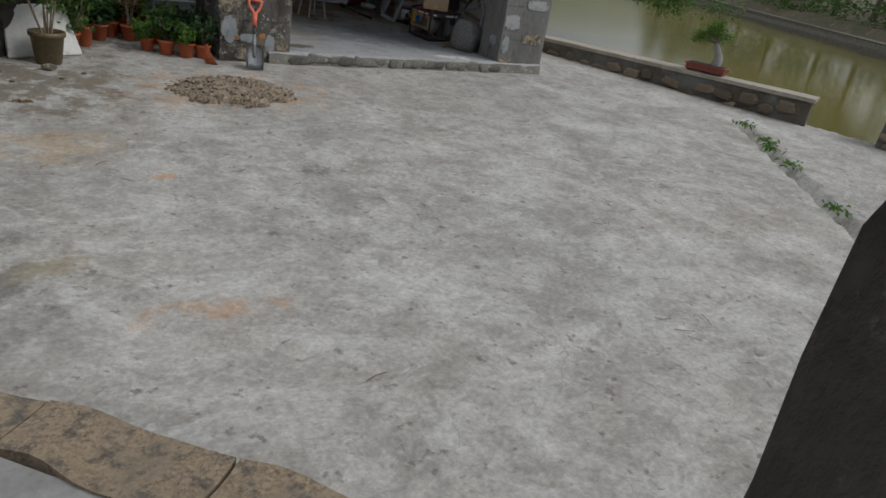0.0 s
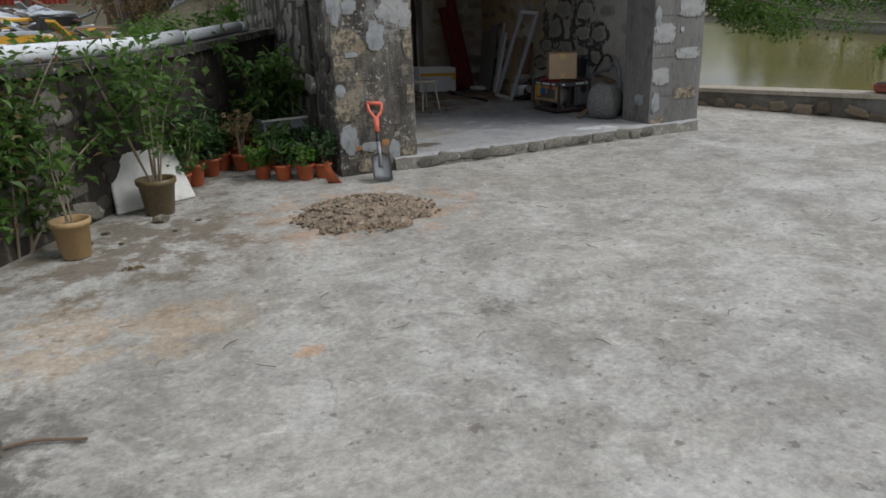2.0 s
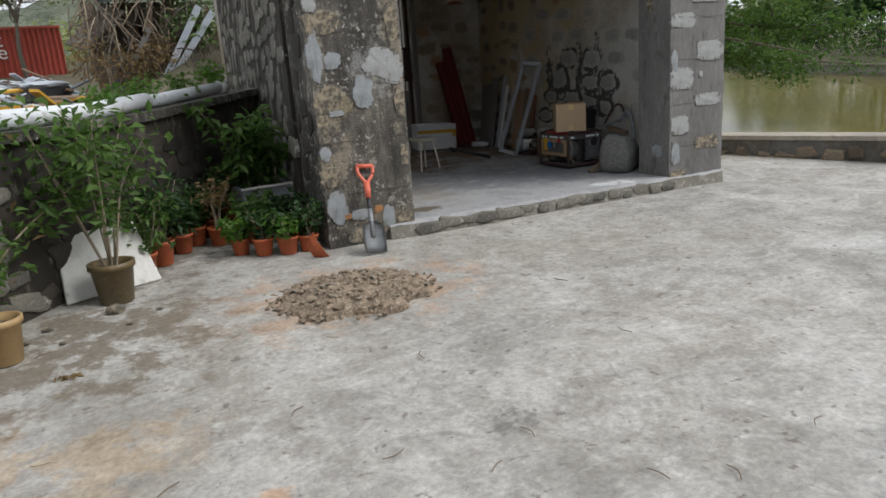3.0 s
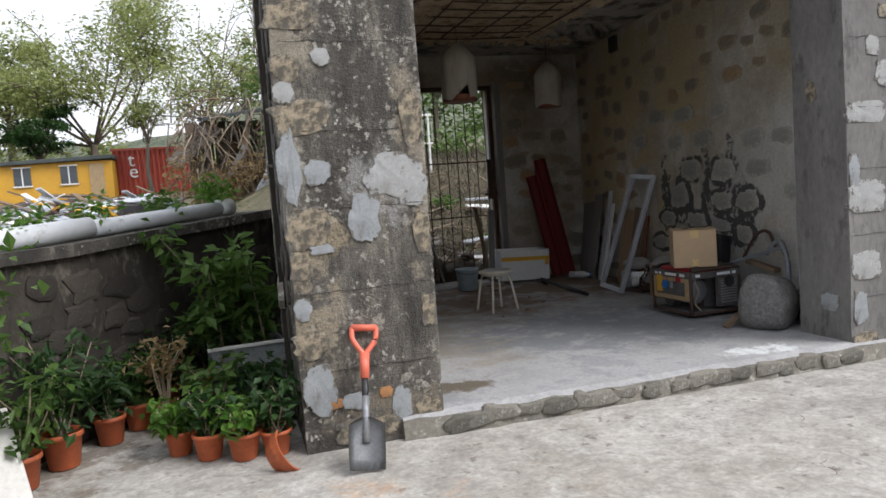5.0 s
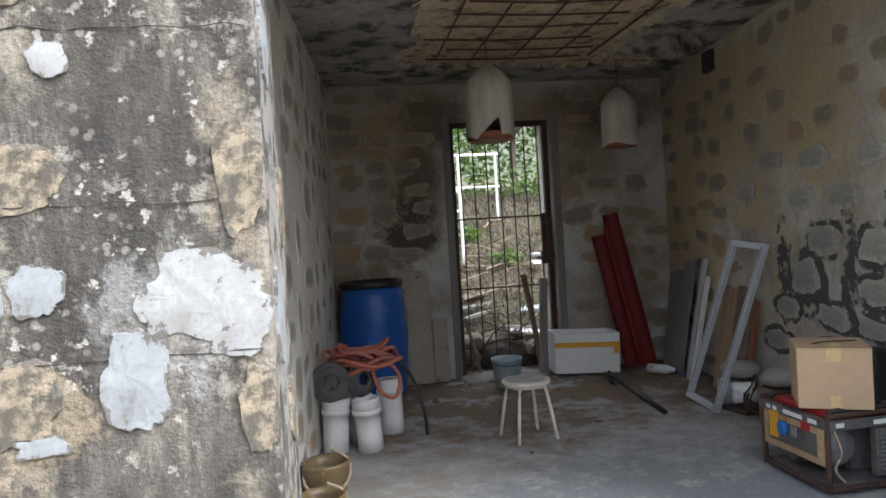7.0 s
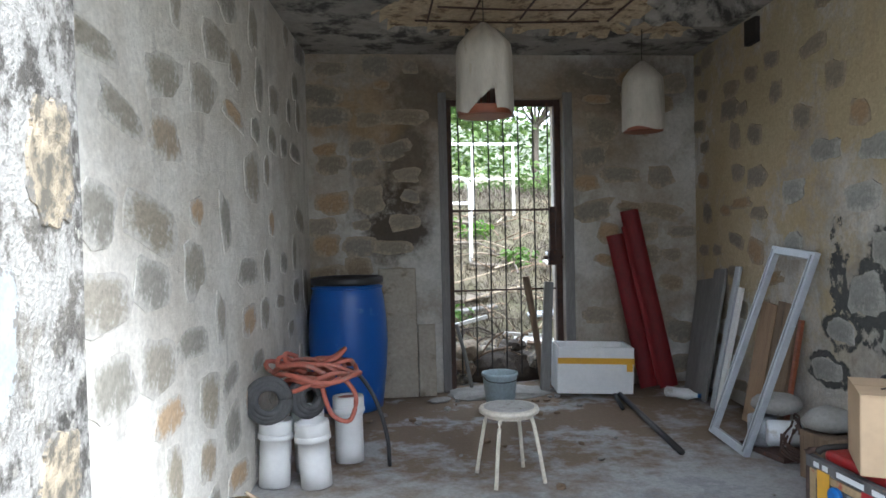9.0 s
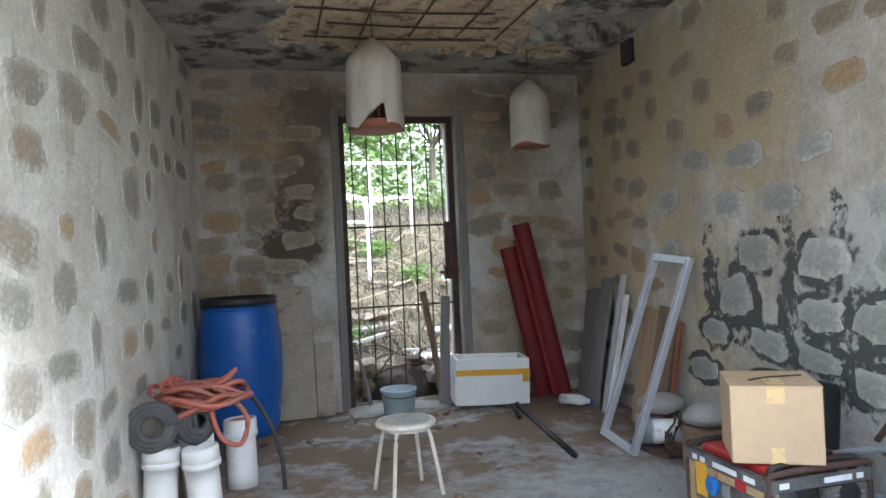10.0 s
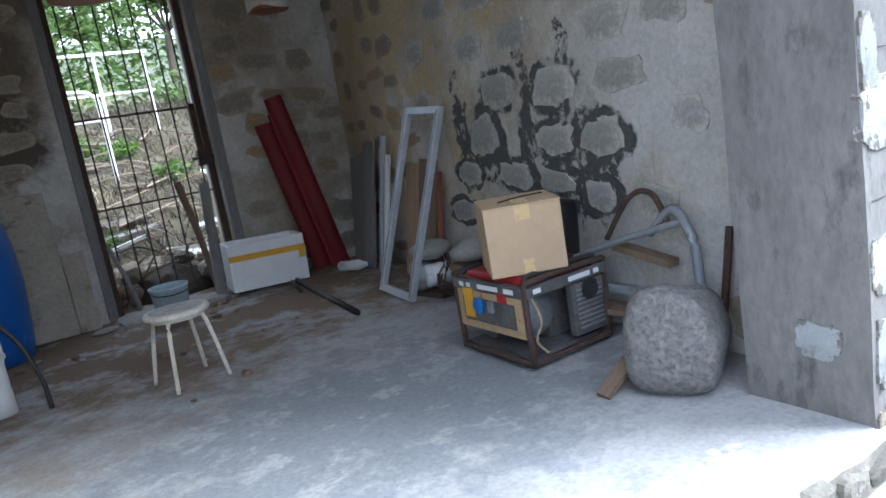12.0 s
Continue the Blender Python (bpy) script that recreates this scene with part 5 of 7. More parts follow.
def build_generator():
    g = thing("generator", "grimy portable generator, red tank and yellow panel", "generator", pose(4.505, 8.195, FLOOR + 0.004, 0, 0, 1))
    W, D, H = 0.43, 0.47, 0.345
    r = 0.013
    for y in (0, D):
        part("frame_hoop", tube(arc([(0, y, 0.02), (0, y, H - 0.02), (0.03, y, H + 0.015), (W - 0.03, y, H + 0.015), (W, y, H - 0.02), (W, y, 0.02)], 4), r, 8), M["rust"], g, smooth=True)
    for x in (0, W):
        part("frame_rail", tube([(x, 0, 0.03), (x, D, 0.03)], r, 8), M["rust"], g)
        part("frame_rail", tube([(x, 0, H - 0.03), (x, D, H - 0.03)], r * 0.8, 8), M["blackiron"], g)
    for y in (0.0, D):
        part("cross_rail", tube([(0, y, 0.03), (W, y, 0.03)], r, 8), M["rust"], g)
    part("pan", boxed(0.02, W - 0.02, 0.02, D - 0.02, 0.035, 0.05), M["gendark"], g)
    panel = part("control_panel", boxed(-0.012, 0.012, 0.015, D - 0.015, 0.13, H - 0.045, bev=0.004), M["genyellow"], g, "worn yellow control panel")
    part("panel_face", boxed(-0.0165, -0.0125, 0.06, D - 0.06, 0.165, H - 0.075), M["gendark"], panel, "dark printed face")
    part("socket", lathe([(0.036, 0), (0.036, 0.014), (0.022, 0.02)], 18), M["blueknob"], panel, "blue socket", m=pose(-0.016, 0.29, 0.24, 0, -90, 0))
    part("switch", boxed(-0.028, -0.0165, 0.19, 0.225, 0.22, 0.27, bev=0.003), M["steel"], panel)
    part("yellow_patch", boxed(-0.0185, -0.0168, 0.33, 0.40, 0.18, 0.31), M["tape"], panel)
    part("sticker", boxed(-0.0185, -0.0168, 0.1, 0.16, 0.27, 0.31), M["genred"], panel)
    part("top_strip", boxed(-0.016, 0.012, 0.0, D, H - 0.042, H + 0.004, bev=0.003), M["gendark"], g, "black strip with worn pale lettering")
    for k, (y0, y1) in enumerate(((0.05, 0.11), (0.15, 0.29), (0.34, 0.37), (0.39, 0.42))):
        part("worn_mark", boxed(-0.0185, -0.0165, y0, y1, H - 0.03, H - 0.01), M["pvc_out"], g)
    part("front_strip", boxed(0.0, W, -0.016, -0.002, H - 0.045, H + 0.0, bev=0.003), M["gendark"], g)
    for x0, x1 in ((0.03, 0.07), (0.22, 0.34), (0.36, 0.39)):
        part("worn_mark", boxed(x0, x1, -0.0185, -0.0165, H - 0.032, H - 0.012), M["pvc_out"], g)
    tank = part("fuel_tank", boxed(0.03, W - 0.03, 0.04, D - 0.04, H - 0.02, H + 0.03, bev=0.02), M["genred"], g, "red fuel tank", smooth=True)
    part("filler_cap", lathe([(0.03, 0), (0.032, 0.012), (0.025, 0.016)], 18), M["black"], tank, m=pose(W - 0.1, 0.1, H + 0.03))
    part("grip_bar", tube(arc([(0.02, 0.02, H + 0.01), (0.05, 0.03, H + 0.03), (0.2, 0.04, H + 0.032), (W - 0.05, 0.03, H + 0.03), (W - 0.01, 0.02, H + 0.01)], 4), 0.013, 8), M["blackiron"], g, smooth=True)
    part("grip_bar", tube(arc([(0.02, D - 0.02, H + 0.01), (0.05, D - 0.03, H + 0.03), (0.2, D - 0.04, H + 0.032), (W - 0.05, D - 0.03, H + 0.03), (W - 0.01, D - 0.02, H + 0.01)], 4), 0.013, 8), M["blackiron"], g, smooth=True)
    part("alternator", lathe([(0.07, -0.1), (0.095, -0.09), (0.1, 0.05), (0.07, 0.09)], 24), M["steel"], g, "dull steel alternator", smooth=True, m=pose(0.12, 0.16, 0.19, 90, 0, 0))
    part("engine_block", boxed(0.2, 0.4, 0.12, 0.42, 0.05, 0.3, bev=0.02), M["gendark"], g)
    grill = part("fan_cover", boxed(0.235, 0.415, -0.012, 0.03, 0.07, H - 0.05, bev=0.01), M["gendark"], g, "black louvred fan cover")
    for k in range(9):
        part("louvre", boxed(0.255, 0.395, -0.018, -0.0125, 0.10 + k * 0.02, 0.11 + k * 0.02), M["steel"], grill)
    part("recoil_hub", lathe([(0.04, 0), (0.045, 0.012), (0.02, 0.018)], 18), M["black"], grill, m=pose(0.325, -0.013, 0.26, 90, 0, 0))
    part("cable", tube(arc([(0.03, 0.0, 0.3), (0.05, -0.02, 0.2), (0.03, 0.0, 0.12), (0.07, -0.01, 0.06)], 5), 0.006, 6), M["twig"], g)
    part("muffler", lathe([(0.05, 0), (0.055, 0.02), (0.055, 0.2), (0.05, 0.22)], 18), M["rust"], g, m=pose(0.3, 0.2, 0.28, 0, 90, 90))
    part("carburettor", lump(0.06, 0.08, 0.06, 3, 0.3), M["gendark"], g, m=pose(0.1, 0.36, 0.1))


def build_carton():
    b = thing("cardboard_box", "closed brown cardboard box taped shut, on the generator", "box", pose(4.655, 8.365, 0.475, 0, 0, -29))
    w, d, h = 0.155, 0.15, 0.28
    part("carton", boxed(-w, w, -d, d, 0, h, bev=0.006), M["card"], b)
    part("flap", boxed(-w, w, -d, -0.002, h + 0.001, h + 0.006), M["card"], b, m=pose(0, 0, 0, 1.2, 0, 0))
    part("flap", boxed(-w, w, 0.004, d, h + 0.001, h + 0.005), M["card"], b)
    part("tape", boxed(-0.03, 0.03, -d - 0.002, -d + 0.001, h - 0.06, h + 0.004), M["cardtape"], b, "yellowed tape")
    part("tape", boxed(-0.022, 0.022, -d - 0.002, -d + 0.001, 0, 0.06), M["cardtape"], b, "yellowed tape")
    part("tape", boxed(-0.03, 0.03, -d, -d + 0.12, h + 0.0085, h + 0.0105), M["cardtape"], b, "yellowed tape")
    part("cord", tube(arc([(-0.08, -0.08, h + 0.012), (0.0, -0.03, h + 0.014), (0.12, 0.02, h + 0.012)], 4), 0.003, 5), M["black"], b)


def build_black_tub():
    t = thing("black_tub", "upended shiny black plastic tub against the wall", "tub", pose(5.0, 8.72, FLOOR + 0.003, 0, 8, 10))
    part("tub_shell", boxed(-0.07, 0.07, -0.2, 0.18, 0, 0.58, bev=0.04), M["black"], t, smooth=True)
    part("rim", tube(arc([(-0.07, -0.19, 0.02), (-0.075, -0.2, 0.5), (-0.075, -0.14, 0.575), (-0.075, 0.12, 0.59), (-0.07, 0.17, 0.5), (-0.07, 0.17, 0.02)], 5), 0.013, 7), M["black"], t, smooth=True)


def build_tube_frame():
    f = thing("tube_rack", "bent grey steel tube frame lying against the wall", "metal frame", pose(5.0, 8.0, FLOOR))
    part("tube", tube([(-0.08, 0.42, 0.33), (-0.03, 0.1, 0.44), (0.0, -0.18, 0.52)], 0.014, 8), M["greysteel"], f)
    part("tube", tube(arc([(0.02, 0.0, 0.46), (0.02, -0.12, 0.56), (0.0, -0.2, 0.5), (-0.01, -0.24, 0.4), (-0.02, -0.25, 0.16)], 5), 0.019, 8), M["greysteel"], f, smooth=True)
    part("tube", boxed(-0.03, 0.0, -0.33, 0.4, 0.2, 0.235, bev=0.004), M["greysteel"], f)
    part("tube", boxed(-0.02, 0.03, -0.3, 0.42, 0.06, 0.1, bev=0.004), M["greysteel"], f)
    part("tube", tube(arc([(0.03, 0.25, 0.42), (0.03, 0.1, 0.6), (0.03, -0.02, 0.62), (0.02, -0.1, 0.5)], 5), 0.012, 8), M["rust"], f)
    part("strut", tube([(0.0, -0.3, 0.02), (0.03, -0.36, 0.5)], 0.015, 7), M["rust"], f)
    part("plank", boxed(-0.06, 0.06, -0.2, 0.45, 0.115, 0.14), M["wood"], f, m=pose(0, 0, 0, 0, 0, 4))
    part("wood_offcut", boxed(-0.03, 0.03, -0.15, 0.15, 0.38, 0.41), M["wood"], f, m=pose(0.03, 0.12, -0.02, 10, 0, 0))


def build_block():
    bm = bmesh.new()
    bmesh.ops.create_icosphere(bm, subdivisions=5, radius=1)
    for v in bm.verts:
        d = v.co.copy()
        q = sum(abs(c) ** 4.6 for c in d) ** (-1 / 4.6)
        d *= q * (1 + 0.10 * noise.noise(d * 1.3 + Vector((17, 3, 0))))
        taper = 1.0 - 0.24 * max(0, d.z) + 0.05 * min(0, d.z)
        v.co = Vector((d.x * 0.18 * taper, d.y * 0.165 * taper, d.z * 0.19 - 0.035 * max(0, d.z) * (d.x + 0.4)))
        v.co += 0.0045 * Vector((noise.noise(v.co * 55), noise.noise(v.co * 55 + Vector((5, 0, 0))), noise.noise(v.co * 55 + Vector((0, 5, 0)))))
    solo("concrete_lump", bm, M["aggregate"], "big grey lump of pebbly concrete on the sill", "concrete block", pose(4.75, 7.69, FLOOR + 0.18, 0, 0, 28), smooth=True)
    solo("wood_shard", boxed(-0.028, 0.028, -0.01, 0.01, 0, 0.17, bev=0.003), M["wood"], "splintered brown wood leaning on the concrete lump", "wood scrap", leaning((4.48, 7.80, FLOOR + 0.012), (4.66, 7.80, 0.21), (0.2, -1, 0)))


def build_cage(x, y, r, z0, z1, rz, torn):
    c = thing("bird_cage", "bird cage hung from the ceiling under a pale cloth cover", "bird cage", pose(x, y, z0, 0, 0, rz), group="covered bird cages")
    h = z1 - z0
    bm = bmesh.new()
    seg, rows = 72, []
    prof = [(1.0, 0.02), (1.01, 0.12), (1.0, 0.2), (0.995, 0.3), (0.99, 0.4), (0.985, 0.5), (0.99, 0.58), (0.98, 0.68), (0.93, 0.76), (0.6, 0.88), (0.28, 0.96), (0.10, 1.0)]
    for rr, zz in prof:
        row = []
        for i in range(seg):
            a = 2 * math.pi * i / seg
            fold = 1 + (0.016 + 0.09 * max(0, zz - 0.66)) * math.sin(a * 9 + 2 * math.sin(a * 2)) + 0.008 * math.sin(a * 17 + zz * 9) + 0.016 * noise.noise(Vector((math.cos(a) * 2, math.sin(a) * 2, zz * 4)))
            lift = 0.0
            if zz < 0.6:
                da = (a - torn + math.pi) % (2 * math.pi) - math.pi
                lift = 0.24 * max(0, 1 - abs(da - 0.15) / 0.85) * max(0, 1 - zz / 0.6) if -0.7 < da < 0.22 else 0.03 * max(0, 1 - zz / 0.6) * math.sin(3 * a)
            row.append(bm.verts.new((rr * r * fold * math.cos(a), rr * r * fold * math.sin(a), h * (zz + lift))))
        rows.append(row)
    for p, q in zip(rows, rows[1:]):
        for i in range(seg):
            bm.faces.new((p[i], p[(i + 1) % seg], q[(i + 1) % seg], q[i]))
    bm.faces.new(rows[-1])
    part("cloth_cover", bm, M["cloth"], c, smooth=True)
    part("cage_base", lathe([(r * 0.8, -0.005), (r * 0.94, 0.0), (r * 0.95, 0.05), (r * 0.9, 0.055), (r * 0.88, 0.015), (r * 0.3, 0.012)], 30), M["cagewood"], c, "red-brown wooden base")
    for k in range(22):
        a = 2 * math.pi * k / 22
        part("cage_wire", tube([(r * 0.92 * math.cos(a), r * 0.92 * math.sin(a), 0.05), (r * 0.92 * math.cos(a), r * 0.92 * math.sin(a), h * 0.4)], 0.0025, 4), M["cagewood"], c)
    part("hook_wire", tube([(0, 0, h * 0.98), (0.005, 0, h + 0.04), (0, 0, CEIL + 0.03 - z0)], 0.003, 5), M["blackiron"], c)


def build_gate_clutter():
    p = thing("plastic_pail", "pale blue translucent plastic pail near the gate", "pail", pose(3.70, 11.05, FLOOR + 0.002))
    part("pail_body", lathe([(0.09, 0), (0.1, 0.005), (0.125, 0.22), (0.132, 0.225), (0.132, 0.24), (0.122, 0.24), (0.118, 0.21), (0.09, 0.012)], 28), M["bluepail"], p, smooth=True)
    part("bail", tube(arc([(-0.13, 0, 0.225), (-0.1, -0.1, 0.2), (0, -0.135, 0.19), (0.1, -0.1, 0.2), (0.13, 0, 0.225)], 5), 0.003, 5), M["blackiron"], p)
    solo("wooden_post", boxed(-0.035, 0.035, -0.02, 0.02, 0, 0.86, bev=0.004), M["greyboard"], "grey weathered post leaning beside the gate", "post", leaning((4.11, 11.38, FLOOR + 0.004), (4.19, 11.5, 0.95), (1, 0, 0)))
    solo("wooden_stake", tube([(0, 0, 0), (0.01, 0, 0.45), (0, 0, 0.9)], 0.024, 7, taper=0.03), M["wood"], "rough brown stake leaning at the gate", "stake", leaning((4.13, 11.50, FLOOR + 0.004), (4.02, 11.57, 0.98), (1, 0, 0)))
    solo("wooden_stake", tube([(0, 0, 0), (0.01, 0, 0.3), (0, 0, 0.55)], 0.016, 7), M["greyboard"], "grey stake leaning at the gate", "stake", leaning((3.56, 11.45, FLOOR + 0.004), (3.46, 11.57, 0.6), (1, 0, 0)))
    solo("timber_strip", boxed(-0.5, 0.5, -0.02, 0.02, 0, 0.024, bev=0.003), M["greyboard"], "pale timber strip lying under the foam box", "timber", pose(4.3, 11.42, FLOOR + 0.002, 0, 0, 3))
    solo("black_pipe", tube([(4.66, 11.42, FLOOR + 0.02), (4.62, 11.1, FLOOR + 0.02), (4.53, 10.3, FLOOR + 0.02), (4.47, 9.76, FLOOR + 0.02)], 0.019, 9), M["black"], "black plastic pipe lying on the floor", "pipe", smooth=True)
    solo("short_black_pipe", tube([(4.60, 11.2, FLOOR + 0.016), (4.5, 10.75, FLOOR + 0.016)], 0.015, 8), M["black"], "short black pipe lying on the floor", "pipe", smooth=True)
    s = thing("leaning_slab", "thin grey concrete slabs leaning behind the drum", "slab", leaning((3.0, 11.44, FLOOR + 0.003), (3.0, 11.545, 1.08), (1, 0, 0)))
    part("slab_front", boxed(-0.15, 0.14, -0.025, 0.01, 0, 0.99, bev=0.008), M["slabwarm"], s)
    part("slab_back", boxed(0.145, 0.28, -0.02, 0.02, 0, 0.55, bev=0.008), M["slabwarm"], s)
    b = thing("plastic_bottle", "crumpled clear plastic bottle on the floor", "bottle", pose(5.03, 10.98, FLOOR + 0.045, 90, 0, 40))
    part("bottle_body", lathe([(0.03, -0.12), (0.04, -0.11), (0.037, -0.03), (0.042, 0.05), (0.02, 0.1), (0.014, 0.13)], 18), M["pvc_out"], b, smooth=True)
    part("cap", lathe([(0.015, 0.128), (0.015, 0.145)], 14), M["blueknob"], b)
    rng = random.Random(21)
    meshes = [made("chip", lump(0.03, 0.024, 0.014, k, 0.35, 1), M["slab" if k % 3 else "wood"]) for k in range(6)]
    for k in range(46):
        x, y = (rng.uniform(2.7, 5.0), rng.uniform(9.0, 11.4)) if k < 30 else (rng.uniform(3.3, 4.2), rng.uniform(11.1, 11.52))
        if math.hypot(x - 2.6, y - 11.2) < 0.33 or x > 4.8 or math.hypot(x - 3.47, y - 9.55) < 0.25:
            continue
        ob = tagged(new("rubble_chip", rng.choice(meshes)), "small chip of rubble on the dirty floor", "rubble", "rubble chips")
        ob.matrix_basis = pose(x, y, FLOOR + 0.008, 0, 0, rng.uniform(0, 360)) @ Matrix.Scale(rng.uniform(0.4, 1.3), 4)
    slabm = lump(0.1, 0.06, 0.015, 4, 0.25, 2)
    solo("broken_tile", slabm, M["slab"], "flat broken tile on the floor by the slabs", "tile", pose(3.28, 11.25, FLOOR + 0.014, 4, 0, 30))
    pile = thing("rubble_pile", "rubble, sticks and earth heaped behind the gate", "rubble heap", pose(3.88, 12.15, 0.0))
    for k in range(26):
        sx = rng.uniform(0.05, 0.15)
        part("rubble_stone", lump(sx, sx * 0.8, sx * 0.6, 40 + k, 0.3, 2), M[rng.choice(["stone_brown", "stone_ext", "wood", "beige", "soil"])], pile, m=pose(rng.uniform(-0.42, 0.42), rng.uniform(-0.32, 0.4), 0.1 + rng.uniform(0.0, 0.28), 0, 0, rng.uniform(0, 360)))
    for k in range(34):
        a = Vector((rng.uniform(-0.45, 0.45), rng.uniform(-0.3, 0.5), rng.uniform(0.15, 0.5)))
        d = Vector((rng.uniform(-0.4, 0.4), rng.uniform(-0.2, 0.2), rng.uniform(-0.1, 0.25)))
        part("stick", tube(arc([a, a + d * 0.5 + Vector((0, 0, 0.04)), a + d], 3), rng.uniform(0.004, 0.012), 5), M[rng.choice(["twig", "wood", "bark"])], pile)
    part("earth_core", lump(0.46, 0.42, 0.3, 3, 0.2, 3), M["soil"], pile, m=pose(0, 0.05, 0.05))
    part("grey_drift", lump(0.4, 0.22, 0.05, 6, 0.25, 3), M["slab"], pile, m=pose(-0.12, -0.72, 0.095))


build_stool()
build_drum()
build_pipes()
build_hoses()
build_clay_pots()
build_foam_box()
build_red_board()
build_window_frame()
build_corner_boards()
build_pump()
build_generator()
build_carton()
build_black_tub()
build_tube_frame()
build_block()
build_cage(3.50, 10.27, 0.172, 2.04, 2.60, -90, radians(-2))
build_cage(4.76, 10.95, 0.148, 2.04, 2.54, 200, radians(200))
build_gate_clutter()
# no opening is cut: a black block gives the hole its shade
solo("wall_hole", boxed(5.30, 5.36, 10.40, 10.54, 2.54, 2.70), M["blackiron"], "black block painted as the dark of a square wall hole", "wall hole", kind="structure")


# ---- in the yard ----
def build_shovel():
    s = thing("shovel", "short shovel with a coral D-grip, leaning on the pillar", "shovel", leaning((1.76, 6.745, gz(0, 6.8) + 0.004), (1.845, 7.03, 0.555), (1, 0, 0)))
    bm = bmesh.new()
    rows = []
    for z, w, dip in ((0.0, 0.078, 0.0), (0.05, 0.082, 0.008), (0.15, 0.083, 0.012), (0.2, 0.08, 0.01), (0.215, 0.055, 0.006), (0.23, 0.02, 0.0)):
        rows.append([bm.verts.new((w * (i / 6 - 0.5) * 2, -0.02 + dip + 0.02 * (abs(i - 3) / 3) ** 2 * -1, z)) for i in range(7)])
    for a, b in zip(rows, rows[1:]):
        for i in range(6):
            bm.faces.new((a[i], a[i + 1], b[i + 1], b[i]))
    bmesh.ops.solidify(bm, geom=bm.faces[:], thickness=0.004)
    part("blade", bm, M["steel"], s, "scuffed pale steel blade", smooth=True)
    part("socket", tube([(0, -0.012, 0.12), (0, -0.004, 0.25), (0, 0, 0.33)], 0.018, 12, taper=0.016), M["steel"], s, smooth=True)
    part("shaft", tube([(0, 0, 0.26), (0, 0, 0.44)], 0.016, 12), M["black"], s, "black shaft", smooth=True)
    grip = part("grip", tube([(0, 0, 0.41), (0, 0, 0.53)], 0.021, 12, taper=0.024), M["coral"], s, "coral plastic grip", smooth=True)
    for k in (-1, 1):
        part("grip_arm", tube(arc([(0, 0, 0.52), (0.03 * k, 0, 0.56), (0.055 * k, 0, 0.60), (0.058 * k, 0, 0.655)], 4), 0.013, 9), M["coral"], grip, smooth=True)
    part("grip_bar", tube([(-0.06, 0, 0.655), (0.06, 0, 0.655)], 0.016, 12), M["coral"], grip, smooth=True)


def build_mound():
    x0, y0 = 1.36, 6.06
    mound = thing("earth_mound", "low heap of dug brown earth and clods", "earth heap", pose(x0, y0, gz(x0, y0)))
    bm = bmesh.new()
    n = 46
    g = [[None] * (n + 1) for _ in range(n + 1)]
    for i in range(n + 1):
        for j in range(n + 1):
            x, y = 1.2 * (i / n - 0.5), 1.06 * (j / n - 0.5)
            d = math.hypot(x / 0.46, y / 0.42) + 0.16 * noise.noise(Vector((x * 5, y * 5, 0)))
            z = 0.08 * max(0, 1 - d * d) ** 0.7 if d < 1 else -0.06
            z += (0.022 * noise.noise(Vector((x * 18, y * 18, 2))) + 0.012 * noise.noise(Vector((x * 45, y * 45, 2)))) * (d < 1)
            g[i][j] = bm.verts.new((x, y, z))
    for i in range(n):
        for j in range(n):
            bm.faces.new((g[i][j], g[i + 1][j], g[i + 1][j + 1], g[i][j + 1]))
    part("mound_body", bm, M["spoil"], mound)
    rng = random.Random(6)
    meshes = [made("clod", lump(0.016, 0.013, 0.010, k, 0.4, 1), M["spoil" if k % 3 else "beige"]) for k in range(8)]
    for k in range(280):
        a, r = rng.uniform(0, 6.283), rng.uniform(0, 1) ** 0.5 * 1.12
        x, y = 0.47 * r * math.cos(a), 0.43 * r * math.sin(a)
        ob = new("clod", rng.choice(meshes))
        ob.parent = mound
        ob.matrix_basis = pose(x, y, 0.08 * max(0, 1 - r * r) ** 0.7 + 0.005, 0, 0, rng.uniform(0, 360)) @ Matrix.Scale(rng.uniform(0.4, 1.5), 4)


def pot_mesh(r, h, lip=1.08, base=0.72):
    return lathe([(r * base, 0), (r * (base + 0.04), 0.004), (r * 0.97, h * 0.84), (r * lip, h * 0.86), (r * lip, h), (r * 0.96, h), (r * 0.9, h * 0.86), (r * 0.86, h * 0.8)], 26, cap=False)


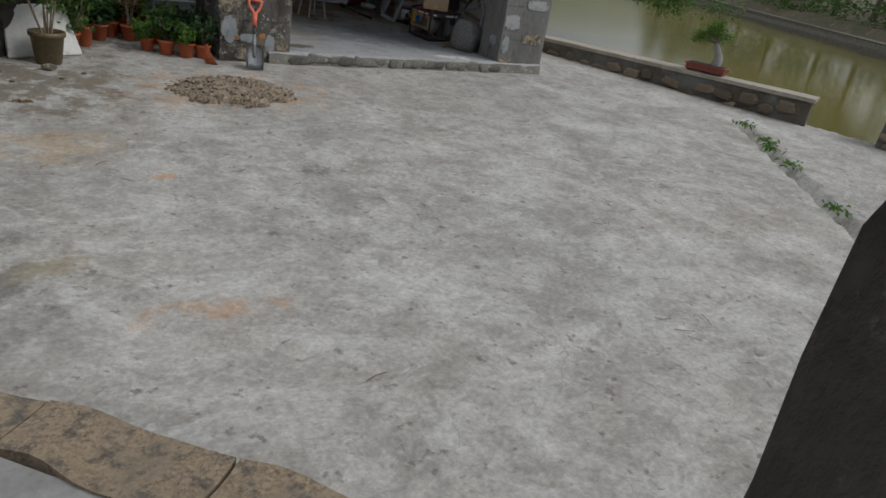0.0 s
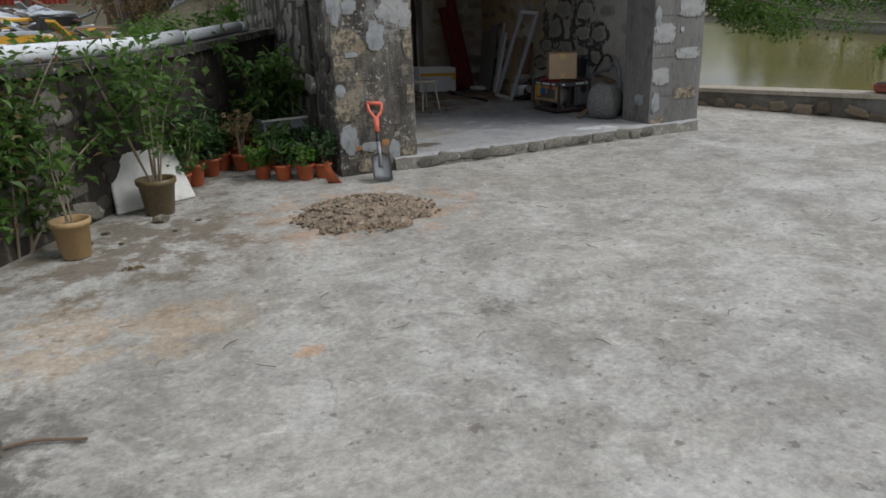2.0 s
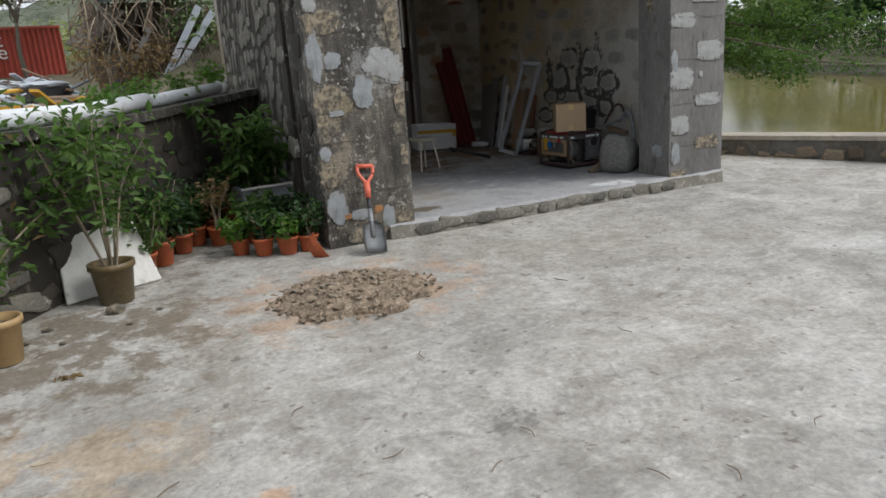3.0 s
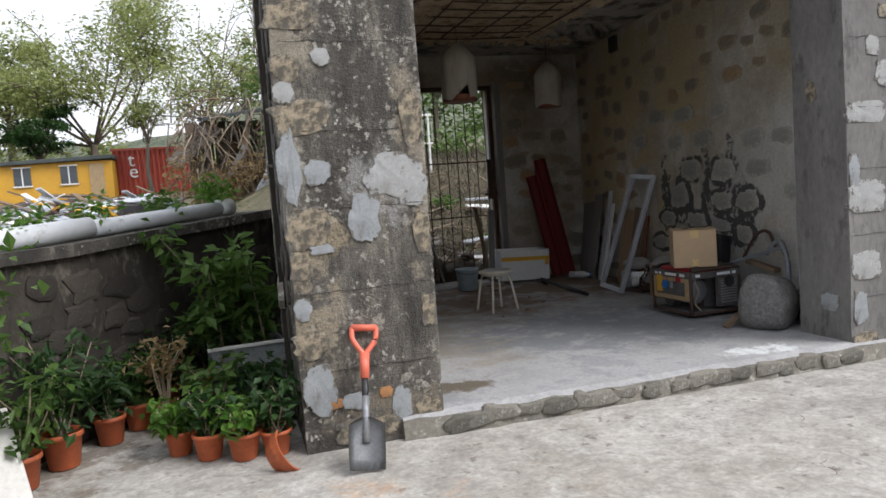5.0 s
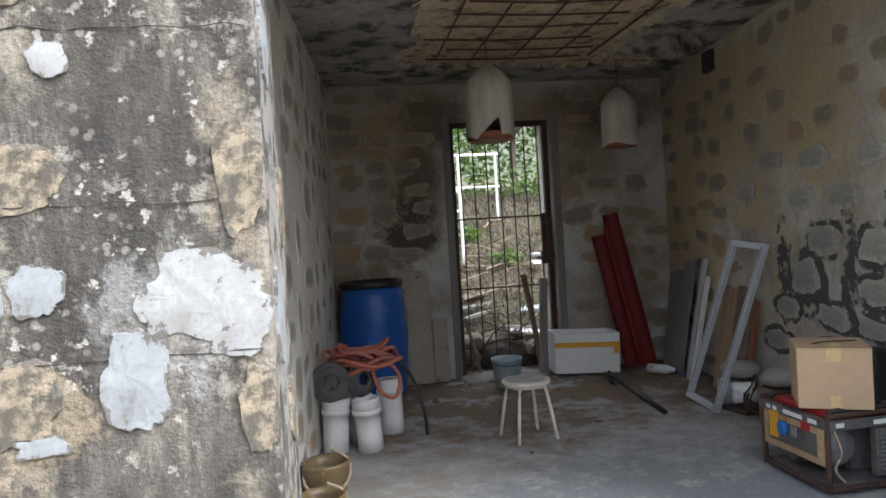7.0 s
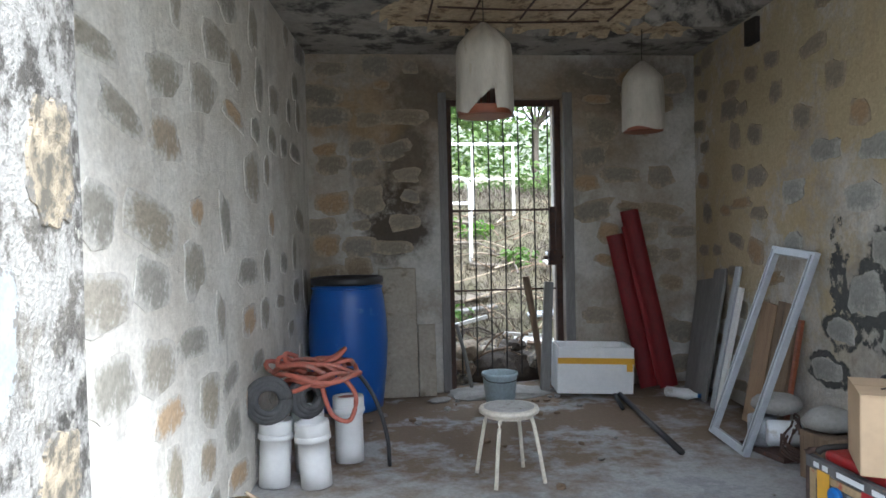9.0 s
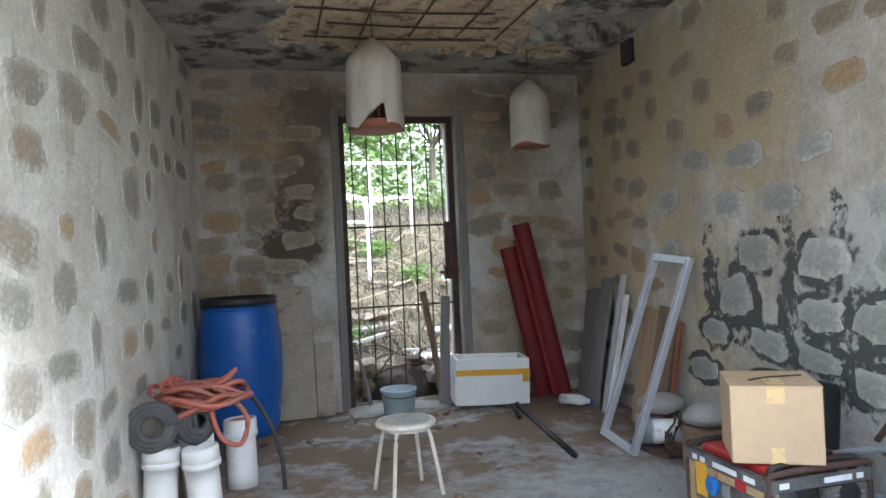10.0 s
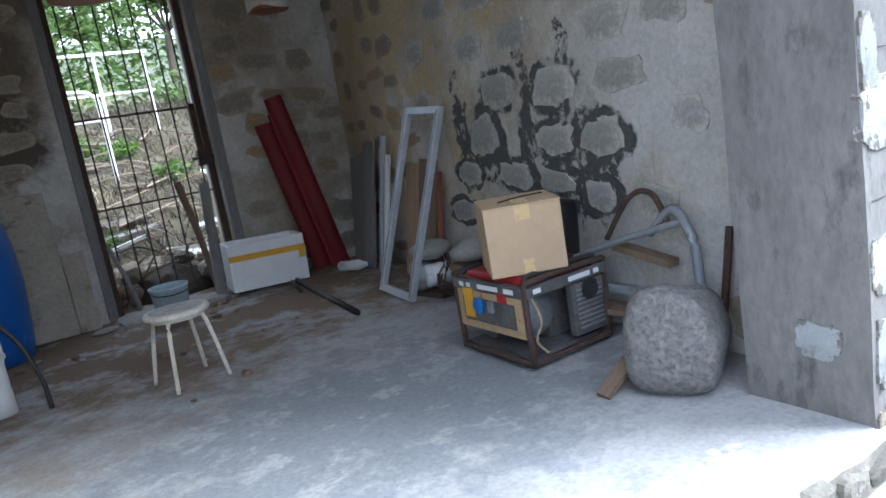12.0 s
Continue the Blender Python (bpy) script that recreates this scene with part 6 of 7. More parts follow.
def plant(name, label, x, y, r, h, pot, tall, wide, n, leaf, size, seed, stems=4, lean=(0, 0), group="", z=None, low=0.25, long=2.0):
    """A potted plant: pot, soil, stems and leaves."""
    rng = random.Random(seed)
    p = thing(name, label, "potted plant", pose(x, y, (gz(x, y) if z is None else z) + 0.003, 0, 0, rng.uniform(0, 360)), group=group)
    part("pot", pot_mesh(r, h), M[pot], p, smooth=True)
    part("pot_base", lathe([(r * 0.5, 0.002), (r * 0.71, 0.006)], 20), M[pot], p)
    part("soil", lathe([(r * 0.5, h * 0.8), (r * 0.88, h * 0.82)], 22), M["soil"], p)
    cs = []
    for k in range(stems):
        a = 2 * math.pi * k / stems + rng.uniform(-0.5, 0.5)
        e = Vector((wide * 0.7 * math.cos(a) + lean[0], wide * 0.7 * math.sin(a) + lean[1], h + tall * rng.uniform(0.7, 1.0)))
        b = Vector((0.2 * r * math.cos(a), 0.2 * r * math.sin(a), h * 0.8))
        mid = (b + e) * 0.5 + Vector((rng.uniform(-0.05, 0.05), rng.uniform(-0.05, 0.05), tall * 0.1))
        line = arc([b, mid, e], 6)
        part("stem", tube(line, 0.0035 + 0.0045 * min(1, tall), 6, taper=0.0025), M["twig"], p)
        for q in line:
            if q.z > h + low * tall:
                cs.append(q)
    v, f = leaves(cs, max(1, n // max(1, len(cs))), (wide * 0.55, wide * 0.55, min(wide, tall) * 0.35), size, seed, long=long)
    mesh_part("leaves", from_arrays("leaves", v, f, M[leaf]), p)
    return p


def build_pots():
    plant("potted_shrub", "leafy shrub in a tan plastic pot", -0.45, 6.10, 0.105, 0.23, "tanpot", 0.5, 0.17, 70, "leaf", 0.09, 1, 3)
    plant("potted_shrub", "tall bushy shrub in a glazed olive-brown pot", 0.09, 6.76, 0.125, 0.25, "glaze", 0.98, 0.44, 760, "leaf", 0.075, 2, 8)
    rows = ((0.33, 7.42, 0.10, 0.19, 0.45, 0.22), (0.20, 7.22, 0.095, 0.17, 0.4, 0.2), (0.50, 7.66, 0.085, 0.16, 0.28, 0.17), (0.62, 7.83, 0.085, 0.16, 0.26, 0.17), (0.75, 8.02, 0.085, 0.17, 0.3, 0.17), (0.98, 8.32, 0.09, 0.18, 0.3, 0.18))
    for k, (x, y, r, h, tall, wide) in enumerate(rows):
        plant("potted_plant", "green foliage plant in an orange plastic pot", x + 0.09, y, r * 0.9, h * 0.9, "terracotta", tall, wide * 1.1, 380, "leaf" if k % 2 else "leafdark", 0.06, 10 + k, 8, low=0.03, group="orange pots by the wall")
    rows = ((0.95, 7.34, 0.08, 0.14, 0.15, 0.15, "leafbright"), (1.09, 7.22, 0.085, 0.15, 0.2, 0.15, "leafdark"), (1.25, 7.15, 0.09, 0.15, 0.16, 0.16, "leafbright"), (1.40, 7.14, 0.085, 0.14, 0.24, 0.15, "leafdark"))
    for k, (x, y, r, h, tall, wide, lf) in enumerate(rows):
        plant("potted_plant", "low leafy plant in an orange plastic pot", x, y, r * 0.85, h * 0.85, "terracotta", tall, wide, 260, lf, 0.055, 30 + k, 9, low=0.0, group="orange pots before the pillar", long=1.6)
    shard = bmesh.new()
    lathe([(0.07, 0), (0.1, 0.05), (0.11, 0.09), (0.1, 0.09), (0.06, 0.01)], 20, shard, cap=False)
    bmesh.ops.delete(shard, geom=[v for v in shard.verts if v.co.x > 0.01], context='VERTS')
    solo("pot_shard", shard, M["terracotta"], "broken half of a clay pot on the ground", "pot shard", pose(1.38, 7.0, gz(0, 7) + 0.03, 60, 0, 70))
    t = thing("planter_trough", "grimy white planter trough of dark shrubs on a crate", "planter", pose(1.30, 8.0, gz(0, 7.9) + 0.003, 0, 0, 6))
    part("crate", boxed(-0.19, 0.19, -0.12, 0.12, 0, 0.22, bev=0.012), M["bluecrate"], t, "dark blue crate")
    for z in (0.04, 0.1, 0.16):
        part("crate_slat", boxed(-0.195, 0.195, -0.127, -0.121, z, z + 0.035, bev=0.002), M["bluecrate"], t)
    part("lower_tray", boxed(-0.2, 0.2, -0.13, 0.13, 0.225, 0.25, bev=0.008), M["blackiron"], t, "dark shallow tray")
    for x0, x1, y0, y1 in ((-0.21, 0.21, -0.14, -0.125), (-0.21, 0.21, 0.125, 0.14), (-0.21, -0.195, -0.125, 0.125), (0.195, 0.21, -0.125, 0.125)):
        part("trough_side", boxed(x0, x1, y0, y1, 0.255, 0.375, bev=0.004), M["trough"], t)
    part("rim", boxed(-0.225, 0.225, -0.155, -0.141, 0.362, 0.382, bev=0.004), M["styro"], t, "pale chipped rim")
    part("soil", boxed(-0.194, 0.194, -0.124, 0.124, 0.27, 0.35), M["soil"], t)
    rng = random.Random(77)
    cs = []
    for k in range(12):
        b = Vector((rng.uniform(-0.15, 0.15), rng.uniform(-0.08, 0.08), 0.34))
        e = b + Vector((rng.uniform(-0.34, 0.14), rng.uniform(-0.22, 0.08), rng.uniform(0.08, 0.72)))
        line = arc([b, (b + e) / 2 + Vector((0, 0, 0.1)), e], 6)
        part("stem", tube(line, 0.006, 6, taper=0.0025), M["twig"], t)
        cs += line[2:]
    v, f = leaves(cs, 7, (0.13, 0.12, 0.10), 0.095, 5, long=2.1)
    mesh_part("leaves", from_arrays("leaves", v, f, M["leaf"]), t, "deep green glossy leaves")
    plant("potted_shrub", "small red-brown leaved shrub in an orange pot", 0.86, 7.72, 0.075, 0.14, "terracotta", 0.42, 0.2, 200, "leafdry", 0.05, 45, 7, low=0.3)
    plant("potted_plant", "leafy plant in an orange pot below the trough", 1.12, 7.62, 0.08, 0.14, "terracotta", 0.26, 0.19, 260, "leaf", 0.075, 46, 8, low=0.0)
    plant("potted_plant", "leafy plant in an orange pot below the trough", 1.40, 7.52, 0.08, 0.14, "terracotta", 0.24, 0.17, 240, "leafdark", 0.07, 47, 8, low=0.0)


def build_wall_side():
    bm = bmesh.new()
    box(bm, -0.3, 0.3, -0.018, 0.018, 0.0, 0.43, bev=0.014)
    for v in bm.verts:
        if v.co.z > 0.2:
            v.co.x *= 0.78 + 0.1 * (v.co.x > 0)
    solo("white_slab", bm, M["styro"], "chipped white slab leaning on the wall behind a pot", "slab", leaning((0.09, 6.96, gz(0, 6.9) + 0.004), (0.02, 7.13, 0.33), (0.93, 0.37, 0)))
    rng = random.Random(9)
    for k, (x, y, s) in enumerate(((0.07, 6.55, 0.055), (-0.28, 6.45, 0.03), (0.3, 6.45, 0.022), (-0.38, 6.3, 0.025), (0.13, 6.3, 0.018), (-0.2, 6.2, 0.02))):
        solo("stone", lump(s, s * 0.8, s * 0.6, k + 3, 0.3, 2), M["beige"], "small pale stone on the concrete", "stone", pose(x, y, gz(x, y) + s * 0.4), group="loose stones")
    v, f = leaves([(-0.18, 5.72, gz(0, 5.7) + 0.01)], 9, (0.06, 0.04, 0.008), 0.05, 3)
    tagged(new("dead_leaves", from_arrays("dead_leaves", v, f, M["leafdry"])), "few dry brown leaves lying on the concrete", "leaves", kind="stuff")
    # twigs and specks of litter across the yard
    meshes = [made("twig", tube(arc([(-0.05, 0, 0), (0, 0.012 * (k - 1), 0.002), (0.05, 0.01, 0)], 3), 0.0022, 5), M["wood"]) for k in range(3)]
    for k in range(46):
        x, y = rng.uniform(-0.6, 4.6), rng.uniform(1.9, 6.6)
        if math.hypot(x - 1.36, y - 6.06) < 0.7 or (y < 3.0 and x < 0.6):
            continue
        ob = tagged(new("twig", rng.choice(meshes)), "small dry twig lying on the concrete", "twig", "fallen twigs")
        ob.matrix_basis = pose(x, y, gz(x, y) + 0.011, 0, 0, rng.uniform(0, 360)) @ Matrix.Scale(rng.uniform(0.4, 1.1), 4)
    # climbing bush on the wall
    b = thing("wall_bush", "straggling leafy bush climbing the low wall", "bush", pose(-1.05, 6.0, gz(0, 6)))
    cs = []
    for k in range(16):
        s0 = rng.uniform(-0.3, 0.5)
        a = Vector((0.628 * s0 + 0.06, 0.778 * s0 - 0.04, 0.0))
        s1 = s0 + rng.uniform(-0.7, 1.1)
        e = Vector((0.628 * s1 + rng.uniform(0.0, 0.22), 0.778 * s1 - rng.uniform(0.0, 0.2), rng.uniform(0.7, 1.35)))
        line = arc([a, (a + e) / 2 + Vector((rng.uniform(-0.1, 0.12), rng.uniform(-0.12, 0.08), 0.1)), e], 8)
        part("stem", tube(line, 0.010, 6, taper=0.003), M["twig"], b)
        cs += line[3:]
    v, f = leaves(cs, 11, (0.2, 0.2, 0.15), 0.075, 15)
    mesh_part("leaves", from_arrays("leaves", v, f, M["leaf"]), b)
    v, f = leaves(cs[::3], 4, (0.2, 0.2, 0.15), 0.06, 16)
    mesh_part("withered_leaves", from_arrays("withered_leaves", v, f, M["leafdry"]), b, "withered brown leaves")
    b = thing("wall_bush", "green weeds and bush spilling over the low wall", "bush", pose(-2.2, 4.6, gz(0, 5)))
    cs = []
    for k in range(12):
        s1 = rng.uniform(-0.6, 1.2)
        e = Vector((0.628 * s1 + rng.uniform(0, 0.2), 0.778 * s1 - rng.uniform(0, 0.2), rng.uniform(0.5, 1.2)))
        line = arc([Vector((e.x, e.y, 0)), e * 0.6 + Vector((0.05, 0, 0)), e], 7)
        part("stem", tube(line, 0.009, 6, taper=0.003), M["twig"], b)
        cs += line[2:]
    v, f = leaves(cs, 12, (0.22, 0.22, 0.15), 0.075, 18)
    mesh_part("leaves", from_arrays("leaves", v, f, M["leaf"]), b)
    # pipe on the coping
    p = thing("drain_pipe", "grimy white plastic pipe lying along the coping", "pipe", pose(0, 0, 0))
    part("pipe_run", tube([along_wall(-3.6, 0.13, 1.1), along_wall(0, 0.12, 1.11), along_wall(1.8, 0.12, 1.11), along_wall(2.4, 0.13, 1.11)], 0.06, 16), M["pvc_out"], p, smooth=True)
    part("pipe_run", tube([along_wall(2.38, 0.13, 1.10), along_wall(3.55, 0.15, 1.10)], 0.05, 16), M["pvc_out"], p, smooth=True)
    part("end_cap", tube([along_wall(3.5, 0.15, 1.102), along_wall(3.62, 0.15, 1.102)], 0.062, 16), M["pvc"], p, smooth=True)
    for k, (s, n, zz) in enumerate(((2.0, 70, 1.14), (2.45, 60, 1.16), (3.0, 60, 1.16), (3.5, 110, 1.2), (0.9, 30, 1.1))):
        v, f = leaves([along_wall(s, 0.2, zz), along_wall(s + 0.15, 0.3, zz + 0.05)], n, (0.17, 0.17, 0.11), 0.055, 60 + k)
        tagged(new("weeds", from_arrays("weeds", v, f, M["leafbright" if k != 2 else "leaf"])), "green weeds growing on the wall's coping", "weeds", kind="stuff")
    # pole and block at the wall's near end
    q = thing("wooden_pole", "thin upright weathered pole stayed by a slanting stick", "pole", pose(-0.74, 4.09, gz(0, 4.09)))
    part("pole", tube([(0, 0, 0), (0.006, 0, 1.2), (-0.01, 0.01, 2.7)], 0.021, 9, taper=0.018), M["twig"], q, smooth=True)
    part("stay", tube([(0.03, -0.02, 0.05), (-0.5, -0.05, 0.3), (-1.1, -0.1, 0.55)], 0.014, 7), M["twig"], q)
    part("foot_stick", tube(arc([(-0.03, 0.03, 0.012), (0.12, 0.04, 0.02), (0.3, -0.03, 0.012)], 4), 0.006, 6), M["wood"], q)
    part("foot_stone", lump(0.05, 0.04, 0.05, 2, 0.3), M["stone_ext"], q, m=pose(0.0, 0.035, 0.02))
    blk = solo("stone_block", quad_prism([(-0.24, -0.16), (0.22, -0.18), (0.24, 0.16), (-0.22, 0.18)], 0.0, 0.3, 0.03, 4), M["stone_ext"], "rough-hewn pale stone block at the wall's foot", "stone block", pose(-1.3, 4.98, gz(0, 5) - 0.005, 0, 0, 50))
    v, f = leaves([(-1.45, 5.1, 0.35), (-1.6, 5.0, 0.45)], 60, (0.2, 0.2, 0.14), 0.07, 71)
    tagged(new("weeds", from_arrays("weeds", v, f, M["leafbright"])), "green weeds over the stone block", "weeds", kind="stuff")


def build_parapet_things():
    b = thing("bonsai", "bonsai with a pale swollen trunk in a red tray", "bonsai", pose(7.62, 6.28, 0.232, 0, 0, -67))
    tray = part("tray", boxed(-0.25, 0.25, -0.11, 0.11, 0.02, 0.09, bev=0.012), M["pinkpot"], b, "shallow brick-red tray")
    for x in (-0.2, 0.2):
        part("tray_foot", boxed(x - 0.03, x + 0.03, -0.08, 0.08, 0, 0.02), M["pinkpot"], tray)
    part("rim", boxed(-0.265, 0.265, -0.125, 0.125, 0.085, 0.10, bev=0.005), M["pinkpot"], tray)
    part("soil", boxed(-0.235, 0.235, -0.1, 0.1, 0.1, 0.108), M["soil"], b)
    part("trunk", tube(arc([(0.1, 0, 0.1), (0.11, 0, 0.2), (0.07, 0, 0.3), (0.03, 0, 0.38)], 5), 0.07, 10, taper=0.025), M["slab"], b, "pale swollen trunk", smooth=True)
    cs = [(0.0, 0, 0.52), (0.12, 0.02, 0.48), (-0.14, 0, 0.46), (0.02, 0.05, 0.6), (-0.06, -0.06, 0.56), (-0.2, 0, 0.42)]
    for c in cs:
        part("branch", tube([(0.03, 0, 0.37), c], 0.01, 6, taper=0.004), M["bark"], b)
    v, f = leaves(cs, 190, (0.14, 0.13, 0.09), 0.035, 4)
    mesh_part("leaves", from_arrays("leaves", v, f, M["leafbright"]), b)
    j = thing("small_pot", "small dark pot with a dry plant on the parapet", "pot", pose(8.50, 4.12, 0.292))
    part("pot", pot_mesh(0.07, 0.15), M["glaze"], j, smooth=True)
    part("soil", lathe([(0.03, 0.12), (0.06, 0.125)], 16), M["soil"], j)
    for k in range(3):
        part("stem", tube([(0, 0, 0.12), (0.03 * (k - 1), 0.02, 0.26)], 0.005, 5), M["wood"], j)
    v, f = leaves([(6.85, 4.98, -0.07), (6.5, 4.5, -0.09), (6.3, 4.25, -0.1), (6.0, 3.85, -0.12), (5.3, 2.95, -0.16)], 45, (0.16, 0.16, 0.04), 0.05, 41)
    tagged(new("weeds", from_arrays("weeds", v, f, M["leafbright"])), "green weeds growing in the open drain", "weeds", kind="stuff")


build_shovel()
build_mound()
build_pots()
build_wall_side()
build_parapet_things()


# ---- behind the gate ----
def build_back_slope():
    rng = np.random.default_rng(5)
    n = 24000
    x, y = rng.uniform(2.2, 7.6, n), 12.0 + 8.5 * rng.random(n) ** 1.3
    z = np.array([land(a, b) for a, b in zip(x, y)])
    d = rng.normal(size=(n, 3)) * [0.26, 0.2, 0.12]
    d[:, 2] = np.abs(d[:, 2]) + 0.03
    s = np.cross(d, [0, 0, 1])
    s = s / (np.linalg.norm(s, axis=1)[:, None] + 1e-9) * 0.006
    p = np.stack([x, y, z - 0.02], 1)
    v = np.stack([p - s, p + s, p + d + [0, 0, 0.05]], 1).reshape(-1, 3)
    f = np.arange(3 * n).reshape(-1, 3)
    tagged(new("dry_grass", from_arrays("dry_grass", v, f, M["straw"])), "matted dry grass and straw on the slope", "dry grass", kind="stuff")
    r = random.Random(31)
    for k in range(7):
        x0, y0 = r.uniform(3.2, 6.0), r.uniform(12.8, 17.5)
        v, f = leaves([(x0, y0, land(x0, y0) + 0.1)], 90, (0.3, 0.25, 0.16), 0.10, 80 + k)
        tagged(new("weeds", from_arrays("weeds", v, f, M["leafbright" if k % 2 else "leaf"])), "clump of green weeds on the slope", "weeds", kind="stuff")
    bed = thing("bed_frame", "discarded white metal bed frame on the slope", "bed frame", pose(4.5, 16.9, land(4.5, 16.9), 0, 0, 4))
    top = 2.74 - land(4.5, 16.9)
    part("rail", boxed(-0.75, 0.62, -0.02, 0.02, top - 0.04, top, bev=0.005), M["whitepaint"], bed)
    part("rail", boxed(-0.75, 0.62, -0.015, 0.015, top * 0.5, top * 0.5 + 0.03), M["whitepaint"], bed)
    for x in (-0.6, -0.1, 0.55):
        part("post", tube([(x, 0, -0.1), (x, 0, top - 0.02)], 0.022, 8), M["whitepaint"], bed)
    h = thing("pipe_railing", "white bent pipe railing stuck in the slope", "railing", pose(3.95, 15.0, land(3.95, 15.0), 0, 0, 5))
    t = 2.05 - land(3.95, 15.0)
    part("bent_pipe", tube(arc([(-0.55, 0, t), (-0.05, 0, t), (0.09, 0, t - 0.06), (0.13, 0, t - 0.2), (0.13, 0, -0.1)], 6), 0.024, 9), M["whitepaint"], h, smooth=True)
    part("cross_pipe", tube([(-0.55, 0, t - 0.33), (0.13, 0, t - 0.33)], 0.02, 8), M["whitepaint"], h)
    for k in range(70):
        x0, y0 = r.uniform(3.0, 5.8), r.uniform(12.5, 17)
        z0 = land(x0, y0)
        solo('fallen_branch', tube(arc([(-0.4, 0, 0.02), (0, r.uniform(-0.1, 0.1), 0.12), (0.4, r.uniform(-0.1, 0.1), r.uniform(0, 0.25))], 3), 0.014, 5, taper=0.005), M[r.choice(['bark', 'twig', 'wood'])], 'dead branch lying on the dry slope', 'branch', pose(x0, y0, z0, 15, 0, r.uniform(0, 360)), group='branches on the slope')
    for k in range(16):
        x0, y0 = r.uniform(3.2, 5.6), r.uniform(12.4, 16.5)
        solo("board", boxed(-0.4, 0.4, -0.05, 0.05, 0, 0.03, bev=0.004), M[r.choice(["whitepaint", "tarp", "wood", "greyboard", "straw"])], "discarded board lying on the grassy slope", "board",
             pose(x0, y0, land(x0, y0) + 0.05, 18, r.uniform(-8, 8), r.uniform(-30, 30)) @ Matrix.Diagonal((r.uniform(0.4, 1.1), r.uniform(0.5, 1.4), 1, 1)), group="boards on the slope")
    solo("white_strip", boxed(-0.16, 0.16, -0.02, 0.02, 0, 0.03), M["whitepaint"], "white strip of wood among the rubble", "board", pose(3.72, 12.6, 0.50, 0, -12, 5))
    solo("white_strip", boxed(-0.2, 0.2, -0.02, 0.02, 0, 0.03), M["whitepaint"], "white strip of wood among the rubble", "board", pose(4.2, 12.55, 0.36, 0, 6, 2))


build_back_slope()


# ---- trees ----
def tree(name, label, x, y, height, crown, seed, leaf="leaftree", n=5200, size=0.16, trunk_r=0.16, lean=(0, 0), base=None, fork=0.35, clumps=42):
    """A tapered trunk that forks into limbs, with leaves in many ragged clumps."""
    rng = random.Random(seed)
    z0 = (land(x, y) if base is None else base) - 0.1
    t = thing(name, label, "tree", pose(x, y, z0))
    top = Vector((lean[0], lean[1], height * fork))
    part("trunk", tube(arc([(0, 0, 0), (lean[0] * 0.3 + rng.uniform(-0.1, 0.1), lean[1] * 0.3, height * fork * 0.5), top], 6), trunk_r, 10, taper=trunk_r * 0.6), M["bark"], t, smooth=True)
    cx, cy, cz, rx, ry, rz = crown
    cs = []
    limbs = 9
    for k in range(limbs):
        a = 2 * math.pi * k / limbs + rng.uniform(-0.4, 0.4)
        e = Vector((cx + rx * rng.uniform(0.35, 0.95) * math.cos(a), cy + ry * rng.uniform(0.35, 0.95) * math.sin(a), cz + rz * rng.uniform(-0.8, 1.0)))
        bend = 0.14 * rx
        q1 = top.lerp(e, 0.33) + Vector((rng.uniform(-bend, bend), rng.uniform(-bend, bend), rng.uniform(-0.1, 0.5)))
        q2 = top.lerp(e, 0.68) + Vector((rng.uniform(-bend, bend), rng.uniform(-bend, bend), rng.uniform(-0.2, 0.5)))
        line = arc([top * 0.96, q1, q2, e], 5)
        part("limb", tube(line, trunk_r * 0.3, 7, taper=trunk_r * 0.06), M["bark"], t, smooth=True)
        cs += line[5:]
        for j in range(6):
            s = line[rng.randrange(4, 13)]
            e2 = s + Vector((rng.uniform(-1, 1) * rx * 0.35, rng.uniform(-1, 1) * ry * 0.35, rng.uniform(-0.2, 0.5) * rz))
            l2 = arc([s, s.lerp(e2, 0.5) + Vector((0, 0, 0.1)), e2], 4)
            part("branch", tube(l2, trunk_r * 0.15, 5, taper=trunk_r * 0.04), M["bark"], t)
            cs += l2[2:]
    cs = rng.sample(cs, min(clumps, len(cs)))
    k = max(1, n // len(cs))
    v, f = leaves(cs, k, (rx * 0.19, ry * 0.25, rz * 0.17), size * 0.85, seed)
    mesh_part("crown", from_arrays("crown", v, f, M[leaf]), t)
    return t


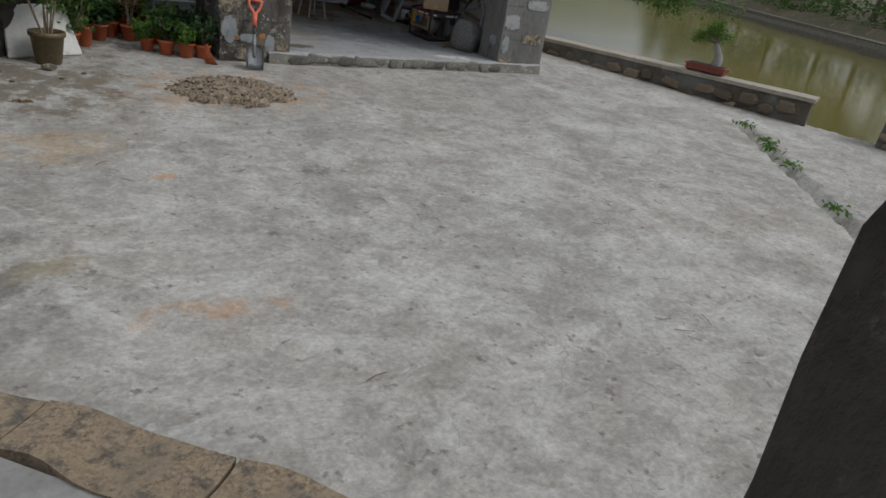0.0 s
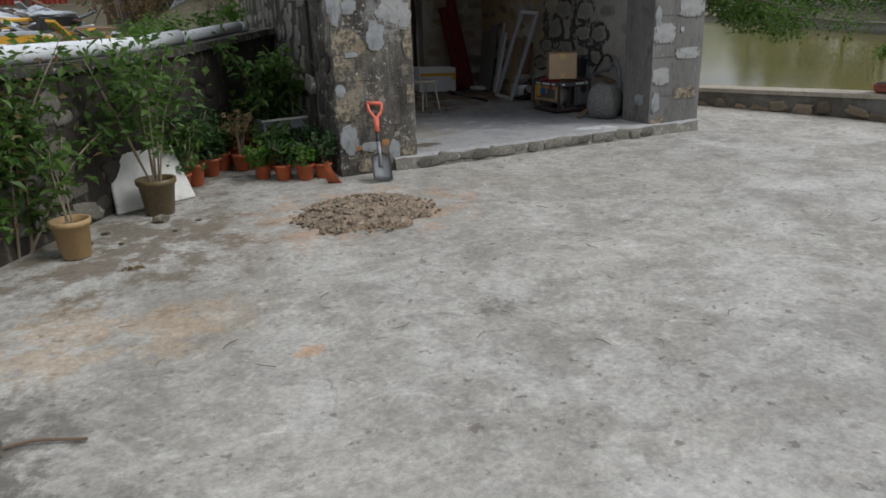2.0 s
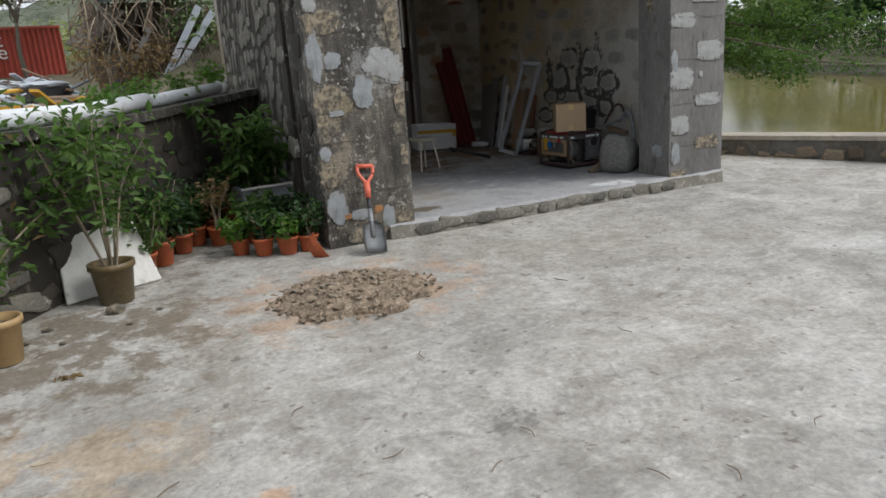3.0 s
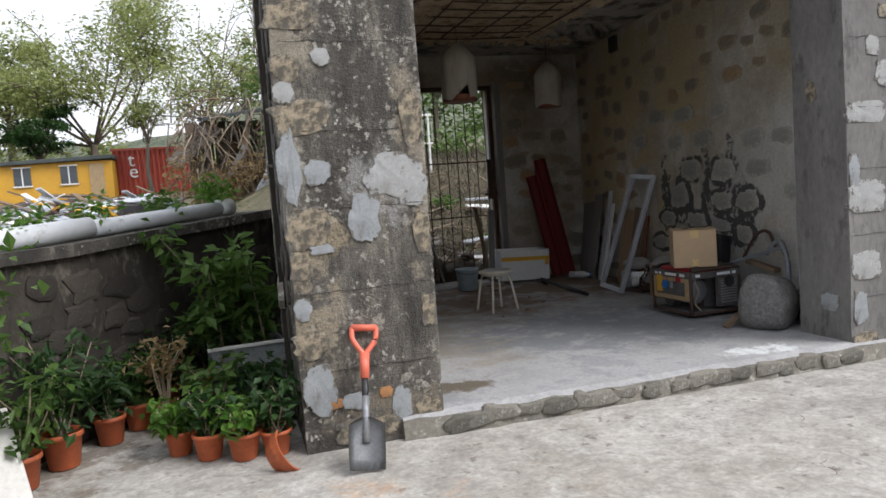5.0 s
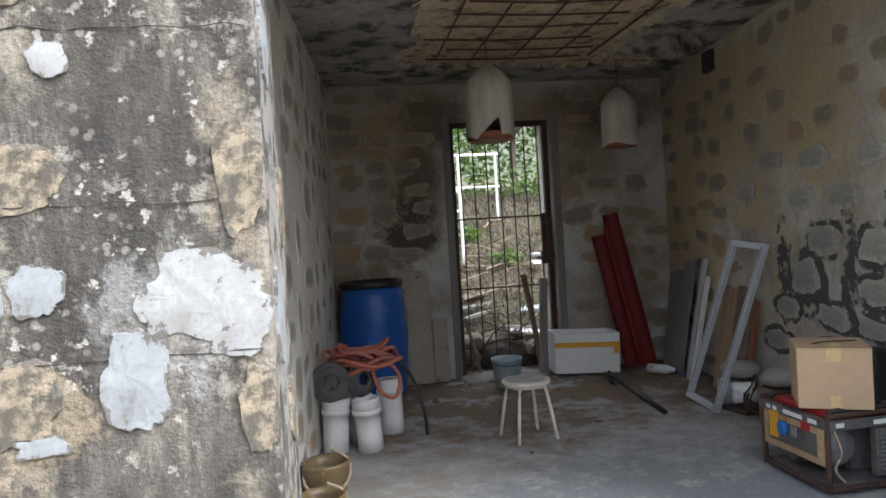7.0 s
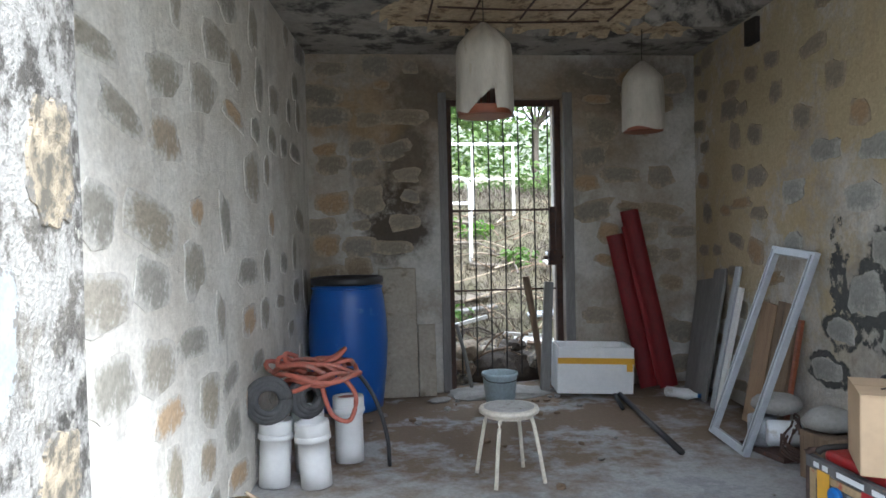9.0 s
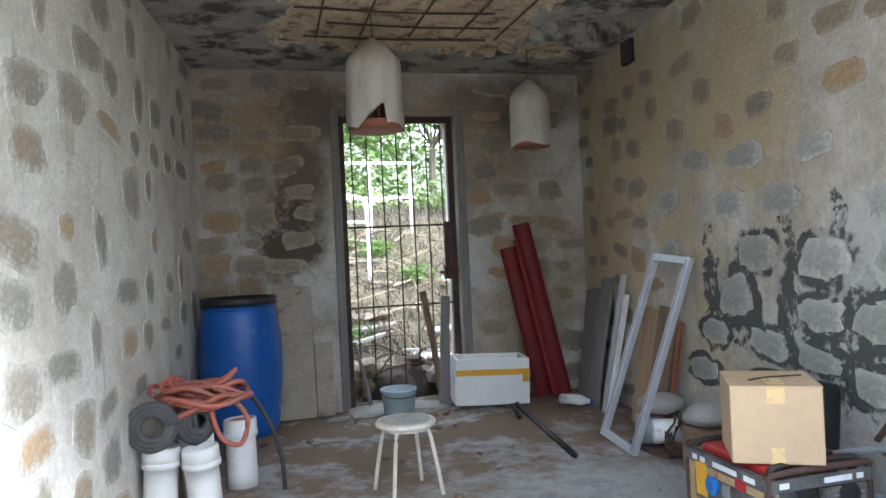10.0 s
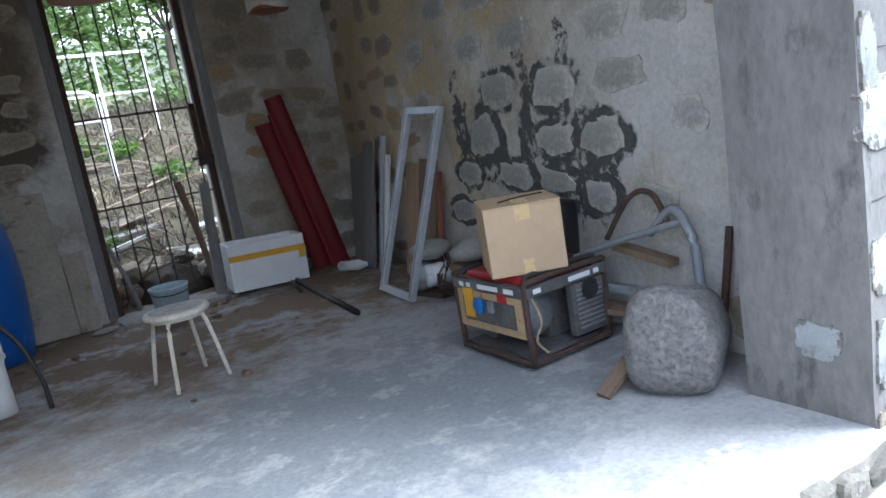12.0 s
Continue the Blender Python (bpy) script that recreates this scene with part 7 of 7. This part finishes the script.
def build_trees():
    tree("tree", "spreading green tree with an open airy crown", -4.3, 38, 11, (0, 0, 5.6, 6.6, 3.4, 4.4), 1, n=15000, size=0.22, trunk_r=0.22, fork=0.2, clumps=170)
    tree("tree", "thin pale tree with sparse yellow-green leaves", 0.6, 31, 8, (0.4, 0, 5.0, 2.9, 2, 2.8), 2, n=3600, size=0.15, trunk_r=0.12, clumps=70)
    tree("tree", "tall rounded green tree above the cabin", -8.5, 42, 10, (0, 0, 6.2, 3.6, 3, 3.0), 3, n=5500, size=0.24, trunk_r=0.24, clumps=60)
    tree("tree", "dense green tree beyond the cabin", -14, 44, 9, (0, 0, 5.5, 4.2, 3, 3.0), 4, n=5500, size=0.24, trunk_r=0.24, clumps=60)
    tree("tree", "bare thin tree over the ruined shack", 3.0, 27, 6, (0, 0, 4.0, 2.2, 1.6, 1.7), 5, n=900, size=0.15, trunk_r=0.09, clumps=26)
    tree("tree", "dark round shrub-like tree behind the containers", -6.2, 36.5, 4.6, (0, 0, 3.0, 2.3, 1.5, 1.3), 6, leaf="leafdark", n=5200, size=0.2, trunk_r=0.14, clumps=50)
    tree("tree", "green tree behind the slope", 6.3, 20.5, 4.4, (0.3, 0, 2.3, 1.8, 1.2, 1.6), 7, leaf="leafslope", n=9000, size=0.13, trunk_r=0.1, clumps=46)
    tree("tree", "green tree behind the slope", 4.6, 24, 5, (0, 0, 3.0, 2.4, 1.5, 1.8), 8, leaf="leafslope", n=9000, size=0.16, trunk_r=0.1, clumps=46)
    tree("tree", "overhanging tree with drooping branches above the pond", 9.6, 17.5, 6.5, (6.8, -2.6, 3.3, 4.8, 3.6, 2.9), 9, leaf="leaf", n=30000, size=0.15, trunk_r=0.2, lean=(1.6, -0.3), fork=0.4, clumps=150, base=-0.3)
    tree("tree", "slender olive-green tree behind the red container", -1.6, 33, 6, (0, 0, 3.8, 2.4, 1.8, 2.0), 31, n=2400, size=0.17, trunk_r=0.1, clumps=54)
    tree("tree", "low olive-green tree behind the ruined shack", 2.2, 34, 6, (0, 0, 3.6, 2.6, 1.8, 1.9), 32, n=3000, size=0.18, trunk_r=0.1, clumps=54)
    rng = random.Random(50)
    cs = [(rng.uniform(2.2, 8.6), rng.uniform(19, 23), 1.6 + rng.random() ** 1.3 * 4.2) for k in range(90)]
    v, f = leaves(cs, 110, (0.7, 0.6, 0.55), 0.16, 94)
    tagged(new("thicket", from_arrays("thicket", v, f, M["leafslope"])), "light green bushes at the top of the slope", "thicket", kind="stuff")
    for k in range(16):
        y = -16 + k * 5.6
        x = 31.5 + 0.67 * (y - 5) + rng.uniform(0, 5)
        tree("tree", "leafy tree on the pond's far bank", x, y, rng.uniform(6, 10), (0, 0, rng.uniform(3.6, 5.2), 3.9, 3.6, 3.2), 60 + k, leaf=rng.choice(["leaf", "leaftree", "leafdark"]), n=6000, size=0.32, trunk_r=0.2, clumps=70)
    v, f = [], []
    cs = [(29.5 + 0.67 * (y - 5) + rng.uniform(0, 1.5), y, 0.3 + rng.uniform(-0.4, 0.9)) for y in np.arange(-24, 70, 0.8)]
    v, f = leaves(cs, 60, (0.9, 0.9, 0.7), 0.28, 99)
    tagged(new("bank_shrubs", from_arrays("bank_shrubs", v, f, M["leaf"])), "tangle of green shrubs along the far bank", "shrubs", kind="stuff")
    cs = [(rng.uniform(-22, 8), rng.uniform(40, 50), 3.6 + rng.uniform(-0.8, 1.2)) for k in range(110)]
    v, f = leaves(cs, 90, (1.3, 1.2, 1.0), 0.3, 98)
    tagged(new("thicket", from_arrays("thicket", v, f, M["leaftree"])), "scrubby green thicket at the yard's far end", "thicket", kind="stuff")
    cs = [(33 + 0.67 * (y - 5) + rng.uniform(0, 4), y, rng.uniform(0.8, 5.0)) for y in np.arange(-24, 75, 0.45)]
    v, f = leaves(cs, 90, (1.4, 1.4, 1.2), 0.36, 97)
    tagged(new("thicket", from_arrays("thicket", v, f, M["leafdark"])), "dark green thicket behind the far bank", "thicket", kind="stuff")
    bank = quad_prism([(26.6 + 0.67 * -30, -25), (27.3 + 0.67 * -30, -25), (27.3 + 0.67 * 80, 85), (26.6 + 0.67 * 80, 85)], -1.6, -0.25, 0.12, 5)
    solo("wall_bank", bank, M["stone_ext"], "grey stone edging of the pond's far bank", "bank wall", kind="structure")
    bm = bmesh.new()
    nx, ny = 60, 14
    g = []
    for i in range(nx + 1):
        row = []
        for j in range(ny + 1):
            x, y = -230 + 460 * i / nx, 125 + 110 * j / ny
            ridge = 19 + 9 * math.sin(x * 0.017 + 0.6) + 6 * noise.noise(Vector((x * 0.02, 0, 0)))
            z = ridge * math.sin(math.pi * min(1, j / ny * 0.9)) + 3 * noise.noise(Vector((x * 0.07, y * 0.07, 0))) + 1.6 * noise.noise(Vector((x * 0.25, y * 0.25, 0)))
            row.append(bm.verts.new((x, y, z)))
        g.append(row)
    for i in range(nx):
        for j in range(ny):
            bm.faces.new((g[i][j], g[i + 1][j], g[i + 1][j + 1], g[i][j + 1]))
    solo("backdrop_hill", bm, M["hillgreen"], "distant wooded green hill", "hill", kind="structure", smooth=True)


build_trees()


# ---- the neighbours' yard ----
def build_cabin():
    z = land(-5, 33)
    c = thing("site_cabin", "yellow site cabin with a dark sagging roof", "cabin", pose(-5.0, 34.2, z))
    part("cabin_wall", boxed(-2.2, 2.05, -1.2, 1.2, -0.3, 1.4), M["yellow"], c)
    bm = bmesh.new()
    box(bm, -2.35, 2.15, -1.4, 1.4, 1.4, 1.55, bev=0.03)
    part("roof", bm, M["roofdark"], c, m=pose(0, 0, 0, 0, -1.5, 0))
    for x in (-1.0, 0.55):
        w = part("window", boxed(x - 0.28, x + 0.28, -1.23, -1.2, 0.6, 1.25), M["glassdark"], c)
        part("frame", boxed(x - 0.32, x + 0.32, -1.26, -1.235, 1.25, 1.3), M["whitepaint"], w)
        part("mullion", boxed(x - 0.02, x + 0.02, -1.26, -1.235, 0.6, 1.25), M["whitepaint"], w)
        part("frame", boxed(x - 0.32, x + 0.32, -1.26, -1.235, 0.55, 0.6), M["whitepaint"], w)
    part("door", boxed(1.25, 1.75, -1.23, -1.2, 0.1, 1.3), M["genyellow"], c)


def build_container():
    z = land(-2, 34)
    c = thing("shipping_container", "red corrugated shipping container with white letters", "container", pose(-1.75, 35.3, z))
    bm = bmesh.new()
    n = 60
    rows = []
    for zz in (-0.3, 1.75):
        rows.append([bm.verts.new((-1.3 + 2.75 * i / n, -1.3 + 0.045 * (1 if (i // 2) % 2 else -1), zz)) for i in range(n + 1)])
    for i in range(n):
        bm.faces.new((rows[0][i], rows[0][i + 1], rows[1][i + 1], rows[1][i]))
    part("corrugated_side", bm, M["cont"], c)
    part("body", boxed(-1.3, 1.45, -1.25, 2.4, -0.3, 1.73), M["cont"], c)
    part("top_rail", boxed(-1.35, 1.5, -1.38, -1.2, 1.73, 1.82), M["cont"], c)
    for k, ch in enumerate("te"):
        cu = bpy.data.curves.new("letter", 'FONT')
        cu.body, cu.size, cu.extrude = ch, 0.75, 0.01
        ob = new("letter", cu)
        ob.parent = c
        ob.matrix_basis = pose(-0.75, -1.37, 1.12 - 0.45 * k, 90, 0, 0)
        cu.materials.append(M["whitepaint"])
        tagged(ob, "white painted letter")


def build_shack():
    rng = random.Random(13)
    z = land(1.6, 20)
    s = thing("ruined_shack", "collapsed grey timber shack overgrown with dry creeper", "shack", pose(1.65, 20.3, z) @ Matrix.Diagonal((1.15, 1, 1.28, 1)))
    part("roof", boxed(-0.6, 0.9, -0.6, 1.0, 1.35, 1.40), M["roofdark"], s, m=pose(0, 0, 0.05, 6, -7, 4))
    part("fallen_roof", boxed(-0.7, 0.3, -0.6, 0.7, 0, 0.04), M["bark"], s, m=pose(-0.75, -0.1, 1.0, 10, -38, 8))
    for k in range(16):
        x = rng.uniform(-1.0, 1.1)
        part("plank", boxed(-0.05, 0.05, -0.015, 0.015, -0.2, rng.uniform(0.8, 1.5)), M[rng.choice(["wood", "greyboard", "bark"])], s, m=pose(x, rng.uniform(-0.6, 0.2), 0, rng.uniform(-15, 15), rng.uniform(-35, 35), 0))
    for k in range(2):
        part("plank", boxed(-0.06, 0.06, -0.015, 0.015, 0, 1.5), M["tarp"], s, "pale plank", m=pose(0.1 + 0.12 * k, -0.9, -0.1, 8, 38 + rng.uniform(-6, 6), 0))
    for k in range(260):
        a = Vector((rng.uniform(-1.3, 1.1), rng.uniform(-0.9, 0.2), rng.uniform(0.2, 1.75)))
        d = Vector((rng.uniform(-0.5, 0.5), rng.uniform(-0.3, 0.1), rng.uniform(-0.8, 0.1)))
        part("creeper", tube(arc([a, a + d * 0.5 + Vector((0, -0.1, 0.05)), a + d], 3), 0.012, 4), M[rng.choice(["bark", "wood", "bark", "twig"])], s)
    for k in range(9):
        part("wall_board", boxed(-0.115, 0.115, 0.3, 0.34, -0.2, 1.33), M[("wood", "greyboard", "bark")[k % 3]], s, m=pose(-0.9 + 0.235 * k, 0, 0, 0, (k % 4 - 1.5) * 1.5, 0))
    v, f = leaves([(rng.uniform(-1.3, 0.8), rng.uniform(-1.2, -0.5), rng.uniform(0.0, 0.6)) for k in range(20)], 50, (0.3, 0.3, 0.25), 0.09, 90)
    mesh_part("creeper_leaves", from_arrays("creeper_leaves", v, f, M["leafdry"]), s)
    solo("pale_pole", tube([(0.6, 21.5, land(.6, 21) + 1.6), (3.2, 21.5, land(2, 21) + 1.6)], 0.03, 7), M["whitepaint"], "white horizontal pole over the shack", "pole")


def build_junk():
    rng = random.Random(23)
    kinds = [("tarpaulin", "crumpled pale tarpaulin in the yard", "tarpaulin", "tarp"), ("scrap_piece", "rusty crumpled scrap metal in the yard", "scrap", "rust"), ("scrap_piece", "rotting lump of timber in the yard", "scrap", "wood"), ("sack", "white sack among the scrap", "sack", "whitepaint"), ("tarpaulin", "blue-grey crumpled tarpaulin in the yard", "tarpaulin", "bluepail")]
    for k in range(95):
        y = rng.uniform(12.5, 28)
        x = 0.6 - 0.17 * (y - 8) + rng.uniform(-2.4, 1.6)
        nm, lab, cat, mt = rng.choice(kinds)
        s = rng.uniform(0.16, 0.55)
        solo(nm, lump(s, s * 0.8, s * 0.5, 200 + k, 0.45, 3, freq=2.2), M[mt], lab, cat, pose(x, y, land(x, y) + s * 0.25, 0, 0, rng.uniform(0, 360)))
    for k in range(90):
        y = rng.uniform(12.5, 26)
        x = 0.6 - 0.17 * (y - 8) + rng.uniform(-2.4, 1.6)
        solo("board", boxed(-0.6, 0.6, -0.07, 0.07, 0, 0.04), M[rng.choice(["whitepaint", "wood", "greyboard", "tarp", "yellow", "alu"])], "loose board thrown on the scrap", "board",
             pose(x, y, land(x, y) + rng.uniform(0.2, 0.55), rng.uniform(-20, 20), rng.uniform(-30, 30), rng.uniform(0, 180)) @ Matrix.Scale(rng.uniform(0.5, 1.3), 4), group="boards on the scrap")
    t = thing("work_table", "yellow-edged table standing among scrap", "table", pose(-1.35, 15.2, land(-1.35, 15.2)))
    part("table_top", boxed(-0.6, 0.6, -0.3, 0.3, 0.62, 0.68, bev=0.01), M["tarp"], t)
    part("apron", boxed(-0.58, 0.58, -0.3, -0.27, 0.5, 0.62), M["yellow"], t)
    for x in (-0.55, 0.55):
        for y in (-0.26, 0.26):
            part("leg", boxed(x - 0.025, x + 0.025, y - 0.025, y + 0.025, 0, 0.62), M["wood"], t)
    c = thing("covered_cart", "dark cart under a pale sheet in the yard", "cart", pose(-0.6, 20, land(-0.6, 20), 0, 0, 25) @ Matrix.Scale(0.7, 4))
    part("body", boxed(-0.6, 0.6, -0.4, 0.4, 0.1, 0.8, bev=0.05), M["black"], c)
    part("sheet", lump(0.7, 0.5, 0.12, 7, 0.2, 3), M["tarp"], c, m=pose(0, 0, 0.85))
    for x in (-0.4, 0.4):
        part("wheel", lathe([(0.1, -0.03), (0.2, -0.03), (0.2, 0.03), (0.1, 0.03)], 18), M["rubber"], c, m=pose(x, -0.42, 0.2, 90, 0, 0))
    cs = [(rng.uniform(-4.5, 1.2), rng.uniform(9.8, 13), 0) for k in range(40)]
    cs = [(x, y, land(x, y) + 0.15) for x, y, _ in cs if side_of((x, y), WALL_A, WALL_D) < -0.6]
    v, f = leaves(cs, 60, (0.4, 0.4, 0.3), 0.08, 95)
    tagged(new("weeds", from_arrays("weeds", v, f, M["leaf"])), "rank green weeds behind the low wall", "weeds", kind="stuff")
    cs = [(rng.uniform(0.2, 1.4), rng.uniform(10, 17), 0) for k in range(40)]
    v, f = leaves([(x, y, land(x, y) + 0.35) for x, y, _ in cs], 60, (0.4, 0.4, 0.35), 0.09, 96)
    tagged(new("weeds", from_arrays("weeds", v, f, M["leaf"])), "rank green weeds beside the shed", "weeds", kind="stuff")


build_cabin()
build_container()
build_shack()
build_junk()
# added out of view: keeps low sky light from entering the shed
solo("wall_house", boxed(-9, 12, -3.0, -2.7, -0.5, 3.4), M["mortar_dark"], "unseen dark wall added behind the landing to block low light", "wall", kind="structure")


# ---- stones in the walls ----
def off_soot(x, y, z):
    return (z < 1.85 and 7.6 < y < 10.25)


rubble(wall_left, LEFT_IN[0], LEFT_IN[1], 0.12, 2.7, M["stone"], 1, row=0.235, fill=0.82, depth=0.006, tall=(0.11, 0.25), wide=(0.13, 0.38), variants=24, step=(0.3, 0.52))
rubble(wall_back, (2.36, 11.56), (GX0 - 0.1, 11.56), 0.15, 2.7, M["stone_back"], 2, row=0.2, fill=0.9, depth=0.008, variants=16, wide=(0.12, 0.34), tall=(0.09, 0.19))
rubble(wall_back, (GX1 + 0.12, 11.56), (5.42, 11.56), 0.15, 2.7, M["stone_back"], 3, row=0.2, fill=0.88, depth=0.008, variants=14, wide=(0.12, 0.34), tall=(0.09, 0.19))
rubble(wall_right, RIGHT_IN[1], RIGHT_IN[0], 0.15, 2.7, M["stone_back"], 4, row=0.22, fill=0.7, depth=0.005, variants=16, wide=(0.12, 0.3), tall=(0.08, 0.19), skip=off_soot)
wall_way = (Vector(RIGHT_IN[0]) - Vector(RIGHT_IN[1])).normalized()
for k, (y, z, w, h) in enumerate([q[:4] for q in SOOT_STONES] + PLAIN_STONES):
    ob = new("stone", stone_mesh("stone", 400 + k, w * 0.9, h * 0.95, 0.009, M["stone_pale"]))
    ob.parent = wall_right
    ob.matrix_basis = pose(5.05 + 0.0949 * (y - 7.45), y, z, 0, (k * 37 % 13) - 6, math.degrees(math.atan2(wall_way.y, wall_way.x)))
rubble(wall_outer, (1.755, 11.4), (1.502, 7.6), 0.1, 2.9, M["stone_ext"], 5, row=0.15, fill=0.9, depth=0.012, wide=(0.12, 0.26), variants=12)
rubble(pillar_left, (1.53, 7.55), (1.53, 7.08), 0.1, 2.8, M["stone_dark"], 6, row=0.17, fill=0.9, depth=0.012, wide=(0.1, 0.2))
# the garden wall's stones turn darker towards the shed
rubble(garden_wall, along_wall(-4.6, 0, 0)[:2], along_wall(0.9, 0, 0)[:2], 0.0, 0.95, M["stone_ext"], 7, row=0.15, fill=0.8, depth=0.018, wide=(0.14, 0.27), step=(0.16, 0.28), tall=(0.1, 0.16), variants=12)
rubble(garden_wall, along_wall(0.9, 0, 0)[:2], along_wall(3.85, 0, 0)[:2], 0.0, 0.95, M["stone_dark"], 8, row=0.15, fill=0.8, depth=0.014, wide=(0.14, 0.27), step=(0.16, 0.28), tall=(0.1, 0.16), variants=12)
# rough stones along the sill's broken edge
rng = random.Random(88)
sill_meshes = [stone_mesh("stone", 700 + k, rng.uniform(0.1, 0.22), rng.uniform(0.06, 0.1), 0.02, M["stone_ext"]) for k in range(8)]
sill = thing("trim_sill", "broken stone edge of the raised floor", "sill", pose(0, 0, 0), kind="structure")
sx = 2.28
while sx < 4.74:
    ob = new("stone", rng.choice(sill_meshes))
    ob.parent = sill
    ob.matrix_basis = pose(sx, 7.015 + 0.022 * noise.noise(Vector((sx * 3.3, 1, 0))), 0.025 + rng.uniform(-0.015, 0.015), rng.uniform(-6, 6), rng.uniform(-6, 6), 0)
    sx += rng.uniform(0.1, 0.2)
